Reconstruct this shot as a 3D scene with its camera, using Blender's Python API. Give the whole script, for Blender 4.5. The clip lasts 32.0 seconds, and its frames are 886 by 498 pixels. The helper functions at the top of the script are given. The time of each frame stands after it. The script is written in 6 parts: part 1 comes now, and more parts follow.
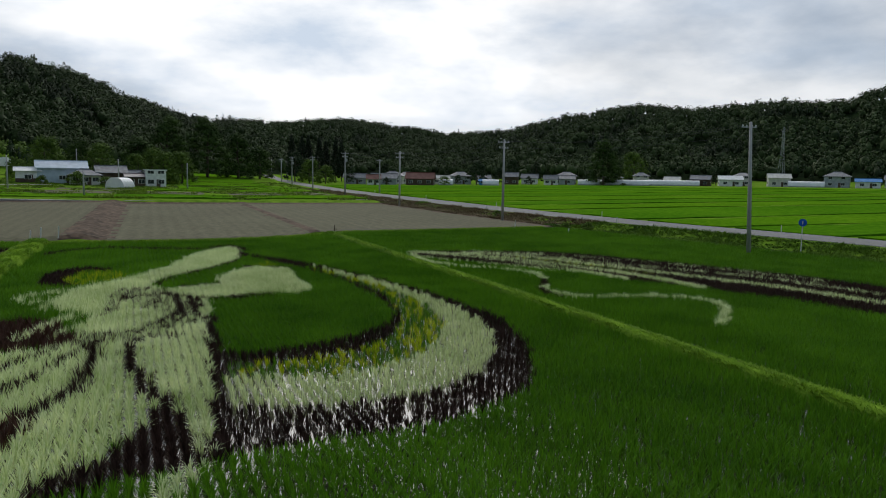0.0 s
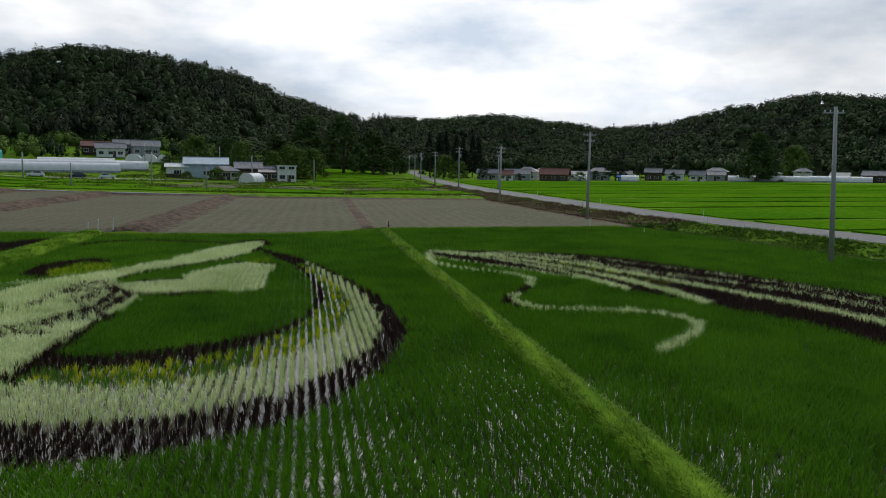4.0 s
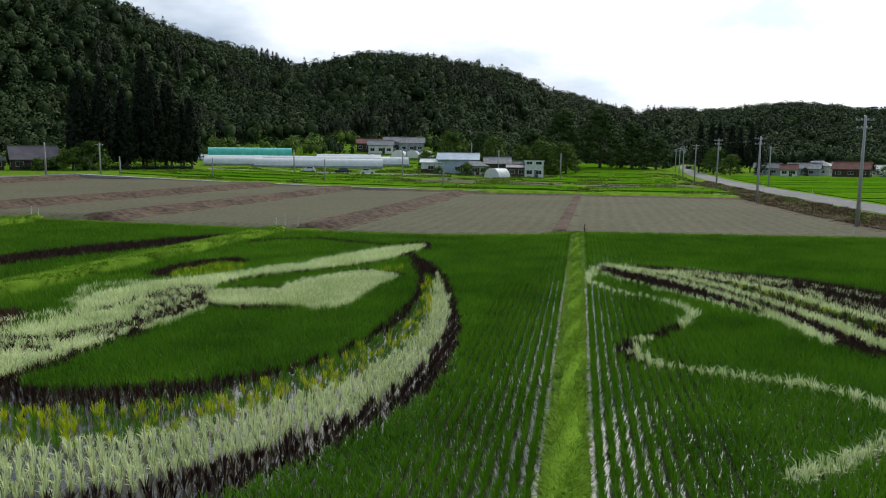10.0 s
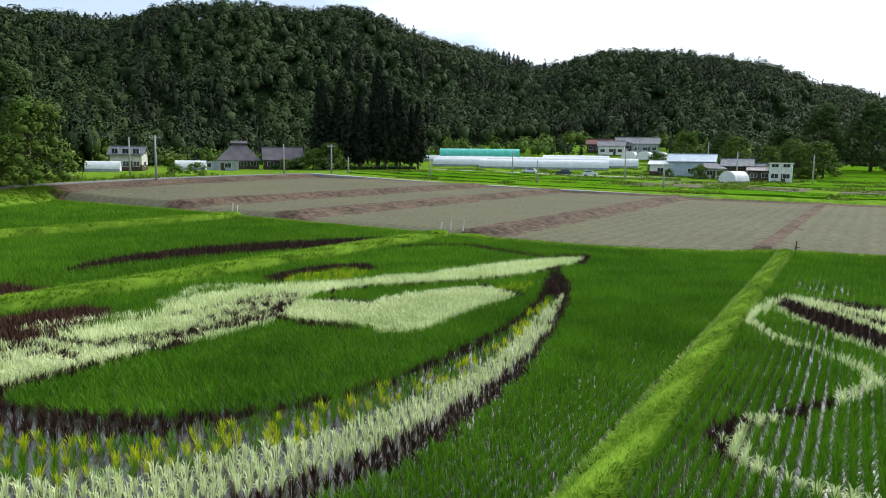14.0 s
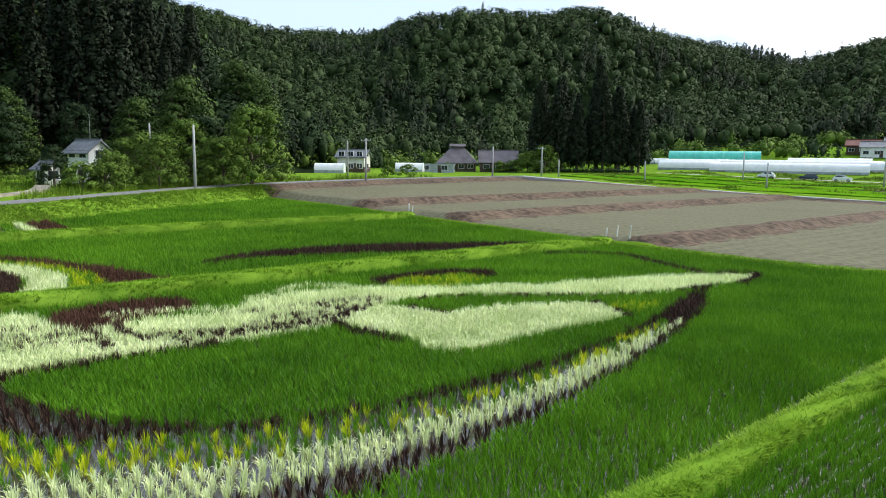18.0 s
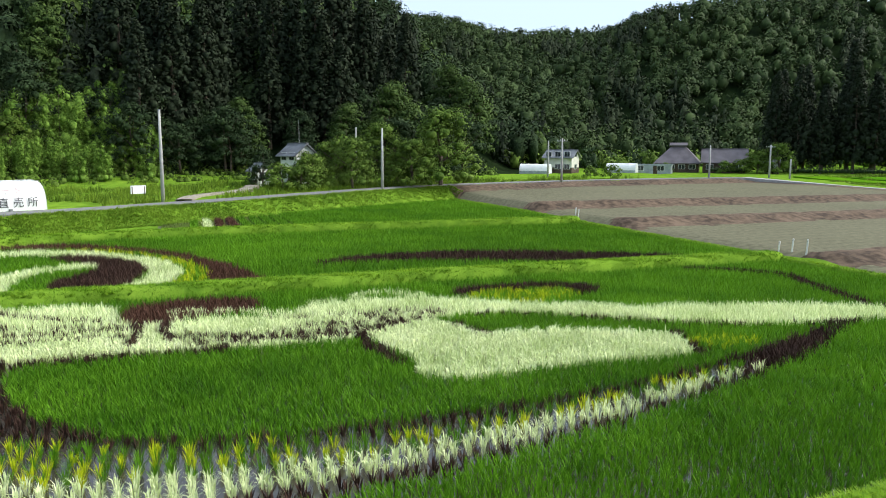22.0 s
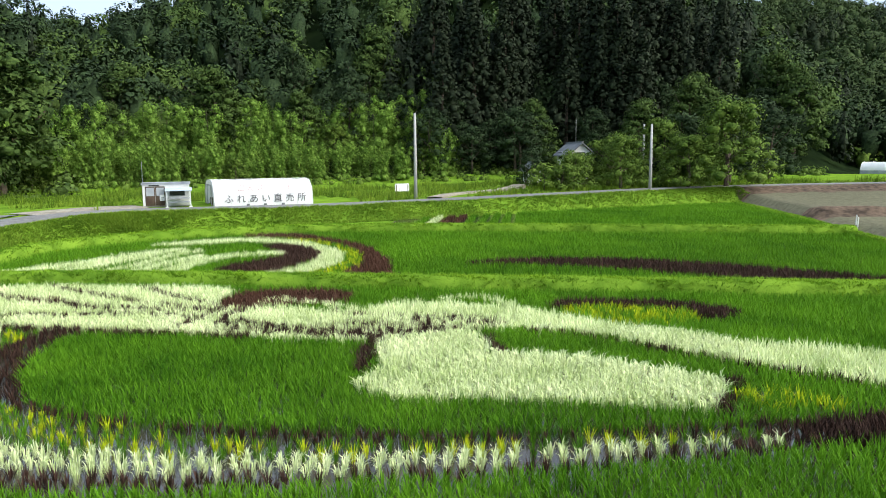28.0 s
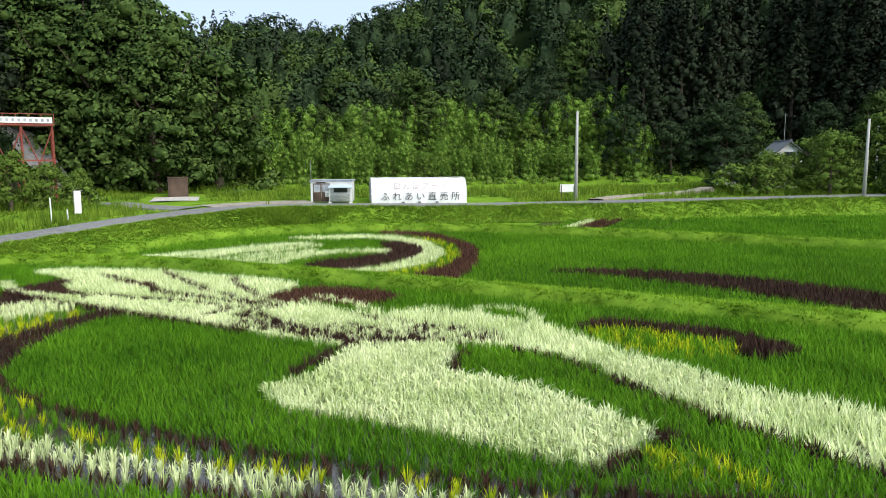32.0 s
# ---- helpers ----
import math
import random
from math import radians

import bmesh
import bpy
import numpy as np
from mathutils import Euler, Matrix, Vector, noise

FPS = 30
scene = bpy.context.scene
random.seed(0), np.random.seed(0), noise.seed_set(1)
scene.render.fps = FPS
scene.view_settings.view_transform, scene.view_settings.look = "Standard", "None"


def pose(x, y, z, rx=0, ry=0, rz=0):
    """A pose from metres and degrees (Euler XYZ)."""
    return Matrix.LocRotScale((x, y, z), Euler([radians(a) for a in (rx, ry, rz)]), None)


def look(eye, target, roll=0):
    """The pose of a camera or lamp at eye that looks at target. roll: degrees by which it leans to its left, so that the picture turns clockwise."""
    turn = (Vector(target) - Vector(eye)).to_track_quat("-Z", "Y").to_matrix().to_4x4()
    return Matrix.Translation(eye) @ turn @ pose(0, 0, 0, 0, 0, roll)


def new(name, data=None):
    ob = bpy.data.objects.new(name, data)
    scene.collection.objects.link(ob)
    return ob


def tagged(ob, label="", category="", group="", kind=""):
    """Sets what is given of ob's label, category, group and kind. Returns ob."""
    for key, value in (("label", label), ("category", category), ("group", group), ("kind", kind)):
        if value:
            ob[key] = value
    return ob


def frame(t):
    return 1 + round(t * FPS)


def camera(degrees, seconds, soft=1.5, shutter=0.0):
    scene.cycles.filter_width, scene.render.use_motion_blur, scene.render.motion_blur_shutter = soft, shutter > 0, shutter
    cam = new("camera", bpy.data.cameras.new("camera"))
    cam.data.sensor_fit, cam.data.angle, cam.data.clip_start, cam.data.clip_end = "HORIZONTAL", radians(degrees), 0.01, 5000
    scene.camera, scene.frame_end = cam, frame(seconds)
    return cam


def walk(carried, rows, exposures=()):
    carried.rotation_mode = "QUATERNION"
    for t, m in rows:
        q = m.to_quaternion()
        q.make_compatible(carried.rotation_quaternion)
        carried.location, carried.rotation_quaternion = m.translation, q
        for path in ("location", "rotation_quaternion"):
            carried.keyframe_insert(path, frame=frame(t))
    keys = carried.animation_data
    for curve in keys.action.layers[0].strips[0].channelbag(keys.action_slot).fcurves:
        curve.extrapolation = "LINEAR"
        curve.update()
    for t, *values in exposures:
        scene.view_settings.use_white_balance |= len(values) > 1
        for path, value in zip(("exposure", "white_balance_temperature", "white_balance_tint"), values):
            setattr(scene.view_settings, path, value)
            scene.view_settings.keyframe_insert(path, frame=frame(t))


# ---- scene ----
cam = camera(63.5, 32.0, soft=1.0)
PATH = [
    (0, (-16.918, -4.878, 6.666), (-16.164, -3.038, 6.454), 1.01),
    (0.5, (-15.331, -4.971, 6.679), (-14.601, -3.121, 6.467), 1.04),
    (1, (-13.799, -5.034, 6.689), (-13.083, -3.179, 6.475), 1.12),
    (1.5, (-12.358, -5.051, 6.694), (-11.671, -3.186, 6.478), 1.03),
    (2, (-10.992, -5.036, 6.695), (-10.359, -3.151, 6.477), 0.99),
    (2.5, (-9.663, -4.999, 6.686), (-9.094, -3.094, 6.466), 0.96),
    (4.5, (-5.392, -3.969, 6.744), (-5.134, -2.000, 6.510), 0.94),
    (5, (-4.617, -3.490, 6.750), (-4.432, -1.513, 6.513), 0.94),
    (5.5, (-3.875, -2.993, 6.749), (-3.755, -1.011, 6.509), 0.94),
    (6, (-3.195, -2.459, 6.758), (-3.109, -0.475, 6.516), 0.95),
    (6.5, (-2.556, -1.872, 6.794), (-2.506, 0.112, 6.550), 0.91),
    (7, (-1.946, -1.232, 6.837), (-1.962, 0.753, 6.591), 0.83),
    (7.5, (-1.366, -0.547, 6.864), (-1.452, 1.435, 6.615), 0.79),
    (8, (-0.814, 0.177, 6.877), (-0.970, 2.155, 6.626), 0.70),
    (8.5, (-0.290, 0.933, 6.884), (-0.519, 2.904, 6.631), 0.68),
    (9, (0.221, 1.704, 6.878), (-0.081, 3.665, 6.624), 0.70),
    (9.5, (0.731, 2.495, 6.861), (0.357, 4.443, 6.606), 0.63),
    (10, (1.240, 3.326, 6.854), (0.826, 5.266, 6.599), 0.55),
    (10.5, (1.758, 4.198, 6.860), (1.315, 6.132, 6.604), 0.38),
    (11, (2.268, 5.092, 6.878), (1.793, 7.017, 6.624), 0.48),
    (11.5, (2.773, 5.985, 6.897), (2.264, 7.902, 6.643), 0.52),
    (12, (3.268, 6.856, 6.898), (2.696, 8.756, 6.642), 0.70),
    (12.5, (3.756, 7.712, 6.898), (3.088, 9.579, 6.642), 0.86),
    (13, (4.239, 8.552, 6.905), (3.444, 10.369, 6.649), 0.78),
    (13.5, (4.708, 9.381, 6.919), (3.789, 11.138, 6.661), 0.73),
    (14, (5.147, 10.203, 6.939), (4.116, 11.897, 6.680), 0.66),
    (14.5, (5.585, 11.025, 6.955), (4.473, 12.668, 6.695), 0.59),
    (16.5, (7.018, 14.321, 6.762), (5.660, 15.766, 6.505), 0.23),
    (17, (7.253, 15.185, 6.714), (5.835, 16.572, 6.459), 0.33),
    (17.5, (7.479, 16.046, 6.669), (6.005, 17.374, 6.414), 0.33),
    (18, (7.700, 16.897, 6.647), (6.175, 18.165, 6.392), 0.61),
    (18.5, (7.936, 17.743, 6.665), (6.360, 18.948, 6.410), 0.62),
    (19, (8.196, 18.595, 6.708), (6.570, 19.732, 6.451), 0.57),
    (19.5, (8.464, 19.463, 6.763), (6.792, 20.530, 6.505), 0.48),
    (20, (8.714, 20.359, 6.811), (6.999, 21.355, 6.552), 0.42),
    (20.5, (8.933, 21.312, 6.847), (7.179, 22.236, 6.587), 0.37),
    (21, (9.100, 22.327, 6.865), (7.309, 23.178, 6.604), 0.27),
    (21.5, (9.220, 23.387, 6.861), (7.395, 24.164, 6.600), 0.25),
    (22, (9.306, 24.459, 6.839), (7.451, 25.160, 6.579), 0.22),
    (22.5, (9.359, 25.533, 6.813), (7.476, 26.157, 6.554), 0.12),
    (23, (9.388, 26.584, 6.780), (7.482, 27.130, 6.521), 0.02),
    (23.5, (9.395, 27.609, 6.746), (7.468, 28.077, 6.488), 0.01),
    (24, (9.398, 28.611, 6.718), (7.453, 28.999, 6.461), -0.06),
    (24.5, (9.393, 29.594, 6.703), (7.433, 29.902, 6.446), -0.06),
    (25, (9.371, 30.562, 6.699), (7.401, 30.789, 6.444), -0.12),
    (25.5, (9.347, 31.530, 6.702), (7.369, 31.675, 6.446), -0.19),
    (27.5, (8.726, 34.961, 6.646), (6.750, 34.789, 6.389), -0.58),
    (28, (8.437, 35.804, 6.629), (6.469, 35.554, 6.372), -0.43),
    (28.5, (8.143, 36.651, 6.615), (6.186, 36.323, 6.360), -0.51),
    (29, (7.813, 37.539, 6.609), (5.871, 37.133, 6.353), -0.27),
    (29.5, (7.435, 38.484, 6.609), (5.512, 37.996, 6.353), -0.30),
    (30, (6.992, 39.487, 6.619), (5.091, 38.918, 6.363), -0.21),
    (30.5, (6.477, 40.527, 6.637), (4.602, 39.879, 6.381), -0.21),
    (31, (5.897, 41.584, 6.662), (4.052, 40.855, 6.406), -0.21),
    (31.5, (5.275, 42.644, 6.691), (3.464, 41.836, 6.434), -0.20),
    (32, (4.637, 43.703, 6.721), (2.862, 42.817, 6.463), -0.24),
]
EXPOSURES = [(0.0, -0.30), (6.0, -0.20), (9.0, 0.07), (11.0, 0.40), (13.0, 0.82), (14.0, 0.92), (17.0, 1.12), (22.0, 1.2), (28.0, 1.24), (30.0, 1.2), (32.0, 1.02)]
walk(cam, [(t, look(eye, target, roll)) for t, eye, target, roll in PATH], EXPOSURES)

# ---- world and light ----
world = bpy.data.worlds.new("sky")
scene.world = world
world.use_nodes = True
wn, wl = world.node_tree.nodes, world.node_tree.links
wn.clear()


def wnode(kind, **values):
    n = wn.new(kind)
    for k, v in values.items():
        n.inputs[k].default_value = v
    return n


SUN_ELEVATION, SUN_AZIMUTH = 38.0, -18.0   # degrees; azimuth from +y towards -x
ce, se = math.cos(radians(SUN_ELEVATION)), math.sin(radians(SUN_ELEVATION))
sun_from = Vector((-math.sin(radians(SUN_AZIMUTH)) * ce, math.cos(radians(SUN_AZIMUTH)) * ce, se))
sky = wn.new("ShaderNodeTexSky")
sky.sky_type = "NISHITA"
sky.sun_disc = False
sky.sun_elevation = radians(SUN_ELEVATION)
sky.sun_rotation = radians(-SUN_AZIMUTH)
sky.dust_density = 2.0
coord = wn.new("ShaderNodeTexCoord")
stretch = wn.new("ShaderNodeMapping")
stretch.inputs["Scale"].default_value = (1.0, 1.0, 2.6)
stretch.inputs["Location"].default_value = (0.35, 0.1, 0.0)
wl.new(coord.outputs["Generated"], stretch.inputs[0])
big = wnode("ShaderNodeTexNoise", Scale=1.7, Detail=7.0, Roughness=0.52)
fine = wnode("ShaderNodeTexNoise", Scale=4.5, Detail=8.0, Roughness=0.55)
wl.new(stretch.outputs[0], big.inputs["Vector"])
wl.new(stretch.outputs[0], fine.inputs["Vector"])
# the cloud is thinner and brighter towards the hidden sun
toward = wn.new("ShaderNodeVectorMath")
toward.operation = "DOT_PRODUCT"
wl.new(coord.outputs["Generated"], toward.inputs[0])
toward.inputs[1].default_value = sun_from
nearer = wn.new("ShaderNodeMapRange")
for k, v in ((1, 0.60), (2, 0.90), (3, -0.17), (4, 0.22)):
    nearer.inputs[k].default_value = v
wl.new(toward.outputs["Value"], nearer.inputs[0])
plus = wn.new("ShaderNodeMath")
plus.operation = "ADD"
wl.new(big.outputs["Fac"], plus.inputs[0])
wl.new(nearer.outputs[0], plus.inputs[1])
cover = wn.new("ShaderNodeValToRGB")
cover.color_ramp.elements[0].position, cover.color_ramp.elements[1].position = 0.42, 0.65
wl.new(plus.outputs[0], cover.inputs[0])
shade = wn.new("ShaderNodeValToRGB")
shade.color_ramp.elements[0].position, shade.color_ramp.elements[1].position = 0.34, 0.62
shade.color_ramp.elements[0].color = (0.55, 0.63, 0.74, 1)
shade.color_ramp.elements[1].color = (1.0, 1.0, 1.0, 1)
wl.new(fine.outputs["Fac"], shade.inputs[0])
blue = wnode("ShaderNodeBackground", Strength=0.12)
wl.new(sky.outputs[0], blue.inputs["Color"])
veil = wnode("ShaderNodeBackground", Color=(0.50, 0.62, 0.79, 1), Strength=0.70)
white = wnode("ShaderNodeBackground", Strength=1.38)
wl.new(shade.outputs[0], white.inputs["Color"])
thin = wn.new("ShaderNodeMixShader")
thin.inputs[0].default_value = 0.85
wl.new(blue.outputs[0], thin.inputs[1])
wl.new(veil.outputs[0], thin.inputs[2])
mix = wn.new("ShaderNodeMixShader")
wl.new(cover.outputs[0], mix.inputs[0])
wl.new(thin.outputs[0], mix.inputs[1])
wl.new(white.outputs[0], mix.inputs[2])
out = wn.new("ShaderNodeOutputWorld")
wl.new(mix.outputs[0], out.inputs[0])

sun = new("sun", bpy.data.lights.new("sun", "SUN"))
sun.data.energy, sun.data.angle, sun.data.color = 1.5, radians(46), (1.0, 0.96, 0.9)
sun.matrix_world = look(sun_from * 100, (0, 0, 0))

# ---- materials ----


def material(name, dark, light, scale=3.0, rough=0.8, bump=0.0, bump_scale=None, metal=0.0, by="noise", spec=0.3, detail=6.0, patch=0.0, patch_scale=0.08, own=0.65, bands=0.0, bump_depth=0.05):
    """A surface whose colour runs between two tones: by noise, by object or by island; patch adds a wider, slower change of tone."""
    m = bpy.data.materials.new(name)
    m.use_nodes = True
    n, l = m.node_tree.nodes, m.node_tree.links
    b = n["Principled BSDF"]
    b.inputs["Roughness"].default_value, b.inputs["Metallic"].default_value = rough, metal
    b.inputs["Specular IOR Level"].default_value = spec
    c = n.new("ShaderNodeTexCoord")
    ramp = n.new("ShaderNodeMix")
    ramp.data_type = "RGBA"
    ramp.inputs[6].default_value, ramp.inputs[7].default_value = (*dark, 1), (*light, 1)
    tex = n.new("ShaderNodeTexNoise")
    tex.inputs["Scale"].default_value, tex.inputs["Detail"].default_value = scale, detail
    l.new(c.outputs["Object"], tex.inputs["Vector"])
    spread = n.new("ShaderNodeMapRange")
    spread.inputs[1].default_value, spread.inputs[2].default_value = 0.3, 0.7
    l.new(tex.outputs["Fac"], spread.inputs[0])
    fac = spread.outputs[0]
    if by != "noise":
        src = n.new("ShaderNodeObjectInfo").outputs["Random"] if by == "object" else n.new("ShaderNodeNewGeometry").outputs["Random Per Island"]
        half = n.new("ShaderNodeMath")
        half.operation = "MULTIPLY_ADD"
        half.inputs[1].default_value, half.inputs[2].default_value = own, 0.0
        l.new(src, half.inputs[0])
        both = n.new("ShaderNodeMath")
        both.operation = "MULTIPLY_ADD"
        both.inputs[1].default_value = 1.0 - own
        l.new(fac, both.inputs[0])
        l.new(half.outputs[0], both.inputs[2])
        fac = both.outputs[0]
    if patch:
        wide = n.new("ShaderNodeTexNoise")
        wide.inputs["Scale"].default_value, wide.inputs["Detail"].default_value = patch_scale, 3.0
        l.new(c.outputs["Object"], wide.inputs["Vector"])
        span = n.new("ShaderNodeMapRange")
        span.inputs[1].default_value, span.inputs[2].default_value = 0.3, 0.7
        span.inputs[3].default_value, span.inputs[4].default_value = -patch, patch
        l.new(wide.outputs["Fac"], span.inputs[0])
        plus = n.new("ShaderNodeMath")
        plus.operation, plus.use_clamp = "ADD", True
        l.new(fac, plus.inputs[0])
        l.new(span.outputs[0], plus.inputs[1])
        fac = plus.outputs[0]
    if bands:
        rows_tex = n.new("ShaderNodeTexWave")
        rows_tex.bands_direction = "X"
        for key, value in (("Scale", bands), ("Distortion", 0.25), ("Detail", 3.0), ("Detail Scale", 0.6)):
            rows_tex.inputs[key].default_value = value
        l.new(c.outputs["Object"], rows_tex.inputs["Vector"])
        blend = n.new("ShaderNodeMath")
        blend.operation = "MULTIPLY_ADD"
        blend.inputs[1].default_value = 0.20
        l.new(rows_tex.outputs["Fac"], blend.inputs[0])
        l.new(fac, blend.inputs[2])
        less = n.new("ShaderNodeMath")
        less.operation, less.use_clamp = "SUBTRACT", True
        less.inputs[1].default_value = 0.10
        l.new(blend.outputs[0], less.inputs[0])
        fac = less.outputs[0]
    l.new(fac, ramp.inputs[0])
    l.new(ramp.outputs[2], b.inputs["Base Color"])
    if bump:
        fb = n.new("ShaderNodeTexNoise")
        fb.inputs["Scale"].default_value, fb.inputs["Detail"].default_value = bump_scale or scale * 4, 5.0
        l.new(c.outputs["Object"], fb.inputs["Vector"])
        bp = n.new("ShaderNodeBump")
        bp.inputs["Strength"].default_value, bp.inputs["Distance"].default_value = bump, bump_depth
        l.new(fb.outputs["Fac"], bp.inputs["Height"])
        l.new(bp.outputs[0], b.inputs["Normal"])
    return m


def leafy(name, dark, light, share=0.0, **k):
    m = material(name, dark, light, by="island", rough=k.pop("rough", 0.7), spec=k.pop("spec", 0.08), **k)
    if share:
        # thin blades let light through
        n, l = m.node_tree.nodes, m.node_tree.links
        b = n["Principled BSDF"]
        through_leaf = n.new("ShaderNodeBsdfTranslucent")
        l.new(b.inputs["Base Color"].links[0].from_socket, through_leaf.inputs["Color"])
        both = n.new("ShaderNodeMixShader")
        both.inputs[0].default_value = share
        l.new(b.outputs[0], both.inputs[1])
        l.new(through_leaf.outputs[0], both.inputs[2])
        l.new(both.outputs[0], n["Material Output"].inputs["Surface"])
    return m


GRASS = material("grass_ground", (0.078, 0.160, 0.014), (0.185, 0.310, 0.030), scale=0.7, rough=0.95, spec=0.0, bump=0.6, bump_scale=7, patch=0.15, patch_scale=0.07)
SOIL = material("dry_soil", (0.100, 0.096, 0.060), (0.166, 0.157, 0.098), scale=2.4, rough=0.95, spec=0.05, bump=0.4, bump_scale=14, patch=0.14, bands=0.22)
BROWN = material("raw_earth", (0.045, 0.032, 0.022), (0.160, 0.112, 0.076), spec=0.1, scale=1.6, rough=0.95, bump=0.9, bump_scale=4, patch=0.3, patch_scale=0.3)
# near-black tones: the shade under the trees is put into the floor's colour
FLOOR = material("shaded_forest_floor", (0.006, 0.012, 0.005), (0.018, 0.032, 0.010), scale=0.2, rough=1.0, spec=0.01)
MUD = material("paddy_mud", (0.030, 0.024, 0.017), (0.070, 0.057, 0.042), scale=2.0, rough=0.7, bump=0.4)
GRAVEL = material("pale_gravel", (0.36, 0.33, 0.28), (0.58, 0.55, 0.49), scale=4.0, rough=0.95, bump=0.5, bump_scale=30)
SAND = material("sandy_ground", (0.22, 0.19, 0.145), (0.40, 0.36, 0.29), scale=2.0, rough=0.95, spec=0.1, bump=0.4, bump_scale=14, patch=0.3, patch_scale=0.3)
ASPHALT = material("worn_asphalt", (0.13, 0.128, 0.125), (0.23, 0.225, 0.215), scale=2.5, rough=0.9, bump=0.2, bump_scale=40, patch=0.25)
CONCRETE = material("concrete", (0.28, 0.275, 0.26), (0.42, 0.41, 0.39), scale=5.0, rough=0.85, bump=0.2)
POLE = material("pole_concrete", (0.30, 0.295, 0.28), (0.46, 0.45, 0.43), scale=3.0, rough=0.8, by="object")
STEEL = material("galvanised_steel", (0.30, 0.31, 0.32), (0.48, 0.49, 0.50), scale=6.0, rough=0.45, metal=0.7)
DARK_STEEL = material("dark_steel", (0.05, 0.05, 0.055), (0.10, 0.10, 0.105), scale=6.0, rough=0.5, metal=0.5)
WHITE_PAINT = material("white_paint", (0.62, 0.62, 0.60), (0.82, 0.82, 0.80), scale=1.2, rough=0.6)
WHITE_FILM = material("white_vinyl_film", (0.80, 0.81, 0.81), (0.92, 0.93, 0.93), scale=0.8, rough=0.35, spec=0.5)
TEAL_FILM = material("teal_vinyl_film", (0.08, 0.55, 0.44), (0.14, 0.70, 0.58), scale=0.6, rough=0.4, spec=0.5)
for film in (WHITE_FILM, TEAL_FILM):
    # thin vinyl lets daylight through
    fn_, fl_ = film.node_tree.nodes, film.node_tree.links
    fb_ = fn_["Principled BSDF"]
    lit = fn_.new("ShaderNodeBsdfTranslucent")
    fl_.new(fb_.inputs["Base Color"].links[0].from_socket, lit.inputs["Color"])
    pair_ = fn_.new("ShaderNodeMixShader")
    pair_.inputs[0].default_value = 0.25
    fl_.new(fb_.outputs[0], pair_.inputs[1])
    fl_.new(lit.outputs[0], pair_.inputs[2])
    fl_.new(pair_.outputs[0], fn_["Material Output"].inputs["Surface"])
CREAM_WALL = material("cream_plaster", (0.50, 0.48, 0.43), (0.68, 0.66, 0.60), scale=0.8, rough=0.85)
GREY_WALL = material("grey_siding", (0.25, 0.27, 0.29), (0.42, 0.45, 0.48), scale=0.9, rough=0.7)
BLUE_WALL = material("pale_blue_cladding", (0.36, 0.44, 0.50), (0.52, 0.60, 0.66), scale=0.6, rough=0.55)
BROWN_WOOD = material("dark_brown_boards", (0.05, 0.032, 0.022), (0.11, 0.075, 0.052), scale=1.5, rough=0.8)
TILE_GREY = material("grey_roof_tile", (0.10, 0.105, 0.115), (0.20, 0.21, 0.225), scale=1.0, rough=0.5)
TILE_PURPLE = material("brown_purple_sheet_roof", (0.095, 0.078, 0.084), (0.165, 0.142, 0.150), scale=0.5, rough=0.5)
ROOF_RED = material("faded_red_roof", (0.11, 0.035, 0.025), (0.19, 0.07, 0.05), scale=0.6, rough=0.6)
ROOF_BLUE = material("blue_tarpaulin", (0.03, 0.16, 0.42), (0.08, 0.28, 0.60), scale=0.8, rough=0.5)
GLASS_DARK = material("window_glass", (0.018, 0.022, 0.026), (0.05, 0.058, 0.065), scale=2.0, rough=0.08, spec=0.6)
TYRE = material("tyre_rubber", (0.012, 0.012, 0.012), (0.025, 0.025, 0.025), rough=0.9)
CAR_WHITE = material("white_car_paint", (0.72, 0.73, 0.74), (0.80, 0.81, 0.82), scale=0.4, rough=0.2, spec=0.6)
CAR_NAVY = material("navy_car_paint", (0.02, 0.03, 0.06), (0.03, 0.045, 0.085), scale=0.4, rough=0.2, spec=0.6)
RED_STEEL = material("rust_red_steel", (0.16, 0.035, 0.025), (0.28, 0.07, 0.05), scale=2.0, rough=0.6)
BARK = material("bark", (0.05, 0.038, 0.028), (0.13, 0.10, 0.075), scale=3.0, rough=0.95, bump=0.5)
INK = material("dark_lettering", (0.035, 0.035, 0.04), (0.06, 0.06, 0.065), rough=0.7)
INK_PALE = material("faded_red_lettering", (0.42, 0.29, 0.28), (0.56, 0.43, 0.41), rough=0.7)
SIGN_BLUE = material("road_sign_blue", (0.012, 0.09, 0.48), (0.02, 0.12, 0.56), rough=0.4)
RICE_GREEN = leafy("green_rice", (0.033, 0.115, 0.004), (0.142, 0.325, 0.014), share=0.26, own=0.55, scale=0.4, patch=0.22, patch_scale=0.06)
RICE_WHITE = leafy("white_striped_rice", (0.40, 0.52, 0.17), (0.95, 0.99, 0.62), share=0.22, scale=0.6, patch=0.15, patch_scale=0.4)
RICE_YELLOW = leafy("yellow_rice", (0.20, 0.33, 0.008), (0.66, 0.68, 0.02), share=0.3, scale=0.6)
RICE_DARK = leafy("dark_purple_rice", (0.020, 0.011, 0.008), (0.070, 0.038, 0.027), scale=0.5)
RICE_BROWN = leafy("red_brown_rice", (0.05, 0.022, 0.014), (0.11, 0.055, 0.035), scale=0.5)
TUFT = leafy("bund_grass", (0.056, 0.160, 0.008), (0.260, 0.420, 0.022), share=0.2, scale=1.6, patch=0.25, patch_scale=0.3)
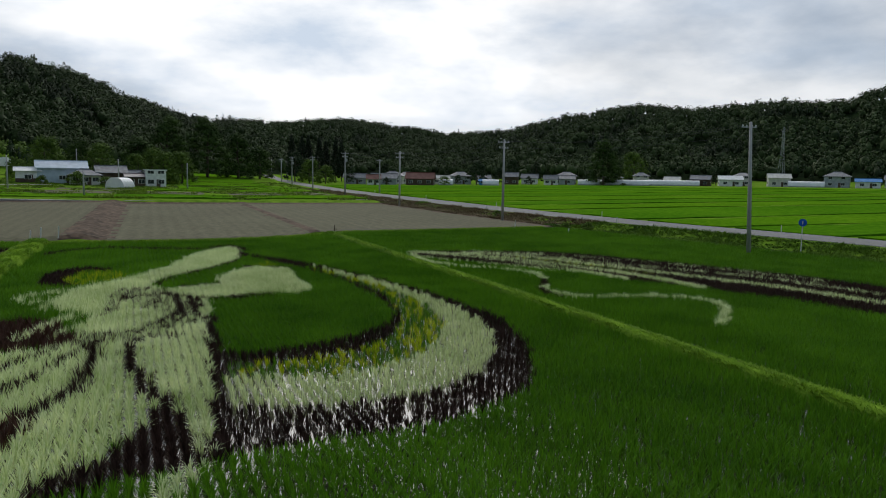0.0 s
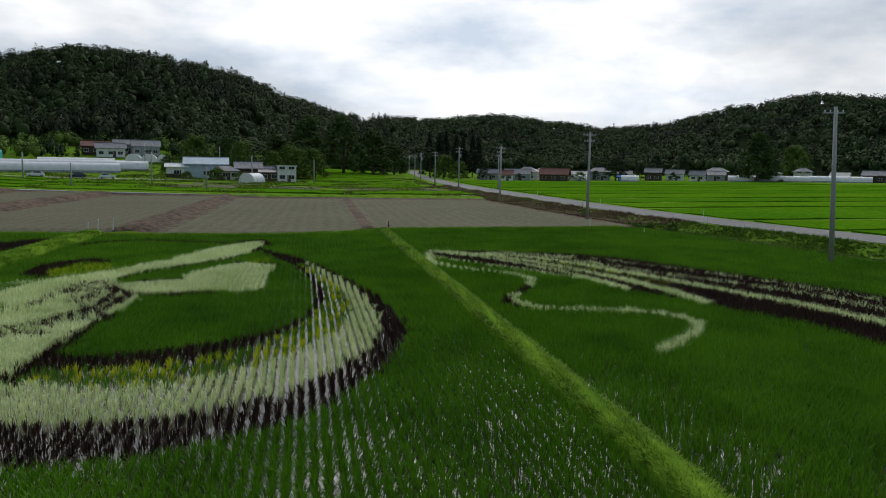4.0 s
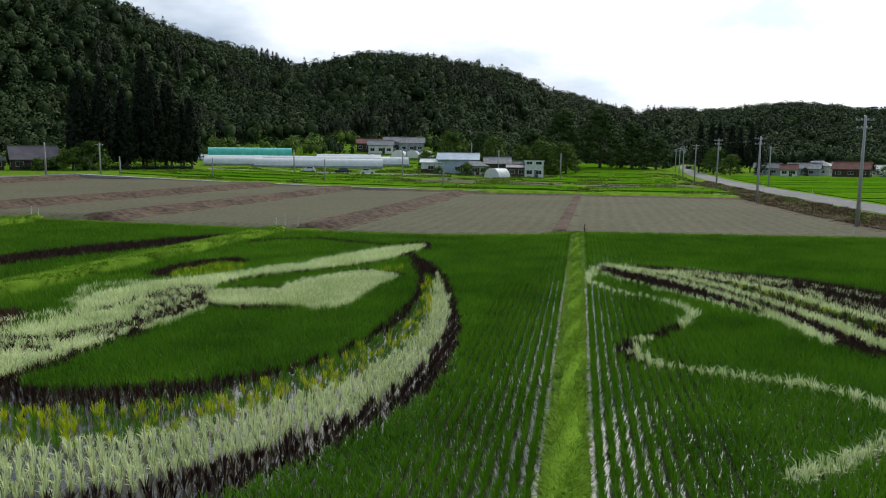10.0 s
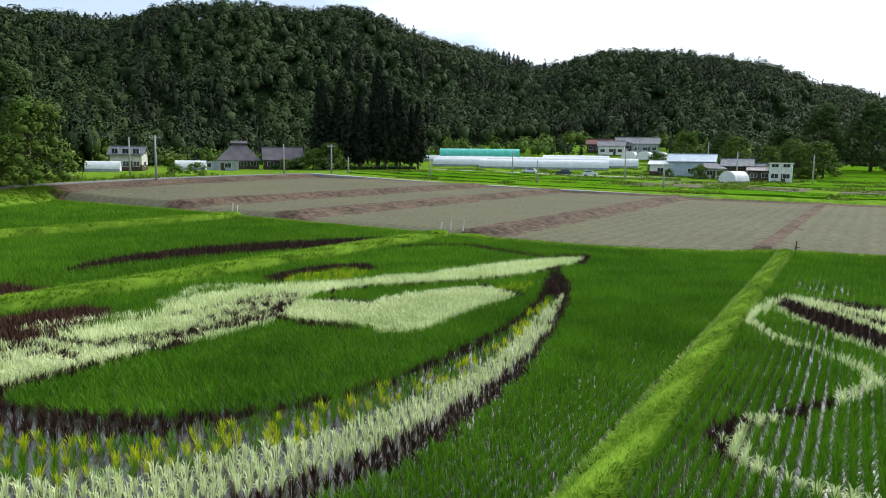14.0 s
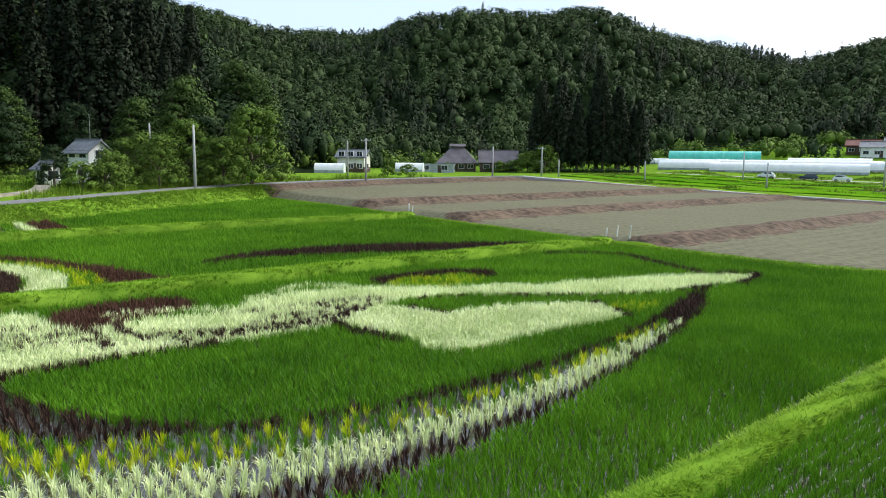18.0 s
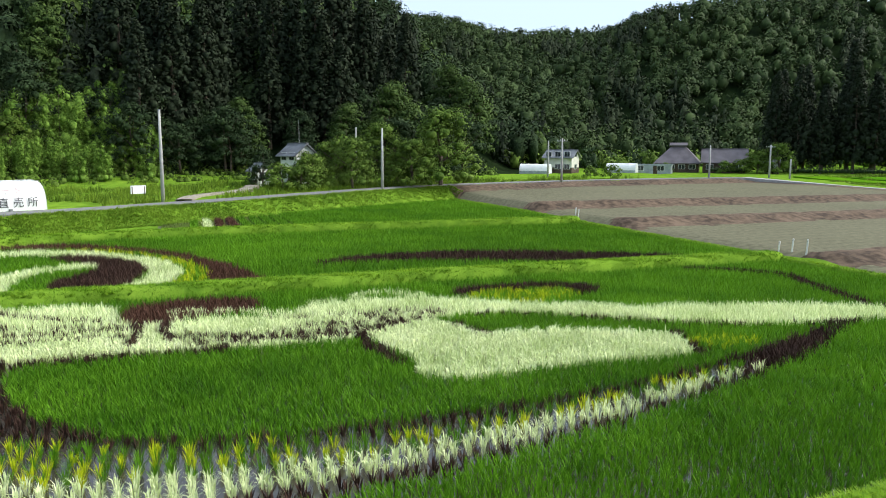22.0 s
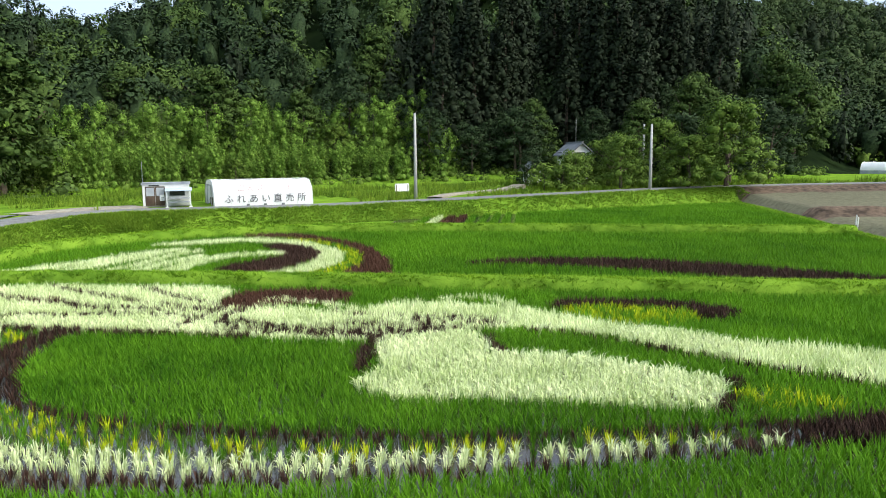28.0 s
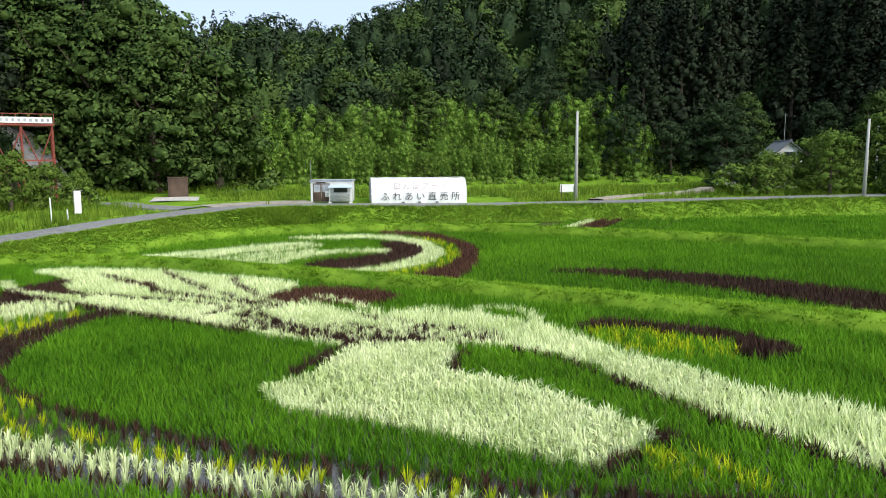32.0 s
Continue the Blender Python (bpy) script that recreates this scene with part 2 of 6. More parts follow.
WEED = leafy("bank_weeds", (0.085, 0.175, 0.014), (0.27, 0.40, 0.045), share=0.2, scale=0.4, patch=0.30, patch_scale=0.3)
VERGE_WEED = leafy("verge_weeds", (0.040, 0.095, 0.010), (0.140, 0.245, 0.024), share=0.2, scale=0.5, patch=0.3, patch_scale=0.3)
FIELD_WEED = leafy("fallow_weeds", (0.050, 0.105, 0.010), (0.210, 0.310, 0.030), share=0.2, scale=0.5, patch=0.35, patch_scale=0.25)
DRY_WEED = leafy("dry_weeds", (0.09, 0.065, 0.032), (0.24, 0.18, 0.09), scale=0.4)
FAR_LEAFY = dict(own=0.22, bump=0.2, bump_depth=0.2)
LEAFY = dict(own=0.25, bump=0.6, bump_depth=0.3)
CEDAR = leafy("cedar_foliage", (0.009, 0.016, 0.009), (0.034, 0.047, 0.023), scale=2.0, patch=0.25, patch_scale=0.09, bump_scale=2.4, **LEAFY)
BROADLEAF = leafy("broadleaf_foliage", (0.009, 0.020, 0.008), (0.046, 0.076, 0.028), scale=2.2, patch=0.30, patch_scale=0.10, bump_scale=2.6, **LEAFY)
LIGHT_LEAF = leafy("light_green_foliage", (0.030, 0.068, 0.008), (0.165, 0.245, 0.040), scale=1.6, patch=0.2, patch_scale=0.2, bump_scale=3.5, **LEAFY)
MID_LEAF = leafy("mid_green_foliage", (0.016, 0.038, 0.008), (0.100, 0.155, 0.036), scale=2.0, patch=0.30, patch_scale=0.12, bump_scale=3.0, **LEAFY)
BAMBOO = leafy("bamboo_foliage", (0.055, 0.135, 0.014), (0.310, 0.480, 0.085), share=0.25, scale=1.6, patch=0.25, patch_scale=0.18, bump_scale=3.5, **LEAFY)
CONIFER_FAR = leafy("far_cedar_woods", (0.017, 0.027, 0.014), (0.040, 0.055, 0.024), scale=0.5, patch=0.25, patch_scale=0.025, bump_scale=0.9, **FAR_LEAFY)
BROAD_FAR = leafy("far_broadleaf_woods", (0.019, 0.035, 0.012), (0.058, 0.090, 0.027), scale=0.45, patch=0.30, patch_scale=0.03, bump_scale=0.9, **FAR_LEAFY)

wm = bpy.data.materials.new("paddy_water")
wm.use_nodes = True
b = wm.node_tree.nodes["Principled BSDF"]
b.inputs["Base Color"].default_value = (0.055, 0.047, 0.037, 1)
b.inputs["Roughness"].default_value, b.inputs["Specular IOR Level"].default_value = 0.08, 0.9
b.inputs["IOR"].default_value = 1.33
wt = wm.node_tree.nodes.new("ShaderNodeTexNoise")
wt.inputs["Scale"].default_value = 3.0
wc = wm.node_tree.nodes.new("ShaderNodeTexCoord")
wm.node_tree.links.new(wc.outputs["Object"], wt.inputs["Vector"])
wb = wm.node_tree.nodes.new("ShaderNodeBump")
wb.inputs["Strength"].default_value, wb.inputs["Distance"].default_value = 0.12, 0.01
wm.node_tree.links.new(wt.outputs["Fac"], wb.inputs["Height"])
wm.node_tree.links.new(wb.outputs[0], b.inputs["Normal"])
WATER = wm

# ---- mesh helpers ----


def part(name, geo, mat, parent=None, label="", smooth=False):
    """Links verts and faces as one mesh object, under a thing or a part where one is given."""
    verts, faces = geo
    me = bpy.data.meshes.new(name)
    me.from_pydata([tuple(v) for v in verts], [], [tuple(f) for f in faces])
    me.materials.append(mat)
    if smooth:
        me.shade_smooth()
    ob = new(name, me)
    ob.parent = parent
    if label:
        ob["label"] = label
    return ob


def soften(me, normals):
    """Shades leaf clumps by the form of the bough that they clothe."""
    me.shade_smooth()
    me.normals_split_custom_set_from_vertices(normals / (np.linalg.norm(normals, axis=1)[:, None] + 1e-9))


def cloud(name, verts, quads, mat, label, category):
    """Many small pieces in one mesh, as stuff."""
    me = bpy.data.meshes.new(name)
    nv, nf = len(verts), len(quads)
    k = quads.shape[1]
    me.vertices.add(nv)
    me.vertices.foreach_set("co", np.ascontiguousarray(verts, np.float32).ravel())
    me.loops.add(nf * k)
    me.loops.foreach_set("vertex_index", np.ascontiguousarray(quads, np.int32).ravel())
    me.polygons.add(nf)
    me.polygons.foreach_set("loop_start", np.arange(nf, dtype=np.int32) * k)
    me.update(calc_edges=True)
    me.materials.append(mat)
    ob = new(name, me)
    return tagged(ob, label, category, kind="stuff") if label else ob


def thing(name, place, turn, label, category, group=""):
    ob = new(name)
    ob.matrix_world = pose(*place, 0, 0, turn)
    return tagged(ob, label, category, group)


def join(*geos):
    verts, faces = [], []
    for v, f in geos:
        k = len(verts)
        verts += [tuple(p) for p in v]
        faces += [tuple(i + k for i in q) for q in f]
    return verts, faces


def box(x, y, z, sx, sy, sz, bevel=0.0):
    """A box on its base centre, with its upright edges cut where bevel is given."""
    hx, hy = sx / 2, sy / 2
    c = min(bevel, hx * 0.4, hy * 0.4)
    ring = [(-hx, -hy), (hx, -hy), (hx, hy), (-hx, hy)] if not c else [(-hx + c, -hy), (hx - c, -hy), (hx, -hy + c), (hx, hy - c), (hx - c, hy), (-hx + c, hy), (-hx, hy - c), (-hx, -hy + c)]
    n = len(ring)
    v = [(x + a, y + b, z) for a, b in ring] + [(x + a, y + b, z + sz) for a, b in ring]
    f = [tuple(range(n))[::-1], tuple(range(n, 2 * n))] + [(i, (i + 1) % n, n + (i + 1) % n, n + i) for i in range(n)]
    return v, f


def tube(points, radii, n=8):
    """A round bar through points."""
    v, f = [], []
    pts = [Vector(p) for p in points]
    for i, p in enumerate(pts):
        d = (pts[min(i + 1, len(pts) - 1)] - pts[max(i - 1, 0)]).normalized()
        a = d.orthogonal().normalized()
        c = d.cross(a)
        for k in range(n):
            w = 2 * math.pi * k / n
            v.append(tuple(p + (a * math.cos(w) + c * math.sin(w)) * radii[i]))
    for i in range(len(pts) - 1):
        for k in range(n):
            f.append((i * n + k, i * n + (k + 1) % n, (i + 1) * n + (k + 1) % n, (i + 1) * n + k))
    f.append(tuple(range(n))[::-1])
    f.append(tuple(range((len(pts) - 1) * n, len(pts) * n)))
    return v, f


def smoothstep(a, b, x):
    t = np.clip((np.asarray(x, float) - a) / (b - a), 0, 1)
    return t * t * (3 - 2 * t)


def curve(points, steps=8, closed=False):
    """A smooth line through points (Catmull-Rom)."""
    p = np.array(points, float)
    n = len(p)
    res = []
    for i in range(n if closed else n - 1):
        ids = [(i - 1) % n, i, (i + 1) % n, (i + 2) % n] if closed else [max(i - 1, 0), i, i + 1, min(i + 2, n - 1)]
        a, b, c, d = p[ids]
        for s in np.arange(steps) / steps:
            res.append(0.5 * (2 * b + (c - a) * s + (2 * a - 5 * b + 4 * c - d) * s**2 + (3 * b - a - 3 * c + d) * s**3))
    if not closed:
        res.append(p[-1])
    return np.array(res)


def inside(x, y, poly):
    """Which points lie in a polygon."""
    hit = np.zeros(x.shape, bool)
    px, py = poly[:, 0], poly[:, 1]
    for i in range(len(poly)):
        x0, y0, x1, y1 = px[i - 1], py[i - 1], px[i], py[i]
        if y0 == y1:
            continue
        cross = ((y0 > y) != (y1 > y)) & (x < (x1 - x0) * (y - y0) / (y1 - y0) + x0)
        hit ^= cross
    return hit


def to_line(x, y, line):
    """Distance to a polyline, the side (positive to its left) and the share along it."""
    x, y = np.asarray(x, float), np.asarray(y, float)
    best, side, along = np.full(x.shape, 1e9), np.zeros(x.shape), np.zeros(x.shape)
    for i in range(len(line) - 1):
        ax, ay = line[i][:2]
        dx, dy = line[i + 1][0] - ax, line[i + 1][1] - ay
        s = np.clip(((x - ax) * dx + (y - ay) * dy) / (dx * dx + dy * dy), 0, 1)
        ex, ey = x - ax - s * dx, y - ay - s * dy
        d = np.hypot(ex, ey)
        near = d < best
        best = np.where(near, d, best)
        side = np.where(near, np.sign(dx * ey - dy * ex), side)
        along = np.where(near, i + s, along)
    return best, side, along


RNG = np.random.default_rng(7)

# ---- the lie of the land ----
WEST_ROAD = [(20, -6, 0.6), (-5, -4.4, 1.0), (-14, -3.0, 1.2), (-23, -2.0, 1.5), (-31, -1.9, 1.9), (-38, -2.1, 2.1), (-44.5, -1.7, 2.2), (-48.8, 1.2, 2.22),
             (-52.4, 8, 2.2), (-57.2, 16, 2.15), (-63.6, 25, 2.2), (-71.8, 37, 2.35), (-80.2, 50.2, 2.55), (-86.8, 63, 2.65), (-93.6, 82, 2.7), (-98, 103, 2.75), (-99.5, 126, 2.8)]
BRANCH_ROAD = [(-42, -4.5, 2.15), (-41.5, -8.5, 2.2), (-43.5, -16, 2.4), (-46, -26, 2.6), (-49, -38, 2.8), (-50, -62, 3.0)]
NORTH_ROAD = [(-99.5, 127.5, 2.8), (-75, 128.5, 2.0), (-47, 128.5, 1.35), (-23, 129, 1.0), (0, 131, 0.9), (24, 134, 0.95)]
EAST_ROAD = [(60, -60, 1.0), (51, 0, 1.0), (46.2, 25, 1.0), (43.4, 42, 1.0), (38.5, 66, 1.0), (35.8, 95, 1.0), (34.5, 130, 1.05), (33.6, 170, 1.1), (34, 220, 1.25), (38, 300, 1.6), (46, 400, 2.4), (60, 520, 4)]


TERRACE_EDGE = [(-25.2, 5.4, 0.70), (-29, 4.3, 0.72), (-33.6, 3.9, 0.74), (-37.6, 5.0, 0.74), (-41.4, 7.6, 0.74), (-45.2, 12, 0.74), (-48.0, 18, 0.72), (-49.2, 28, 0.72), (-49.3, 36, 0.72), (-49.2, 45, 0.72), (-49.2, 60, 0.72)]


def east_x(y):
    return np.interp(y, [p[1] for p in EAST_ROAD], [p[0] for p in EAST_ROAD])


def bund_x(y):
    return 1.2 - 0.022 * np.asarray(y, float)


def north_edge(x):
    """Where the planted fields end and the ploughed ones begin."""
    return np.interp(x, [-90, -12, -4, 0, 24, 40], [59.6, 60.2, 62.6, 65.8, 68.4, 69.5])


# azimuth from +y to the left as seen from (0, 20): foot of the woods, crest, and how steeply the crest is seen
HILL_AZ = [-180, -75, -56, -52, -48, -43, -38, -31, -27, -22, -14, -8, -3, 0, 4, 7, 13, 19, 24, 28, 33, 38, 45, 49, 52, 56, 60, 65, 72, 80, 100, 130, 180]
HILL_SEEN = [8, 7.5, 7.0, 5.6, 5.9, 5.4, 5.7, 4.7, 3.6, 3.3, 4.4, 4.1, 4.0, 4.9, 6.2, 7.4, 8.3, 8.5, 7.4, 8.2, 9.2, 10.8, 10.9, 11.2, 10.7, 9.4, 10.0, 10.3, 11.3, 12, 12, 11, 10]
HILL_FOOT = [300, 400, 420, 420, 430, 440, 450, 470, 520, 560, 520, 470, 420, 360, 300, 285, 280, 285, 290, 290, 275, 260, 235, 225, 215, 205, 200, 190, 180, 170, 170, 170, 200]
HILL_CREST = [600, 760, 780, 780, 780, 800, 820, 860, 950, 1050, 1000, 900, 800, 650, 520, 480, 460, 470, 500, 500, 480, 430, 400, 390, 400, 440, 440, 430, 420, 400, 380, 360, 400]
NEAR_AZ = [-180, 58, 61, 63, 66, 69, 72, 76, 82, 90, 100, 108, 113, 117, 120, 124, 128, 132, 134, 138, 145, 160, 175, 180]
NEAR_SEEN = [0, 0, 2.0, 5.0, 8.0, 10.5, 13, 15, 17, 19, 19, 16, 13.2, 12.0, 10.8, 11.6, 11.6, 10.8, 14, 18, 20, 18, 8, 0]
NEAR_FOOT = [300, 150, 140, 132, 124, 119, 116, 113, 110, 103, 95, 90, 88, 86, 84, 82, 78, 72, 66, 60, 56, 60, 90, 300]
NEAR_CREST = [400, 200, 200, 205, 210, 215, 220, 225, 225, 220, 215, 215, 215, 215, 215, 210, 205, 180, 140, 120, 110, 120, 160, 400]
TREE_TOP = 14.0


def azimuth(x, y):
    return np.degrees(np.arctan2(-np.asarray(x, float), np.asarray(y, float) - 20)), np.hypot(x, np.asarray(y, float) - 20)


def rise(az, r, table_az, seen, foot, crest):
    r0, r1 = np.interp(az, table_az, foot), np.interp(az, table_az, crest)
    top = np.maximum(np.tan(np.radians(np.interp(az, table_az, seen))) * r1 + 4.0 - TREE_TOP, 0)
    up = smoothstep(0, 1, np.clip((r - r0) / (r1 - r0), 0, 1) * 0.92 + 0.04 * (r > r0))
    down = np.clip((r - r1) / (r1 * 1.5), 0, 0.6)
    return top * up * (1 - down)


def wobble(x, y, size, seed=0.0):
    """A cheap smooth unevenness between -1 and 1."""
    x, y = np.asarray(x, float) / size + seed, np.asarray(y, float) / size - seed
    return (np.sin(x * 1.7 + np.sin(y * 1.3) * 1.4) + np.sin(y * 2.1 + np.sin(x * 0.9 + 1.0) * 1.6) + np.sin((x + y) * 3.3 + 0.7) * 0.5) / 2.5


def ground_z(x, y):
    x, y = np.asarray(x, float), np.asarray(y, float)
    # the planted terraces, from the low field up towards the west
    low = 0.16 + 0.25 * smoothstep(-25.3, -26.6, x) + 0.40 * smoothstep(-48.6, -49.8, x)
    # the ploughed plots behind them
    soil = 0.55 + 0.3 * smoothstep(-20.8, -23.6, x) + 0.45 * smoothstep(-41.5, -45.0, x) + 0.5 * smoothstep(-56.5, -60.5, x) + 0.25 * smoothstep(-70, -80, x)
    soil = soil + 0.16 * np.exp(-((x + 1.8) / 0.8) ** 2) + 0.05 * wobble(x, y, 2.2) * np.exp(-((x + 1.8) / 1.5) ** 2)
    for ridge in (-22.4, -43.3, -58.5):
        soil = soil + (0.30 + 0.16 * wobble(x, y, 1.6, ridge)) * np.exp(-((x - ridge) / 1.5) ** 2)
    edge = north_edge(x)
    z = low + (soil - low) * smoothstep(edge - 0.2, edge + 1.4, y)
    # the land past the northern farm road
    north_base = np.interp(x, [-100, -60, 0, 60], [2.9, 1.7, 1.0, 1.0])
    climb = np.interp(x, [-130, -60, -35, 10, 40], [1.0, 1.0, 0.45, 0.3, 0.0])
    yc = np.minimum(y, 285)
    north = north_base + 0.006 * np.maximum(yc - 135, 0) + climb * (0.055 * np.maximum(yc - 196, 0) + 0.06 * np.maximum(yc - 240, 0)) * smoothstep(520, 330, y)
    z = z + (north - z) * smoothstep(126.5, 129, y)
    # east: a bank up to the road, and the wide fields behind it
    ex = east_x(y)
    right = np.interp(x - ex, [-9.5, -5.0, -3.4, 3.4, 5.0, 300, 600], [0, 0.95, 1.0, 1.0, 0.75, 4.3, 6.0])
    ez = np.interp(y, [p[1] for p in EAST_ROAD], [p[2] for p in EAST_ROAD])
    weight = smoothstep(-9.5, -5.0, x - ex)
    z = z * (1 - weight) + weight * (right + (ez - 1.0) * np.clip(1.2 - np.abs(x - ex) / 60, 0, 1))
    # west: a bank up to the village road
    d, side, along = to_line(x, y, WEST_ROAD)
    wz = np.interp(along, np.arange(len(WEST_ROAD)), [p[2] for p in WEST_ROAD])
    south = smoothstep(130, 122, y)
    outer = (side > 0) & (x < 30)
    behind = wz + np.clip((d - 3) * 0.012, 0, 0.7) + 0.10 * wobble(x, y, 5.0) * smoothstep(2.5, 5, d)
    bank_w = 3.4
    inner_w = smoothstep(1.6 + bank_w, 1.5, d + 0.25 * wobble(x, y, 3.0))
    z = np.where(outer, z + (np.where(x < -10, behind, z * 0 + wz) - z) * south, z + (wz - z) * inner_w * south)
    # the woods
    az, r = azimuth(x, y)
    hill = np.maximum(rise(az, r, HILL_AZ, HILL_SEEN, HILL_FOOT, HILL_CREST), rise(az, r, NEAR_AZ, NEAR_SEEN, NEAR_FOOT, NEAR_CREST))
    return z + hill * (1 + 0.05 * wobble(x, y, 38.0)) + 0.0


def axis(parts):
    out = [np.arange(a, b, s) for a, b, s in parts]
    return np.unique(np.concatenate(out).round(3))


gx = axis([(-2600, -1300, 160), (-1300, -600, 60), (-600, -260, 18), (-260, -110, 5), (-110, -66, 1.2), (-66, 4, 0.6), (4, 54, 1.0), (54, 130, 6), (130, 600, 24), (600, 1300, 70), (1300, 2600, 180)])
gy = axis([(-2600, -900, 200), (-900, -300, 60), (-300, -60, 12), (-60, -20, 2.5), (-20, 75, 0.8), (75, 135, 1.5), (135, 300, 5), (300, 620, 14), (620, 1300, 50), (1300, 2700, 180)])
X, Y = np.meshgrid(gx, gy)
Z = ground_z(X, Y)
PADDIES = (Y < north_edge(X) - 0.4)
wd, ws, wa = to_line(X, Y, WEST_ROAD)
SECOND_TERRACE = np.array([p[:2] for p in TERRACE_EDGE] + [(-25.5, 60), (-25.3, 30)])
paddy_zone = PADDIES & (ws < 0) & (wd > 5.2) & (X < east_x(Y) - 10) & (Y > -30) & ((X > -25.5) | inside(X, Y, SECOND_TERRACE) | ((X < -49.8) & (Y > 23)))
Z = np.where(paddy_zone, Z - 0.06, Z)
nx, ny = len(gx), len(gy)
idx = np.arange(nx * ny).reshape(ny, nx)
quads = np.stack([idx[:-1, :-1], idx[:-1, 1:], idx[1:, 1:], idx[1:, :-1]], -1).reshape(-1, 4)
ground = cloud("ground", np.stack([X, Y, Z], -1).reshape(-1, 3), quads, GRASS, "", "")
tagged(ground, "grassy valley floor rising into wooded hills", "ground", kind="structure")
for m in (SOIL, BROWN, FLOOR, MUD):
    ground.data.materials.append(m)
cx = (X[:-1, :-1] + X[1:, 1:]) / 2
cy = (Y[:-1, :-1] + Y[1:, 1:]) / 2
caz, cr = azimuth(cx, cy)
cd, cs, ca = to_line(cx, cy, WEST_ROAD)
kind = np.zeros(cx.shape, np.int32)
ploughed = (cy > north_edge(cx) + 0.3) & (cy < 127.8) & (cx < east_x(cy) - 8.5) & ((cs < 0) & (cd > 1.4))
kind[ploughed] = 1
jag = 0.5 * wobble(cx, cy, 1.3) + 0.3 * wobble(cx, cy, 0.6)
for ridge, w in ((-1.8, 0.75), (-22.4, 2.0), (-43.3, 2.2), (-58.5, 2.4)):
    kind[ploughed & (np.abs(cx - ridge - (0.4 if ridge < -5 else 0)) < w + jag * (0.5 if w < 1 else 1))] = 2
kind[ploughed & (cd < 6.5 + 2.2 * jag) & (cs < 0)] = 2
kind[ploughed & (cx > east_x(cy) - 11.5 + jag)] = 2
kind[ploughed & (cy > 124.9 + jag)] = 2
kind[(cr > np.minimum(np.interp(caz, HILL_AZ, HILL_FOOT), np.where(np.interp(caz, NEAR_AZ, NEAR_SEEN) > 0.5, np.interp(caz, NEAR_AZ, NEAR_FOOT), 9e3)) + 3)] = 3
kind[paddy_zone[:-1, :-1]] = 4
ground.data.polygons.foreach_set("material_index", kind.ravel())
ground.data.shade_smooth()


def strip(name, line, half, mat, label, category, lift=0.03, z_of=None, steps=10):
    """A flat band along a line of (x, y, z)."""
    c = curve(line, steps)
    t = np.gradient(c[:, :2], axis=0)
    t /= np.linalg.norm(t, axis=1)[:, None]
    nrm = np.stack([-t[:, 1], t[:, 0]], 1)
    cols = [-1.0, -0.5, 0.0, 0.5, 1.0]
    v = []
    for k in range(len(c)):
        for s in cols:
            x, y = c[k, :2] + nrm[k] * half * s
            v.append((x, y, float(c[k, 2]) + lift + 0.03 * (1 - s * s)))
    n = len(cols)
    f = [(k * n + j + 1, k * n + j, (k + 1) * n + j, (k + 1) * n + j + 1) for k in range(len(c) - 1) for j in range(n - 1)]
    edge = len(v)
    # the slab's sides
    for k in range(len(c)):
        for s in (-1.0, 1.0):
            x, y = c[k, :2] + nrm[k] * half * (s * 1.03)
            v.append((x, y, float(c[k, 2]) - 0.5))
    for k in range(len(c) - 1):
        f.append((k * n, edge + 2 * k, edge + 2 * k + 2, (k + 1) * n))
        f.append((k * n + n - 1, (k + 1) * n + n - 1, edge + 2 * k + 3, edge + 2 * k + 1))
    return tagged(part(name, (v, f), mat), label, category, kind="structure")


strip("road", EAST_ROAD, 3.3, ASPHALT, "grey asphalt country road between the fields", "road", 0.04)
strip("road", WEST_ROAD, 1.6, ASPHALT, "narrow pale asphalt village road along the bank", "road", 0.05)
strip("road", [(x, y, float(ground_z(x, y))) for x, y, z in BRANCH_ROAD], 1.7, ASPHALT, "narrow asphalt lane climbing towards the woods", "road", 0.08)
strip("road", NORTH_ROAD, 1.2, CONCRETE, "pale concrete farm road behind the ploughed plots", "road", 0.05)
strip("road", [(-66, 25.5, 2.3), (-72, 27, 2.4), (-78, 32, 2.6), (-84, 34, 2.9)], 0.8, SAND, "pale gravel track to a house", "track", 0.1)
strip("pavement", [(x, y, float(ground_z(x, y))) for x, y in ((-44.0, -4.8), (-49.4, -3.2), (-53.2, 0.0))], 2.2, SAND, "sandy forecourt beside the village road", "forecourt", 0.06)
strip("pavement", [(x, y, float(ground_z(x, y))) for x, y in ((-47.6, -12.6), (-49.6, -14.4), (-52.0, -16.8))], 2.3, GRAVEL, "pale gravel pad before the storage shed", "pad", 0.07)


def sheet(name, x0, x1, y0, y1, z, mat, label, category):
    v = [(x0, y0, z), (x1, y0, z), (x1, y1, z), (x0, y1, z)]
    return tagged(part(name, (v, [(0, 1, 2, 3)]), mat), label, category, kind="structure")


sheet("water", -26.2, 40, -25, 70, 0.26, WATER, "still shallow water between the rice rows", "water")
sheet("water", -49.2, -25.9, 4.5, 61, 0.47, WATER, "still shallow water in the second rice terrace", "water")
sheet("water", -82, -49.0, 23.5, 61, 0.84, WATER, "still shallow water in the upper rice terrace", "water")


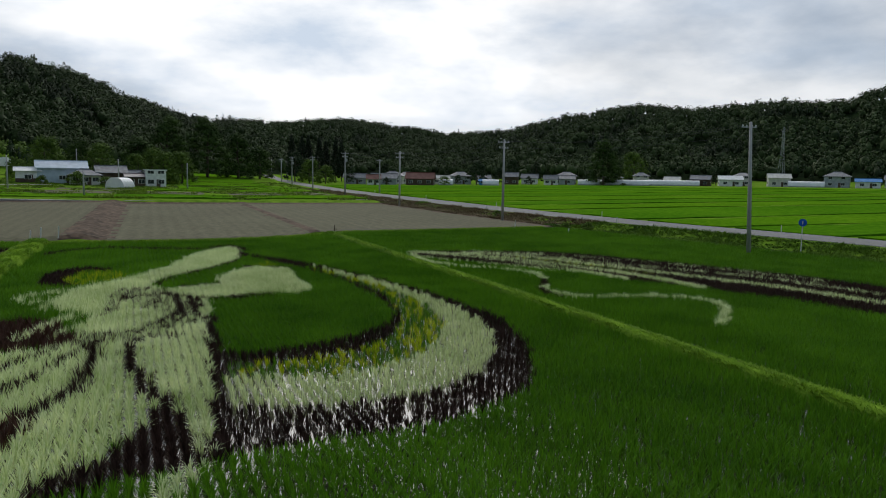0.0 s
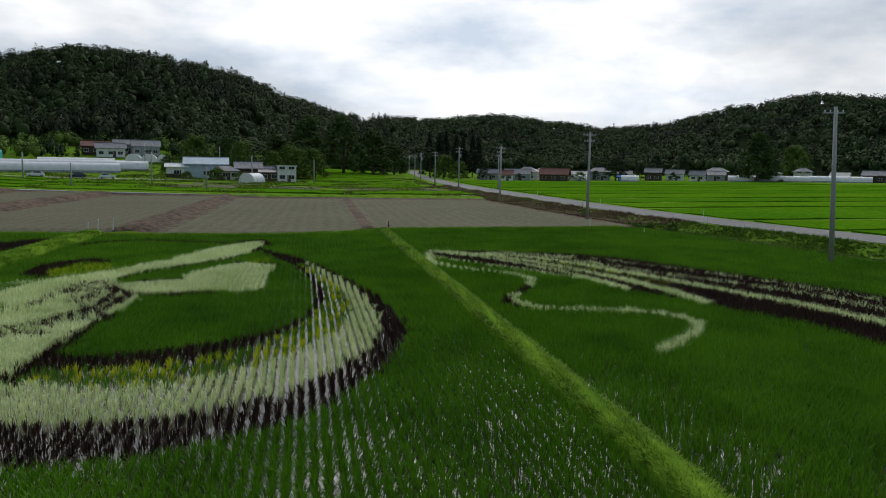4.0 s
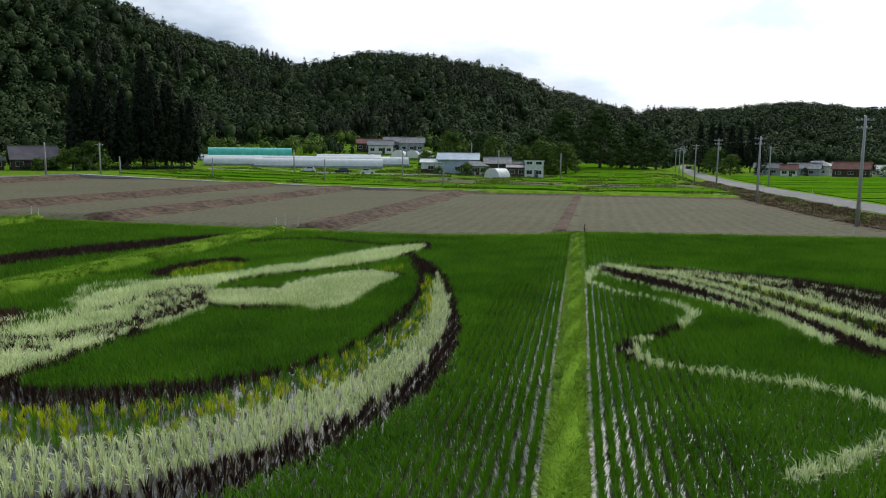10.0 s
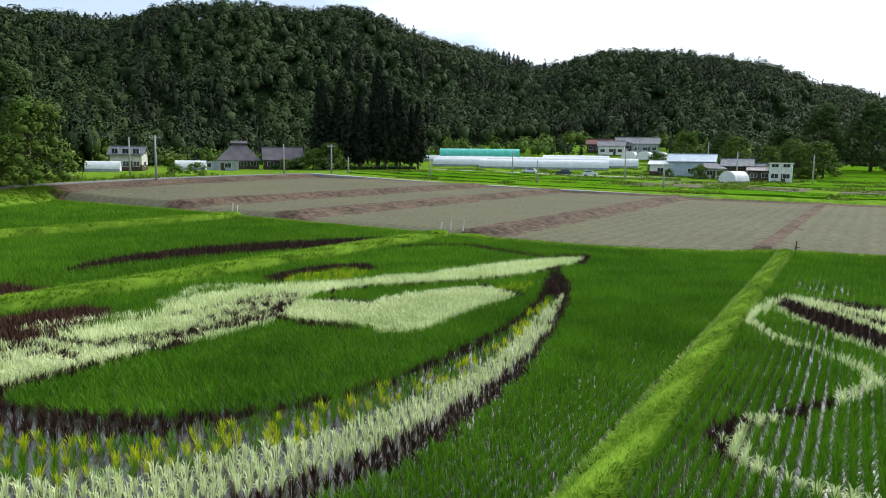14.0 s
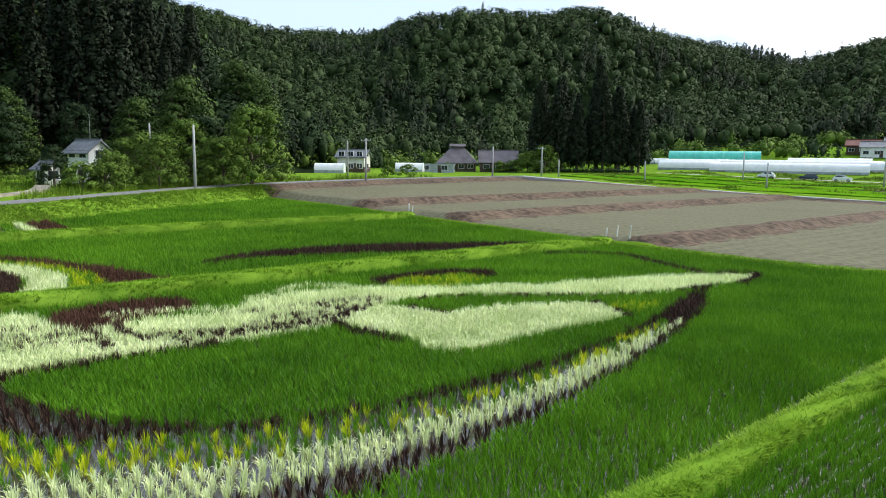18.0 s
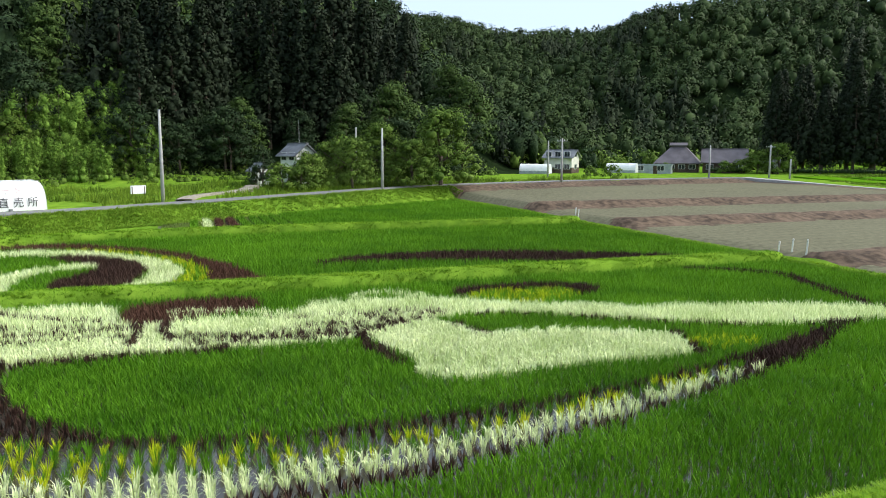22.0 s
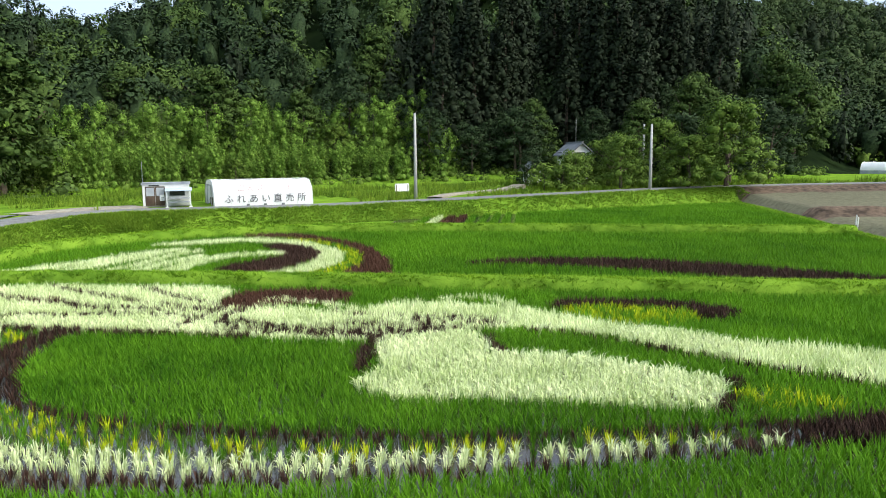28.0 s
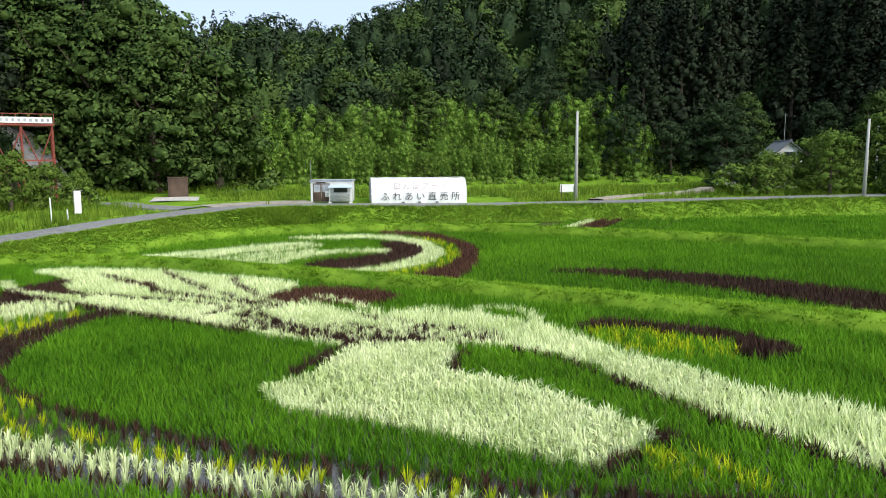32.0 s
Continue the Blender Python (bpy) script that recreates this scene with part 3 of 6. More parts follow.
def bund(points, half, height, label, drop=0.45):
    """A low earth bank with rounded shoulders, along points of (x, y, base z)."""
    c = curve(points, 14)
    t = np.gradient(c[:, :2], axis=0)
    t /= np.linalg.norm(t, axis=1)[:, None]
    nrm = np.stack([-t[:, 1], t[:, 0]], 1)
    prof = [(-1.5, -drop), (-1.15, 0.0), (-0.9, 0.75), (-0.5, 1.0), (0.0, 1.04), (0.5, 1.0), (0.9, 0.75), (1.15, 0.0), (1.5, -drop)]
    v, f = [], []
    for k in range(len(c)):
        wv = 1 + 0.10 * math.sin(k * 0.9) + 0.07 * math.sin(k * 2.3 + 1)
        for s, h in prof:
            x, y = c[k, :2] + nrm[k] * half * s * wv
            v.append((x, y, c[k, 2] + (height * h if h > 0 else h) * (1 + 0.08 * math.sin(k * 1.7 + s * 3))))
    n = len(prof)
    f = [(k * n + j + 1, k * n + j, (k + 1) * n + j, (k + 1) * n + j + 1) for k in range(len(c) - 1) for j in range(n - 1)]
    f += [tuple(range(n)), tuple(range(len(v) - n, len(v)))[::-1]]
    return tagged(part("bund", (v, f), GRASS, smooth=True), label, "bund", kind="structure"), c, nrm


BUND_A = [(float(bund_x(y)), y, 0.16) for y in (-25, -5, 15, 35, 50, 66)]
BUND_B = [(-20.5, 0.6, 0.38), (-22.6, 2.6, 0.38), (-24.6, 8, 0.38), (-25.4, 16, 0.38), (-25.5, 30, 0.38), (-25.5, 45, 0.38), (-25.3, 60, 0.38)]
BUND_C = TERRACE_EDGE
BUND_N = [(-80, 59.4, 0.80), (-60, 59.4, 0.76), (-49, 59.5, 0.59), (-36, 59.6, 0.44), (-24, 60.0, 0.29), (-12, 60.3, 0.24), (-4, 62.7, 0.24), (0, 65.8, 0.24), (12, 67.2, 0.24), (26, 68.8, 0.24)]
bunds = [bund(BUND_A, 0.44, 0.42, "grassy footpath bund between two rice fields"), bund(BUND_B, 0.75, 0.50, "grassy bund between rice terraces"),
         bund(BUND_C, 0.6, 0.45, "grassy bund below the upper rice terrace"), bund(BUND_N, 0.35, 0.30, "narrow grassy bund before the ploughed plots")]

# ---- the planted picture ----
# tones of rice: 0 green, 1 white, 2 yellow, 3 dark, 4 red-brown, 5 yellow and green mixed, 6 white and dark mixed
GROUND_PICTURE, TERRACE_PICTURE = [], []


def area(tone, points, picture=GROUND_PICTURE):
    picture.append((tone, "area", points))


def stroke(tone, half, points, picture=GROUND_PICTURE):
    picture.append((tone, "line", points, half))


# the great ring: dark edge, green heart of it, a yellow band and a white band
area(3, [(-10.7, 50.5), (-10.2, 48.3), (-8.4, 45.2), (-6.3, 39.6), (-4.6, 33.7), (-3.5, 28.7), (-3.0, 23.8), (-3.3, 21), (-4.1, 18.2), (-5.1, 15.8), (-6.2, 13.9), (-7.2, 12.8), (-8.9, 11.7), (-10.8, 11.0), (-12.9, 10.9), (-15, 10.7), (-16.0, 10.8),
         (-15.4, 13), (-15.2, 17), (-14.9, 20), (-14.8, 24), (-14.4, 28), (-13.8, 31), (-13, 40), (-12.2, 44), (-11.4, 48)])
area(0, [(-9.9, 46), (-8.4, 41.5), (-7.3, 37), (-6.7, 32.7), (-6.6, 28.4), (-6.9, 25.7), (-7.7, 23.3), (-8.9, 21.9), (-10.3, 20.8), (-12.3, 20.0), (-13.8, 19.7), (-14.7, 20.4), (-14.8, 23), (-14.6, 27), (-14.6, 30.2), (-15, 33), (-15.5, 36), (-13.6, 41.5), (-11.3, 46.5), (-10.5, 48)])
BAND_INNER = [(-14.9, 16.7), (-12.5, 16.1), (-11, 16.2), (-9.6, 16.8), (-8.4, 17.7), (-7.2, 19.3), (-5.9, 21.7), (-5.3, 24.4), (-5.0, 27.2), (-5.3, 31.5), (-6.3, 36.6), (-7.0, 40)]
area(5, [(-7.8, 40.7), (-6.8, 36.3), (-6.1, 31), (-6.3, 27.5), (-7.0, 24.2), (-8.2, 21.2), (-9.5, 19.6), (-11, 18.7), (-13, 18.3), (-14.9, 18.1)] + BAND_INNER)
area(1, [(-7.2, 41.4), (-6.0, 37.5), (-5.4, 35.2), (-4.4, 31.2), (-4.0, 27), (-4.0, 24.3), (-4.3, 21.0), (-5.2, 18.5), (-6.6, 16.1), (-7.7, 14.9), (-9, 14.0), (-10.8, 13.4), (-12.4, 13.3), (-13.8, 13.7), (-15.2, 14.4)] + BAND_INNER)
# the white head with its mane
area(1, [(-10.9, 54.4), (-10.9, 49.5), (-11.5, 46), (-12.6, 43.6), (-13.9, 41.2), (-15.4, 39.2), (-16.5, 37.3), (-17.0, 35.4), (-16.4, 34.0), (-15.4, 32.2), (-14.6, 30.2), (-14.5, 28), (-14.9, 25.5), (-15, 23), (-15, 20), (-15.2, 17), (-15.3, 14.7), (-15.4, 12.9), (-15.6, 11.5), (-15.9, 10.8),
         (-16.2, 11.3), (-17.3, 12.6), (-18.3, 11.3), (-19.2, 10.2), (-19.7, 8.8), (-20.1, 6.0), (-22, 6.9), (-22.9, 9.9), (-23.7, 12.2), (-23.9, 17.2), (-23.5, 21.6), (-20.4, 22.3), (-19.5, 24), (-19.7, 26), (-19.2, 27.8), (-20.4, 29.4), (-21.2, 31.4), (-21.1, 33), (-20.7, 35.2), (-20.0, 36.4), (-18.4, 38.5), (-17.3, 40.4), (-16.2, 42.2), (-15.3, 45.9), (-13.5, 51.2)])
stroke(1, 0.20, [(-20.9, 35.0), (-22.1, 34.2), (-22.6, 33.0), (-22.4, 32.0), (-21.5, 32.2)])
stroke(1, 0.16, [(-20.4, 29.8), (-21.4, 30.2), (-21.3, 31.0)])
area(3, [(-17.5, 23.3), (-17.8, 21.5), (-17.9, 19.6), (-17.6, 17.5), (-17.2, 15.9), (-16.9, 15.1), (-17.0, 14.1), (-17.3, 12.9), (-17.8, 11.8), (-18.3, 11.3), (-18.8, 10.9), (-19.3, 10.3), (-18.9, 9.7), (-17.8, 10.1), (-17, 10.2), (-16.1, 10.3), (-16.1, 11.2), (-16.1, 12.3), (-16.3, 13.6), (-16.5, 15.1), (-16.8, 16), (-17.2, 18), (-17.5, 20.2), (-17.4, 22.3)])
stroke(3, 0.20, [(-18.9, 22.8), (-18.8, 20.6), (-18.9, 18.5), (-19.0, 17.1), (-19.5, 16), (-20.2, 14.7), (-20.5, 13), (-21, 10.9)])
stroke(3, 0.15, [(-19.2, 22.2), (-19.7, 20.6), (-20.1, 19.2), (-20.9, 17.6), (-22.0, 15.2), (-23.5, 12.4)])
stroke(3, 0.13, [(-23.6, 17.2), (-22.2, 18.8), (-20.9, 20.8), (-19.9, 22.3)])
area(4, [(-20.5, 14.9), (-19.9, 15.0), (-19.9, 13.8), (-20.2, 12.6)])
stroke(3, 0.17, [(-19.9, 23.0), (-17.9, 23.1), (-16.0, 22.8)])
stroke(3, 0.15, [(-20.0, 24.2), (-17.9, 23.9), (-16.4, 24.3)])
stroke(3, 0.22, [(-14.75, 26), (-14.95, 20), (-15.3, 14.7), (-15.6, 11.2)])
stroke(6, 0.40, [(-15.5, 24.9), (-15.5, 27.2), (-15.7, 29.6), (-16.2, 32.2)])
area(6, [(-18.6, 34.4), (-17.2, 34.7), (-16.2, 32.4), (-15.7, 29), (-16, 27.6), (-16.6, 28.1), (-17.5, 29.2), (-18.2, 31.6)])
stroke(3, 0.20, [(-16.2, 32.7), (-15.8, 30.1), (-15.8, 27.6), (-16.4, 26.0), (-17.1, 24.7)])
stroke(3, 0.17, [(-15.6, 32.6), (-15.1, 29.9), (-15.2, 27.8), (-15.6, 26.6), (-16.3, 25.0)])
stroke(6, 0.20, [(-20.0, 27.5), (-18.9, 28.2), (-18.5, 29.7), (-18.7, 32.6)])
stroke(1, 0.24, [(-16.2, 10.2), (-16.6, 9.5), (-17.0, 8.8), (-17.3, 8.3)])
area(4, [(-20.0, 22.6), (-22.2, 22.3), (-23.4, 23.6), (-23.8, 26), (-22.8, 27.8), (-20.6, 27.3), (-20.1, 25.6), (-19.6, 24.0)])
stroke(1, 0.20, [(-21.4, 24.3), (-21.1, 25.6), (-20.5, 27.2), (-20.1, 28.4)])
stroke(1, 0.16, [(-20.3, 24.4), (-19.9, 25.4)])
# the ear and the line over it
area(3, [(-20.6, 36.5), (-22.3, 37.2), (-22.6, 39.6), (-22.3, 42), (-21.4, 43.6), (-20.4, 43.9), (-19.2, 42.6), (-20.0, 40), (-20.3, 38)])
area(5, [(-20.3, 36.9), (-21.3, 38), (-21.2, 40), (-20.6, 42), (-19.1, 41.9), (-18.5, 40), (-18.9, 38.4)])
stroke(3, 0.34, [(-23.7, 52.1), (-21.9, 54.6), (-20.1, 55.5), (-18.1, 54.7), (-14.8, 53.6), (-13.2, 52.9)])
stroke(3, 0.28, [(-12.6, 53.4), (-11.4, 55.3), (-10.6, 53.6), (-10.2, 51.5)])
stroke(3, 0.14, [(-11.3, 45.8), (-12.4, 43.5), (-13.7, 41.1), (-15.2, 39.0), (-16.3, 37.1), (-16.8, 35.5)])
# the white patch inside the ring
stroke(3, 0.24, [(-14.9, 30.6), (-13.7, 30.5), (-12.3, 30.7), (-11.3, 30.9)])
stroke(3, 0.22, [(-11.5, 41.4), (-10.1, 41.1), (-8.9, 40.4)])
stroke(3, 0.16, [(-15.6, 34.3), (-14.3, 34.6), (-13.4, 35.2), (-13.3, 36.6), (-12.6, 38.6), (-11.3, 41.2)])
area(1, [(-10.2, 31.0), (-10.9, 31.4), (-12.6, 31.1), (-14.3, 30.8), (-15.2, 31.4), (-16.3, 33.2), (-15.6, 34.0), (-14.2, 34.4), (-13.6, 35), (-13.6, 36.3), (-13.2, 37.8), (-12.7, 38.9), (-12.1, 40.1), (-11.3, 41.0), (-10.1, 40.8), (-9.1, 40.1), (-9.0, 38.9), (-9.1, 37.5), (-9.2, 36), (-9.2, 34.5), (-9.1, 33), (-9.3, 32)])
area(5, [(-10.5, 41.0), (-11.0, 41.5), (-10.9, 42.6), (-10.7, 44.0), (-9.9, 43.9), (-9.6, 42.2), (-9.5, 41.2)])
# streaming strands past the footpath, and the curl below them
area(3, [(1.6, 47.3), (4.5, 47.3), (8, 46.4), (12, 44.8), (14.5, 42.3), (17, 38), (20, 32), (22, 27), (22.5, 20), (19, 12), (15, 16), (13.8, 22), (13, 23.5), (12, 25), (11.6, 26.7), (9.5, 30.2), (8.9, 32.8), (8.2, 34.4), (6.9, 36.4), (5.2, 38.8), (3.2, 41.4), (1.7, 44.2)])
stroke(1, 0.15, [(1.7, 44.2), (3.2, 41.4), (5.2, 39), (6.9, 36.6), (8.3, 34.6)])
stroke(1, 0.32, [(1.9, 47.1), (4.9, 43.4), (6.9, 40), (8.3, 36.5), (8.9, 33.2), (9.5, 30.4)])
stroke(1, 0.44, [(1.9, 47.2), (4.4, 45.7), (6.7, 42.9), (8.6, 39.2), (9.9, 35.9), (10.6, 33), (11.3, 29.8), (11.8, 26.7)])
stroke(1, 0.46, [(5.7, 45.8), (8.5, 43.2), (10.3, 40.3), (11.8, 36.8), (13.4, 33), (14.6, 29.9), (16.5, 25), (17.4, 19), (17.8, 14)])
stroke(5, 0.22, [(8.2, 42.0), (10.0, 39.0), (11.2, 35.8), (12.4, 32)])
stroke(6, 0.42, [(7, 46), (10.4, 43.2), (12, 39.5), (13.3, 36.5), (16.1, 32.7), (18.6, 28), (19.8, 22)])
stroke(6, 0.32, [(8.7, 45.4), (11.2, 43.6), (13.5, 41.2), (16, 37.5), (19, 32), (21, 26)])
stroke(3, 0.18, [(4.6, 31.6), (3.4, 29.6), (2.4, 28.2), (2.45, 26.9), (3.0, 25.8)])
stroke(1, 0.20, [(1.5, 46.2), (1.05, 43.5), (1.1, 40.8), (1.9, 39), (3.2, 37.5), (4.7, 36.5), (5.35, 34.9), (5.2, 33.5), (4.7, 31.9)])
stroke(1, 0.20, [(3.2, 29.2), (2.7, 28.0), (2.8, 26.8), (3.2, 26.1), (4.2, 25.7), (5.6, 25.3), (7.0, 25), (8.2, 24.3), (8.9, 23.4), (8.9, 22.3), (8.3, 21.1), (7.1, 19.9), (6, 18.9), (5.4, 18.4)])
# the second terrace: a swirl and fingers, and a dark streak
area(4, [(-45.8, 14), (-45.3, 18), (-43.2, 20.5), (-40.5, 23.4), (-37.5, 25.2), (-33.5, 27.0), (-29.5, 28.2), (-26.3, 28.4), (-26.2, 25), (-30, 25.8), (-35.5, 24.8), (-40, 22), (-42.5, 18.6), (-43.6, 14)], TERRACE_PICTURE)
area(5, [(-42.6, 18.6), (-39.8, 22.2), (-36.2, 24.5), (-32, 25.9), (-28.5, 26.1), (-26.2, 25.4), (-26.2, 23.2), (-29, 24.6), (-32, 24.9), (-35.6, 23.9), (-38.8, 21.7), (-41.3, 18.4)], TERRACE_PICTURE)
area(1, [(-37.9, 9.3), (-40.2, 11.2), (-42.3, 14.1), (-41.8, 17.8), (-39, 21.3), (-35.5, 23.7), (-31.5, 24.8), (-28.3, 24.4), (-26.1, 23.2), (-26, 21.7), (-26.6, 21.9), (-29, 22.9), (-32.4, 23.1), (-35.8, 22.0), (-38.9, 19.2), (-40.2, 15.2), (-38.2, 11.8)], TERRACE_PICTURE)
area(3, [(-26.2, 19.3), (-29.6, 18.9), (-31.8, 19.9), (-34.2, 20.3), (-37.3, 18.0), (-38.6, 17.4), (-39, 19.2), (-36.2, 22), (-32.4, 23.0), (-28.6, 22.6), (-26.1, 21.6)], TERRACE_PICTURE)
stroke(1, 0.85, [(-26.2, 8.4), (-29.5, 10.0), (-33, 11.2), (-35.5, 12.6)], TERRACE_PICTURE)
stroke(1, 0.60, [(-26.2, 10.9), (-29.5, 11.6), (-33, 12.2)], TERRACE_PICTURE)
stroke(1, 0.48, [(-26.2, 13.0), (-29.6, 13.6), (-33.5, 13.6), (-35.2, 14.2)], TERRACE_PICTURE)
stroke(1, 0.52, [(-26.2, 14.8), (-29.4, 14.9), (-33, 15.4)], TERRACE_PICTURE)
stroke(1, 0.70, [(-26.2, 16.9), (-29.8, 16.4), (-33.2, 17.4), (-34.5, 19.6)], TERRACE_PICTURE)
area(3, [(-31.5, 31.9), (-33.5, 35.4), (-33.8, 39.8), (-32.9, 44), (-31, 48.5), (-28, 53.4), (-26.2, 53.6), (-26.2, 49.3), (-27.5, 45.3), (-29.5, 41.2), (-31, 37)], TERRACE_PICTURE)


def tones(x, y, picture):
    """The tone of rice at each place; mixed tones are drawn by lot."""
    tone = np.zeros(x.shape, np.int8)
    fuzz = 0.06
    fx, fy = x + RNG.normal(0, fuzz, x.shape), y + RNG.normal(0, fuzz, y.shape)
    for entry in picture:
        if entry[1] == "area":
            hit = inside(fx, fy, curve(entry[2], 6, closed=True))
        else:
            hit = to_line(fx, fy, curve(entry[2], 6))[0] < entry[3]
        tone[hit] = entry[0]
    lot = RNG.random(x.shape)
    tone = np.where(tone == 5, np.where(lot < 0.36, 2, np.where(lot < 0.92, 0, 7)), tone)
    tone = np.where((tone == 3) & (lot > 0.92), 7, tone)
    tone = np.where(tone == 6, np.where(lot < 0.54, 1, 3), tone)
    return tone


def rice(x, y, z, height, blades, width, spread=0.16, droop=0.98, plain=False, tuft=0.03):
    """Blades of rice standing round each place: one bent, pointed quad a blade, or one plain point far off."""
    n = len(x)
    k = blades
    cx, cy, cz = (np.repeat(a, k) for a in (x, y, z))
    ang = RNG.random(n * k) * 2 * np.pi
    h = np.repeat(height, k) * (0.66 + 0.46 * RNG.random(n * k))
    lean = spread * (0.25 + 1.1 * RNG.random(n * k))
    dx, dy = np.cos(ang), np.sin(ang)
    # the broad low leaves close the foot of the plant, the slim ones stand over them
    broad = RNG.random(n * k) ** 2
    w = width * (0.65 + 1.1 * broad)
    h = h * (1.0 - 0.25 * broad)
    px, py = -dy * w / 2, dx * w / 2
    out_ = tuft * (0.4 + RNG.random(n * k))
    foot = np.stack([cx + dx * out_, cy + dy * out_, cz - 0.02], -1)
    rise_at = 0.55 if droop > 0.9 else 0.76
    mid = np.stack([cx + dx * (out_ + lean * 0.45), cy + dy * (out_ + lean * 0.45), cz + h * rise_at], -1)
    tip = np.stack([cx + dx * (out_ + lean * 1.15), cy + dy * (out_ + lean * 1.15), cz + h * droop], -1)
    side = np.stack([px, py, np.zeros_like(px)], -1)
    if plain:
        return np.stack([foot + side, tip, foot - side], 1).reshape(-1, 3), np.arange(n * k * 3).reshape(-1, 3)
    verts = np.stack([foot, mid + side, tip, mid - side], 1).reshape(-1, 3)
    return verts, np.arange(n * k * 4).reshape(-1, 4)


TONE = {0: (RICE_GREEN, "green rice plants in flooded rows", 0.43), 1: (RICE_WHITE, "creamy white-leaved rice plants of the field picture", 0.46),
        2: (RICE_YELLOW, "yellow-leaved rice plants of the field picture", 0.44), 3: (RICE_DARK, "dark purple rice plants of the field picture", 0.44),
        4: (RICE_BROWN, "red-brown rice plants of the field picture", 0.44)}
heaps = {(k, far): [] for k in TONE for far in (False, True)}


def plant(x, y, z, tone, blades, width, far=False, grow=1.0):
    for k, (mat, label, height) in TONE.items():
        pick = tone == k
        if pick.any():
            n = int(pick.sum())
            zz = z[pick] if isinstance(z, np.ndarray) else np.full(n, z)
            wide, spread, droop = {3: (1.2, 0.15, 0.97), 4: (1.2, 0.15, 0.97), 1: (1.1, 0.16, 0.90), 2: (1.3, 0.15, 0.95)}.get(k, (1.0, 0.16, 0.98))
            spread *= grow * (1.2 if far else 1.0)
            tall = height * RNG.uniform(0.85, 1.12, n)
            heaps[k, far].append(rice(x[pick], y[pick], zz, tall, blades + {1: 2, 3: 3}.get(k, 0), width * wide, spread, droop, far))


def rows(x0, x1, y0, y1, gap, step):
    """Places of plants in rows that run along the footpath bund."""
    i = np.arange(int(x0 / gap), int(x1 / gap))
    j = np.arange(int((y1 - y0) / step))
    I, J = np.meshgrid(i, j)
    y = y0 + (J + (I % 2) * 0.4) * step + RNG.normal(0, 0.03, I.shape)
    x = (I + 0.5) * gap + bund_x(y) + RNG.normal(0, 0.018, I.shape)
    keep = RNG.random(I.shape) > 0.03
    return x[keep], y[keep], (J % 2 == 0)[keep]


def bund_b_x(y):
    return np.interp(y, [p[1] for p in BUND_B], [p[0] for p in BUND_B])


# the low field, both sides of the footpath
x, y, even = rows(-27, 36, -3, 70, 0.29, 0.17)
ok = (np.abs(x - bund_x(y)) > 0.66) & (x > bund_b_x(y) + 0.92) & (y < north_edge(x) - 0.75) & (x < east_x(y) - 10.6)
ok &= ~((x > 6) & (y < 2)) & ~((x > -1) & (y < 4) & (x < 1))
x, y, even = x[ok], y[ok], even[ok]
ring = inside(x, y, curve(GROUND_PICTURE[0][2], 6, closed=True)) & ~inside(x, y, curve(GROUND_PICTURE[1][2], 6, closed=True)) & (x > -15.4) & (y < 42)
ok = even | ~ring
x, y, ring = x[ok], y[ok], ring[ok]
tone = tones(x, y, GROUND_PICTURE)
# a few gaps by the footpath, where the water shows
thin_stand = (np.abs(x - 2.9) < 1.5) & (np.abs(y - 51.5) < 3) & (RNG.random(x.shape) < 0.45)
tone[thin_stand] = 7
dense = ((y < 34) & (x > -18) & (x < 12)) | ((x > -17) & (x < 4) & (y < 42))
lush = dense & ((x > 4.5) | (inside(x, y, curve(GROUND_PICTURE[1][2], 6, closed=True))))
plant(x[lush], y[lush], 0.26, tone[lush], 17, 0.024, False, 1.35)
dense_rest = dense & ~lush & ~ring
for set_, count, grow, wide in ((ring & (tone != 3), 24, 0.85, 0.016), (ring & (tone == 3), 14, 0.9, 0.024)):
    plant(x[dense & set_], y[dense & set_], 0.26, tone[dense & set_], count, wide, False, grow)
west = dense_rest & (x < bund_x(y) - 3.4)
plant(x[west], y[west], 0.26, tone[west], 17, 0.024, False, 1.25)
east = dense_rest & ~west
plant(x[east], y[east], 0.26, tone[east], 17, 0.022, False, 0.85)
plant(x[~dense], y[~dense], 0.26, tone[~dense], 10, 0.050, True, 1.15)

# the second terrace
x, y, even = rows(-50, -24, 0, 60, 0.36, 0.22)
wd, ws, wa = to_line(x, y, WEST_ROAD)
ok = (x < bund_b_x(y) - 0.92) & inside(x, y, SECOND_TERRACE) & (to_line(x, y, TERRACE_EDGE)[0] > 0.8) & (y < north_edge(x) - 0.7) & (ws < 0) & (wd > 5.4)
x, y = x[ok], y[ok]
plant(x, y, 0.48, tones(x, y, TERRACE_PICTURE), 10, 0.045, True)

# the upper terrace
x, y, even = rows(-82, -48, 20, 60, 0.32, 0.28)
wd, ws, wa = to_line(x, y, WEST_ROAD)
ok = (x < -50.3) & (y < 58.7) & (ws < 0) & (wd > 5.6) & ~((y < 34.6) & (((y - 25.8) / 1.05) % 1.0 > 0.56)) & (y > 25.8)
x, y = x[ok], y[ok]
tone = np.zeros(x.shape, np.int8)
strip_no = np.floor((y - 25.8) / 1.05)
tone[strip_no == 1] = 1
tone[(strip_no == 2) | (strip_no == 3)] = 4
plant(x, y, 0.85, tone, 8, 0.06, True)

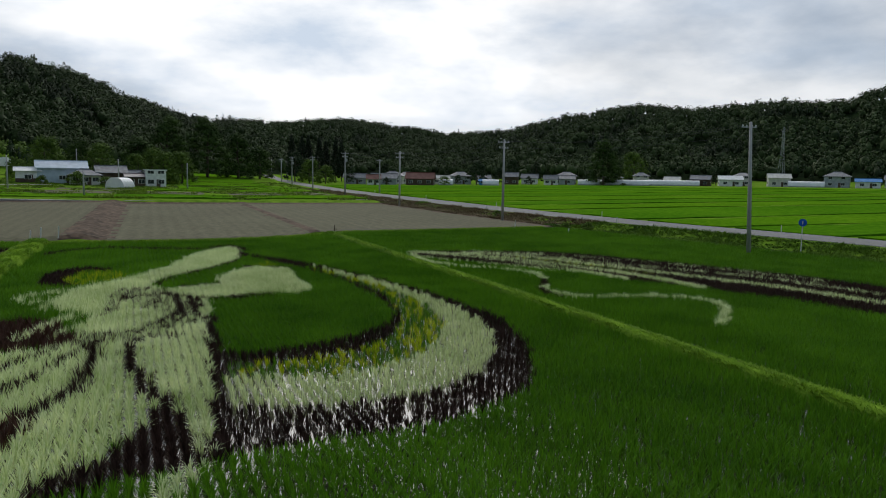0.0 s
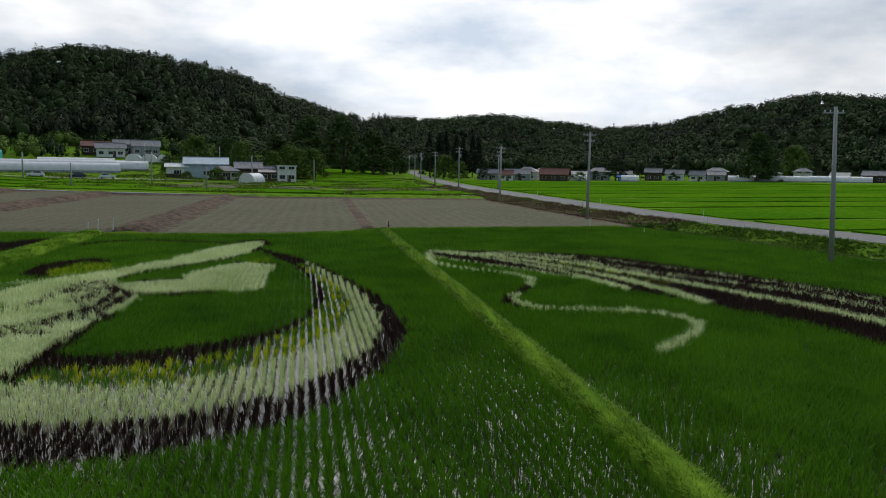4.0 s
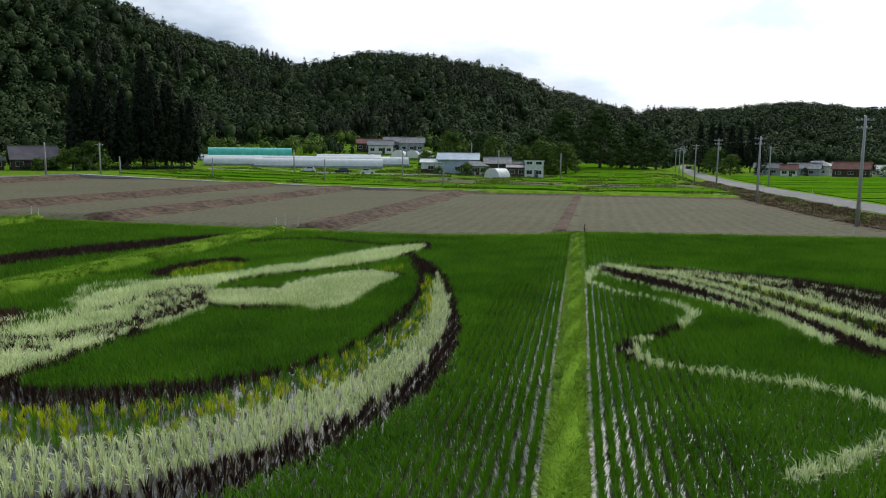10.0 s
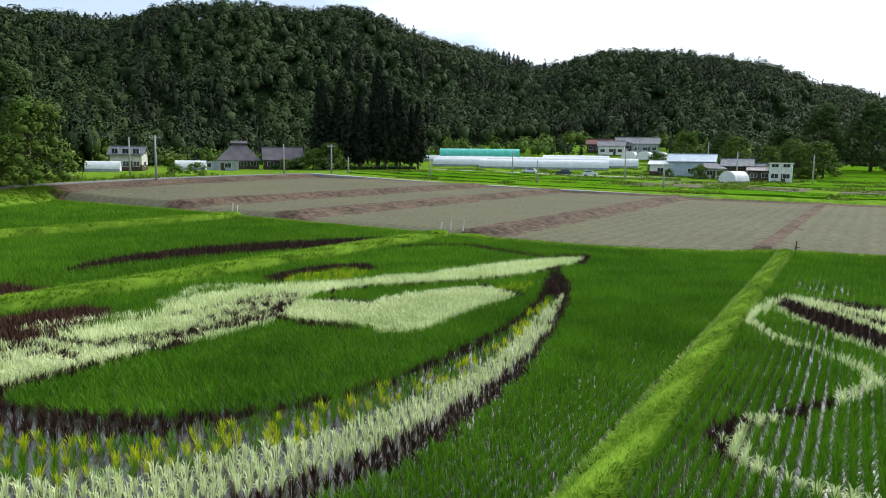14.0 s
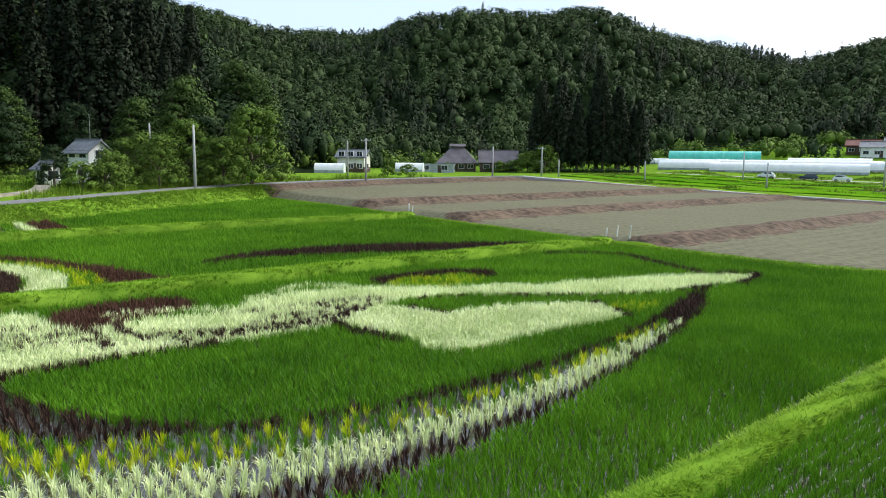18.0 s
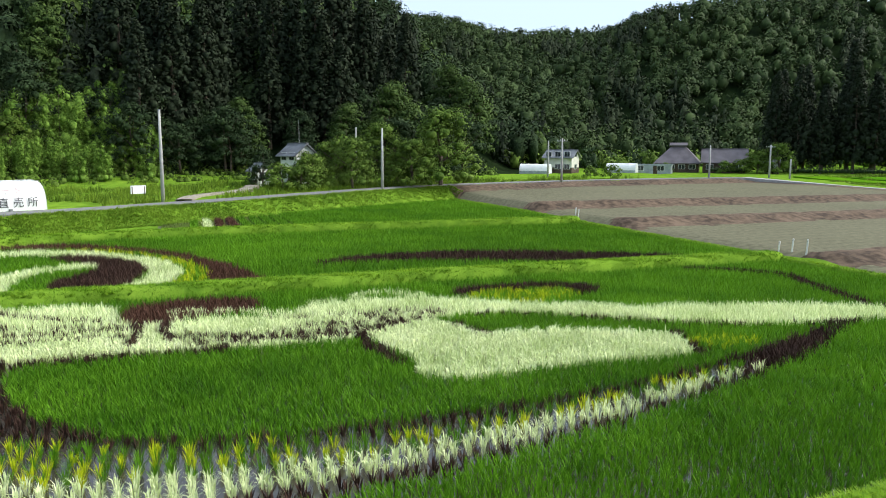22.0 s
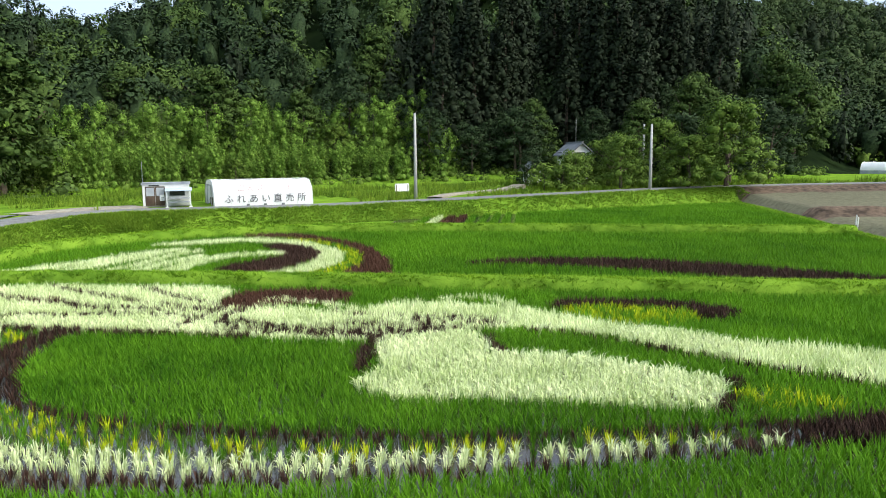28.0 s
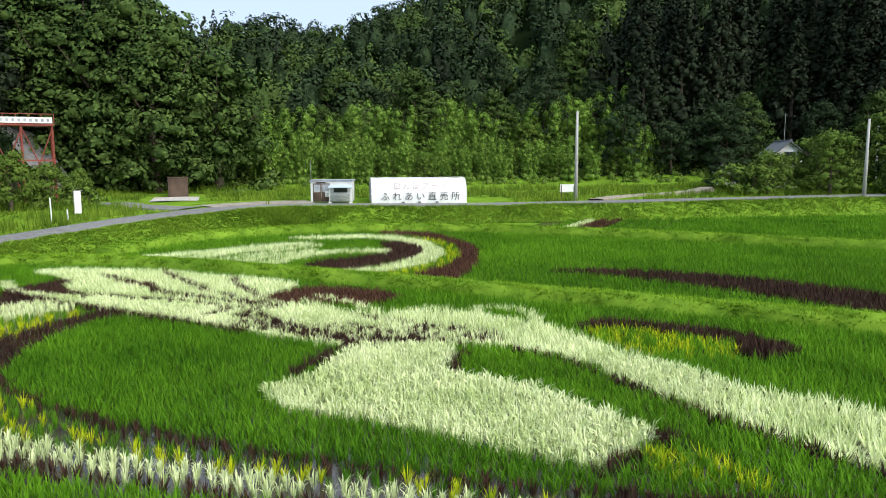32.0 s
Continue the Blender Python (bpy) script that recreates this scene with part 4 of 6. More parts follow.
for (k, far), heap in heaps.items():
    if not heap:
        continue
    base, vv, qq = 0, [], []
    for v, q in heap:
        vv.append(v)
        qq.append(q + base)
        base += len(v)
    cloud("rice_plants", np.concatenate(vv), np.concatenate(qq), TONE[k][0], TONE[k][1], "rice")


# ---- grass on the bunds and banks ----
def on_bund(c, nrm, half, reach, height, per_metre):
    seg = np.linalg.norm(np.diff(c[:, :2], axis=0), axis=1)
    total = seg.sum()
    n = int(total * per_metre)
    s = RNG.random(n) * total
    at = np.interp(s, np.r_[0, np.cumsum(seg)], np.arange(len(c)))
    i = np.minimum(at.astype(int), len(c) - 2)
    f = at - i
    off = RNG.uniform(-reach, reach, n)
    p = c[i] * (1 - f)[:, None] + c[i + 1] * f[:, None]
    q = p[:, :2] + nrm[i] * (off * half)[:, None]
    z = p[:, 2] + np.interp(np.abs(off), [0, 0.5, 0.9, 1.15, 1.5], [height, 0.98 * height, 0.72 * height, 0.0, -0.45]) - 0.03
    return q[:, 0], q[:, 1], z


vv, qq, base = [], [], 0
for (ob, c, nrm), half, height, per, tall in zip(bunds, (0.44, 0.75, 0.6, 0.35), (0.42, 0.50, 0.45, 0.30), (200, 170, 110, 60), (0.10, 0.14, 0.15, 0.14)):
    x, y, z = on_bund(c, nrm, half, 1.1 if half < 0.5 else 1.4, height, per)
    v, q = rice(x, y, z, np.full(len(x), tall) * RNG.uniform(0.5, 1.6, len(x)), 6, 0.036, 0.20, 1.0, True)
    vv.append(v)
    qq.append(q + base)
    base += len(v)
cloud("bund_grass", np.concatenate(vv), np.concatenate(qq), TUFT, "bright green grass growing on the bunds", "grass")

# weeds on the banks below and behind the village road, and along the country road
x, y = RNG.uniform(-100, -16, 45000), RNG.uniform(-30, 125, 45000)
bank = curve(WEST_ROAD[1:14], 40)
pick = RNG.integers(0, len(bank), 26000)
off = RNG.uniform(1.6, 5.2, 26000)
slant = np.gradient(bank[:, :2], axis=0)
slant /= np.linalg.norm(slant, axis=1)[:, None]
x, y = np.r_[x, bank[pick, 0] + slant[pick, 1] * off + RNG.normal(0, 0.2, 26000)], np.r_[y, bank[pick, 1] - slant[pick, 0] * off + RNG.normal(0, 0.2, 26000)]
wd, ws, wa = to_line(x, y, WEST_ROAD)
az, r = azimuth(x, y)
ok = (wd > 1.6) & (wd < np.where(ws > 0, 26, 5.2)) & ~((y > 61) & (ws < 0)) & (to_line(x, y, BRANCH_ROAD)[0] > 2.2) & (y < 122) & (to_line(x, y, [(-66, 25.5), (-78, 32), (-84, 34)])[0] > 1.3)
ok &= ~((to_line(x, y, [(-53, 1.5), (-58, 8.5), (-62, 14)])[0] < 4.5) & (ws > 0))
ok &= ~((to_line(x, y, [(-55, -20), (-44, -9)])[0] < 3.2) & (ws > 0))
ok &= ~((to_line(x, y, [(-44, -5.2), (-49.8, -3.6), (-53.6, -0.4)])[0] < 2.6) & (ws > 0))
x, y, ws = x[ok], y[ok], ws[ok]
mown = (wobble(x, y, 6.0, 3.0) < 0.0) & (ws < 0)
tall = np.where(ws > 0, np.where(wobble(x, y, 4.5, 1.0) > 0.0, 0.85, 0.32), np.where(mown, 0.12, 0.20)) * RNG.uniform(0.4, 1.6, len(x))
for rough_side, mat, label in ((ws < 0, WEED, "rough green weeds and grass on the road banks"), (ws > 0, FIELD_WEED, "tall mixed weeds on the fallow ground behind the road")):
    lean = 0.16 if mat is WEED else 0.30
    v, q = rice(x[rough_side], y[rough_side], ground_z(x[rough_side], y[rough_side]) - 0.02, tall[rough_side], 7, 0.07, lean, 0.95, True, 0.12)
    cloud("bank_weeds", v, q, mat, label, "weeds")
n = 24000
y = RNG.uniform(-5, 200, n)
x = east_x(y) - RNG.uniform(4.2, 10.5, n)
tall = RNG.uniform(0.10, 0.42, n) * (0.6 + 0.6 * (wobble(x, y, 4.0) > 0.1))
dry = (wobble(x, y, 9.0, 2.0) > -0.7) & (y > 66)
v, q = rice(x[~dry], y[~dry], ground_z(x[~dry], y[~dry]), tall[~dry], 7, 0.08, 0.3, 0.95, True)
cloud("verge_weeds", v, q, VERGE_WEED, "green weeds on the verge of the country road", "weeds")
v, q = rice(x[dry], y[dry], ground_z(x[dry], y[dry]), tall[dry], 7, 0.08, 0.35, 0.95, True)
cloud("dry_weeds", v, q, DRY_WEED, "dry brown weeds on the verge beside the ploughed plot", "weeds")

# rough grass and weeds round the farms
x, y = RNG.uniform(-100, 26, 30000), RNG.uniform(131, 240, 30000)
ok = (wobble(x, y, 7.0, 4.0) + 0.6 * wobble(x, y, 2.5, 2.0) > 0.05) & (x < east_x(y) - 6)
x, y = x[ok], y[ok]
tall = RNG.uniform(0.15, 0.6, len(x)) * (0.6 + 0.7 * (wobble(x, y, 5.0, 1.0) > 0.2))
v, q = rice(x, y, ground_z(x, y), tall, 6, 0.22, 0.35, 0.95, True, 0.25)
cloud("rough_grass", v, q, FIELD_WEED, "uneven rough grass and weeds between the farm plots", "grass")

# ---- fields beyond the roads ----
def slab_field(name, x0, x1, y0, y1, tall, label, mat, step=1.5, taper=None):
    """A far rice field: a dense, uneven canopy with a real edge, on the ground."""
    xs, ys = np.arange(x0, x1 + 0.1, step * 2), np.arange(y0, y1 + 0.1, step)
    A, B = np.meshgrid(xs, ys)
    if taper is not None:
        A = A + taper(B)
    H = ground_z(A, B) + tall + 0.05 * RNG.normal(0, 1, A.shape) + 0.04 * np.sin(A * 2.2)
    n, m = len(xs), len(ys)
    top = np.stack([A, B, H], -1).reshape(-1, 3)
    ids = np.arange(n * m).reshape(m, n)
    f = [tuple(q) for q in np.stack([ids[:-1, :-1], ids[:-1, 1:], ids[1:, 1:], ids[1:, :-1]], -1).reshape(-1, 4)]
    rim = list(ids[0]) + list(ids[1:, -1]) + list(ids[-1, -2::-1]) + list(ids[-2:0:-1, 0])
    k = len(top)
    low = top[rim].copy()
    low[:, 2] = ground_z(low[:, 0], low[:, 1]) - 0.1
    f += [(rim[i], k + i, k + (i + 1) % len(rim), rim[(i + 1) % len(rim)]) for i in range(len(rim))]
    return tagged(part(name, (np.concatenate([top, low]), f), mat), label, "rice field", "far rice fields", "structure")


FAR_RICE = material("far_rice_canopy", (0.044, 0.140, 0.005), (0.094, 0.225, 0.009), scale=1.2, rough=0.95, spec=0.0, bump=0.4, bump_scale=3.0, patch=0.25, patch_scale=0.05)
FAR_RICE_PALE = material("pale_far_rice_canopy", (0.060, 0.165, 0.005), (0.118, 0.255, 0.010), scale=1.2, rough=0.95, spec=0.0, bump=0.4, bump_scale=3.0, patch=0.25, patch_scale=0.05)
for k, (ya, yb) in enumerate([(20, 33), (33.9, 46), (47.5, 60), (60.9, 74), (75.2, 98), (99.2, 113), (114.1, 128), (129.5, 150), (151.2, 168), (169, 185), (186.4, 203), (204, 220), (221.6, 262)]):
    reach = 280 - max(0, yb - 150) * 0.9
    slab_field("rice_field", 0, reach - 43, ya, yb, 0.13, "flat green rice field beside the country road", (FAR_RICE, FAR_RICE_PALE)[k % 2], 3.0, lambda b: east_x(b) + 6.5)
for xa, xb, ya, yb, m in ((-96, -58, 136, 142, 1), (-56, -24, 132.5, 146, 1), (-23, -1, 133, 147, 0), (0, 26, 136, 148, 1), (-92, -62, 145, 156, 0), (-61, -42, 149, 158, 1), (-92, -66, 160, 168, 1), (-64, -44, 162, 174, 0), (-92, -68, 171, 177, 0)):
    slab_field("rice_field", xa, xb, ya, yb, 0.22, "small bright green rice plot past the ploughed land", (FAR_RICE, FAR_RICE_PALE)[m], 1.5)
for xa, xb, ya, yb in ((-18, -3, 152, 168), (-1, 12, 153, 168), (14, 23, 154, 168), (-40, -21, 151, 166), (-36, -20, 171, 181)):
    slab_field("soil_plot", xa, xb, ya, yb, 0.06, "bare pale brown garden plot before the houses", SOIL, 2.0)
for xa, xb, ya, yb in ((-16, 22, 172, 184), (-10, 24, 188, 206), (-8, 20, 209, 230), (-8, 20, 233, 262), (-6, 22, 266, 300)):
    slab_field("grass_terrace", xa, xb, ya, yb, 0.16, "sloping light green grass terrace below the woods", FAR_RICE_PALE, 3.0)


# ---- trees ----
def cards(points, normals, size, slim=0.62, jitter=0.7):
    """Pointed leaf clumps at points, roughly facing along normals."""
    n = len(points)
    nrm = normals + RNG.normal(0, jitter, (n, 3))
    nrm /= np.linalg.norm(nrm, axis=1)[:, None] + 1e-9
    ref = RNG.normal(0, 1, (n, 3))
    a = np.cross(nrm, ref)
    a /= np.linalg.norm(a, axis=1)[:, None] + 1e-9
    b = np.cross(nrm, a)
    s = (size * RNG.uniform(0.55, 1.35, n))[:, None]
    bend = nrm * s * 0.22
    v = np.stack([points - a * s, points - b * s * slim + bend, points + a * s, points + b * s * slim + bend], 1)
    return v.reshape(-1, 3), np.arange(n * 4).reshape(-1, 4)


def ball_points(n):
    d = RNG.normal(0, 1, (n, 3))
    return d / np.linalg.norm(d, axis=1)[:, None]


def lumps(centres, radii, flat, n=7):
    """Closed, uneven leafy masses, one to each centre: the body of a crown under its loose leaves."""
    k = len(centres)
    polar = np.radians([150, 94, 54, 14])[None, :, None]
    ring = np.arange(n)[None, None, :] / n * 2 * np.pi + np.arange(4)[None, :, None] * 0.45 + RNG.random((k, 1, 1)) * 6.3
    r = np.asarray(radii)[:, None, None] * RNG.uniform(0.72, 1.18, (k, 4, n))
    v = np.stack([centres[:, 0][:, None, None] + r * np.sin(polar) * np.cos(ring), centres[:, 1][:, None, None] + r * np.sin(polar) * np.sin(ring), centres[:, 2][:, None, None] + r * np.cos(polar) * flat], -1).reshape(-1, 3)
    i0 = (np.arange(k) * 4 * n)[:, None, None] + np.arange(3)[None, :, None] * n
    a0, a1 = i0 + np.arange(n)[None, None, :], i0 + ((np.arange(n) + 1) % n)[None, None, :]
    return v, np.stack([a0, a1, a1 + n, a0 + n], -1).reshape(-1, 4)


def leaf_over(centres, radii, flat, count, size, slim=0.6, jitter=0.45, droop=0.0, solid=0.48):
    """Lumps with loose leaf clumps standing off them."""
    k = len(centres)
    d = ball_points(k * count)
    d[:, 2] = np.where(d[:, 2] < -0.35, -d[:, 2], d[:, 2])
    p = np.repeat(centres, count, 0) + d * np.repeat(radii, count)[:, None] * np.array([1, 1, flat]) * RNG.uniform(0.88, 1.16, (len(d), 1))
    p[:, 2] -= droop * np.repeat(radii, count) * np.hypot(d[:, 0], d[:, 1])
    v, q = cards(p, d + np.array([0, 0, 0.3]), np.full(len(d), size), slim, jitter)
    lv, lq = lumps(centres, np.asarray(radii) * solid, flat)
    nrm = np.concatenate([lv - np.repeat(centres, len(lv) // k, 0), np.repeat(d + np.array([0, 0, 0.25]), 4, 0) + RNG.normal(0, 0.22, (len(v), 3))])
    return np.concatenate([lv, v]), np.concatenate([lq, q + len(lv)]), nrm


def cedar_crown(height, radius, boughs, count, size):
    """A blunt column of hanging, lumpy boughs."""
    t = (np.arange(boughs) + RNG.random(boughs)) / boughs
    ang = np.arange(boughs) * 2.399 + RNG.normal(0, 0.3, boughs)
    rad = radius * np.clip(1.05 * (1 - t ** 1.7), 0.03, 1) * RNG.uniform(0.7, 1.05, boughs) * (0.6 + 0.4 * smoothstep(0.0, 0.2, t))
    c = np.stack([np.cos(ang) * rad * 0.66, np.sin(ang) * rad * 0.66, height * (0.12 + 0.84 * t)], -1)
    return leaf_over(c, radius * 0.36 * (1.15 - 0.8 * t) * RNG.uniform(0.8, 1.2, boughs), 1.25, count, size, 0.6, 0.4, 0.3)


def broad_crown(height, radius, lobes, count, size, low=0.16, flat=0.7):
    """Overlapping leafy masses laid over a dome, with dark gaps between them."""
    k = np.arange(lobes)
    u = (k + 0.5) / lobes
    ang = k * 2.399 + RNG.normal(0, 0.25, lobes)
    top = 1 - u ** 1.2
    rr = radius * np.sqrt(np.clip(1 - top ** 2, 0, 1)) * RNG.uniform(0.5, 0.88, lobes)
    c = np.stack([np.cos(ang) * rr, np.sin(ang) * rr, height * (low + (0.88 - low) * top) + RNG.normal(0, 0.045 * height, lobes)], -1)
    s = radius * RNG.uniform(0.24, 0.44, lobes) * (12 / lobes) ** 0.22
    return leaf_over(c, s, flat, count, size, 0.62, 0.45, 0.12)


def bamboo_crown(height, radius, stems, count, size):
    """Leaning plumes of fine leaves."""
    cs, rs = [], []
    for k in range(stems):
        a = RNG.random() * 2 * np.pi
        b = np.array([np.cos(a), np.sin(a)]) * radius * RNG.uniform(0.1, 0.8)
        lean = RNG.normal(0, 1, 2) * radius * 0.5
        top = height * RNG.uniform(0.6, 0.98)
        for t in (0.1, 0.35, 0.6, 0.82, 0.97):
            cs.append((b[0] + lean[0] * t**2, b[1] + lean[1] * t**2, top * t))
            rs.append(radius * (0.46 - 0.27 * t) * RNG.uniform(0.65, 1.3))
    return leaf_over(np.array(cs), np.array(rs), 1.25, count, size, 0.34, 0.6, 0.35, 0.5)


def tree_model(name, height, radius, crown, crown_mat, trunk_radius, label, limbs=4):
    """One tree with a tapered, forked trunk and a crown; copied by data afterwards."""
    pts = [(0, 0, -0.4), (0.05 * radius, 0.03 * radius, height * 0.3), (-0.04 * radius, 0.05 * radius, height * 0.65), (0, 0, height * 0.92)]
    geo = [tube(pts, [trunk_radius * 1.15, trunk_radius * 0.8, trunk_radius * 0.45, 0.03], 7)]
    for k in range(limbs):
        a = 2 * math.pi * k / max(limbs, 1) + 0.4
        h0 = height * (0.3 + 0.1 * (k % 3))
        geo.append(tube([(0, 0, h0), (math.cos(a) * radius * 0.35, math.sin(a) * radius * 0.35, h0 + height * 0.12), (math.cos(a) * radius * 0.7, math.sin(a) * radius * 0.7, h0 + height * 0.3)], [trunk_radius * 0.5, trunk_radius * 0.3, 0.02], 5))
    v, f = join(*geo)
    trunk = bpy.data.meshes.new("trunk")
    trunk.from_pydata(v, [], f)
    trunk.materials.append(BARK)
    cv, cq, cn = crown
    me = bpy.data.meshes.new("crown")
    me.from_pydata(cv.tolist(), [], cq.tolist())
    me.materials.append(crown_mat)
    soften(me, cn)
    return name, trunk, me, label, height


MODELS = {
    "cedar": [tree_model("cedar_tree", h, r, cedar_crown(h, r, b_, 44, 0.30), CEDAR, 0.32, "tall dark green cedar with drooping boughs", 0) for h, r, b_ in ((27, 4.3, 84), (23, 4.0, 72), (18, 3.5, 56))],
    "broad": [tree_model("broadleaf_tree", h, r, broad_crown(h, r, lob, 84, 0.20, 0.14, 0.7), BROADLEAF, 0.25, "dark green broadleaf tree at the edge of the woods") for h, r, lob in ((12, 5.0, 38), (10, 4.4, 32), (14, 5.6, 44))],
    "great": [tree_model("broadleaf_tree", h, r, broad_crown(h, r, lob, 84, 0.24, 0.06, 0.62), MID_LEAF, 0.4, "great spreading broadleaf tree with layered boughs hanging low") for h, r, lob in ((17, 7.0, 96), (14, 6.0, 76))],
    "light": [tree_model("garden_tree", h, r, broad_crown(h, r, lob, 120, 0.125, 0.08, 0.7), LIGHT_LEAF, 0.22, "fresh green spreading tree by the village road") for h, r, lob in ((8, 4.4, 56), (6, 3.4, 40))],
    "bamboo": [tree_model("bamboo_clump", h, r, bamboo_crown(h, r, 12, 84, 0.21), BAMBOO, 0.08, "feathery light green bamboo clump at the foot of the hill", 0) for h, r in ((12, 3.6), (10, 3.3))],
    "bush": [tree_model("bush", h, r, broad_crown(h, r, lob, 90, 0.10, 0.1), LIGHT_LEAF, 0.06, "low rounded green bush", 3) for h, r, lob in ((2.2, 1.5, 12), (1.5, 1.2, 9))],
}


def set_tree(kind_name, variant, x, y, size=1.0, label=""):
    name, trunk, crown, text, height = MODELS[kind_name][variant % len(MODELS[kind_name])]
    ob = thing(name, (x, y, float(ground_z(x, y)) - 0.05), RNG.uniform(0, 360), label or text, "bush" if name == "bush" else "tree", "woodland trees" if kind_name in ("cedar", "broad", "bamboo", "great") else "")
    ob.scale = (size, size, size * RNG.uniform(0.9, 1.1))
    for n, me in (("trunk", trunk), ("crown", crown)):
        o = new(n, me)
        o.parent = ob
    return ob


def scatter(az0, az1, r_in, r_out, gap):
    """Jittered places in a sector round the fields; r_in and r_out are functions of azimuth."""
    out = []
    n = int((az1 - az0) / 360 * math.pi * 1200**2 / gap**2)
    a = RNG.uniform(az0, az1, n)
    r = np.sqrt(RNG.uniform(0, 1, n)) * 1200
    ok = (r > r_in(a)) & (r < r_out(a))
    a, r = np.radians(a[ok]), r[ok]
    x, y = -np.sin(a) * r, 20 + np.cos(a) * r
    cell = set()
    for p, q in zip(x, y):
        c = (int(p // (gap * 0.72)), int(q // (gap * 0.72)))
        if c not in cell:
            cell.add(c)
            out.append((p, q))
    return np.array(out)


def near_foot(a):
    return np.interp(a, NEAR_AZ, NEAR_FOOT)


# trees that stand one by one along the foot of the near hill
front = scatter(63, 152, lambda a: near_foot(a) + 2, lambda a: near_foot(a) + 34, 6.2)
front = front[np.argsort(azimuth(front[:, 0], front[:, 1])[1] - near_foot(azimuth(front[:, 0], front[:, 1])[0]))][:225]
for k, (x, y) in enumerate(front):
    az, r = azimuth(x, y)
    depth = r - near_foot(az)
    grove = 92 < az < 121
    if az > 131:
        kind_name = "cedar" if depth > 13 and k % 3 == 0 or az > 141 and k % 2 else "great"
        set_tree(kind_name, k, x, y, RNG.uniform(0.9, 1.15) * (1.22 if az < 140 else 1.1))
    elif grove and depth < 14:
        continue
    elif 66 < az < 93 and depth > 9 and k % 5:
        set_tree("cedar", k, x, y, RNG.uniform(0.95, 1.25))
    else:
        set_tree("broad" if k % 4 else "great", k, x, y, RNG.uniform(0.6, 1.0))

for k in range(9):
    az = 83.5 + 1.15 * k
    r = float(near_foot(az)) + 4 + 5 * (k % 3)
    set_tree("broad", k, -math.sin(radians(az)) * r, 20 + math.cos(radians(az)) * r, RNG.uniform(0.7, 0.95))

for k, (x, y, size) in enumerate(((-60, -28, 1.45), (-66, -24, 1.4), (-57, -25, 1.15), (-57.5, -34, 1.35))):
    set_tree("great", k, x, y, size)

# the bamboo belt
for k in range(84):
    az = 89 + 36 * (k + RNG.random()) / 84
    r = float(near_foot(az)) + (2.0, 6.0, 11.0, 16.0)[k % 4] + RNG.uniform(-1.8, 1.8)
    set_tree("light" if k % 9 == 4 else "bamboo", k, -math.sin(radians(az)) * r, 20 + math.cos(radians(az)) * r, (0.42, 0.58, 0.72, 0.78)[k % 4] * RNG.uniform(0.7, 1.3))

# brush along the foot of the woods
under = scatter(62, 155, lambda a: near_foot(a) - 3, lambda a: near_foot(a) + 10, 1.7)
v, q, nrm = leaf_over(np.stack([under[:, 0], under[:, 1], ground_z(under[:, 0], under[:, 1]) + 0.2], -1), RNG.uniform(0.5, 1.2, len(under)), 0.9, 36, 0.16, 0.5, 0.7, 0.1, 0.5)
brush = cloud("undergrowth", v, q, LIGHT_LEAF, "tangled light green brush along the foot of the woods", "undergrowth")
soften(brush.data, nrm)


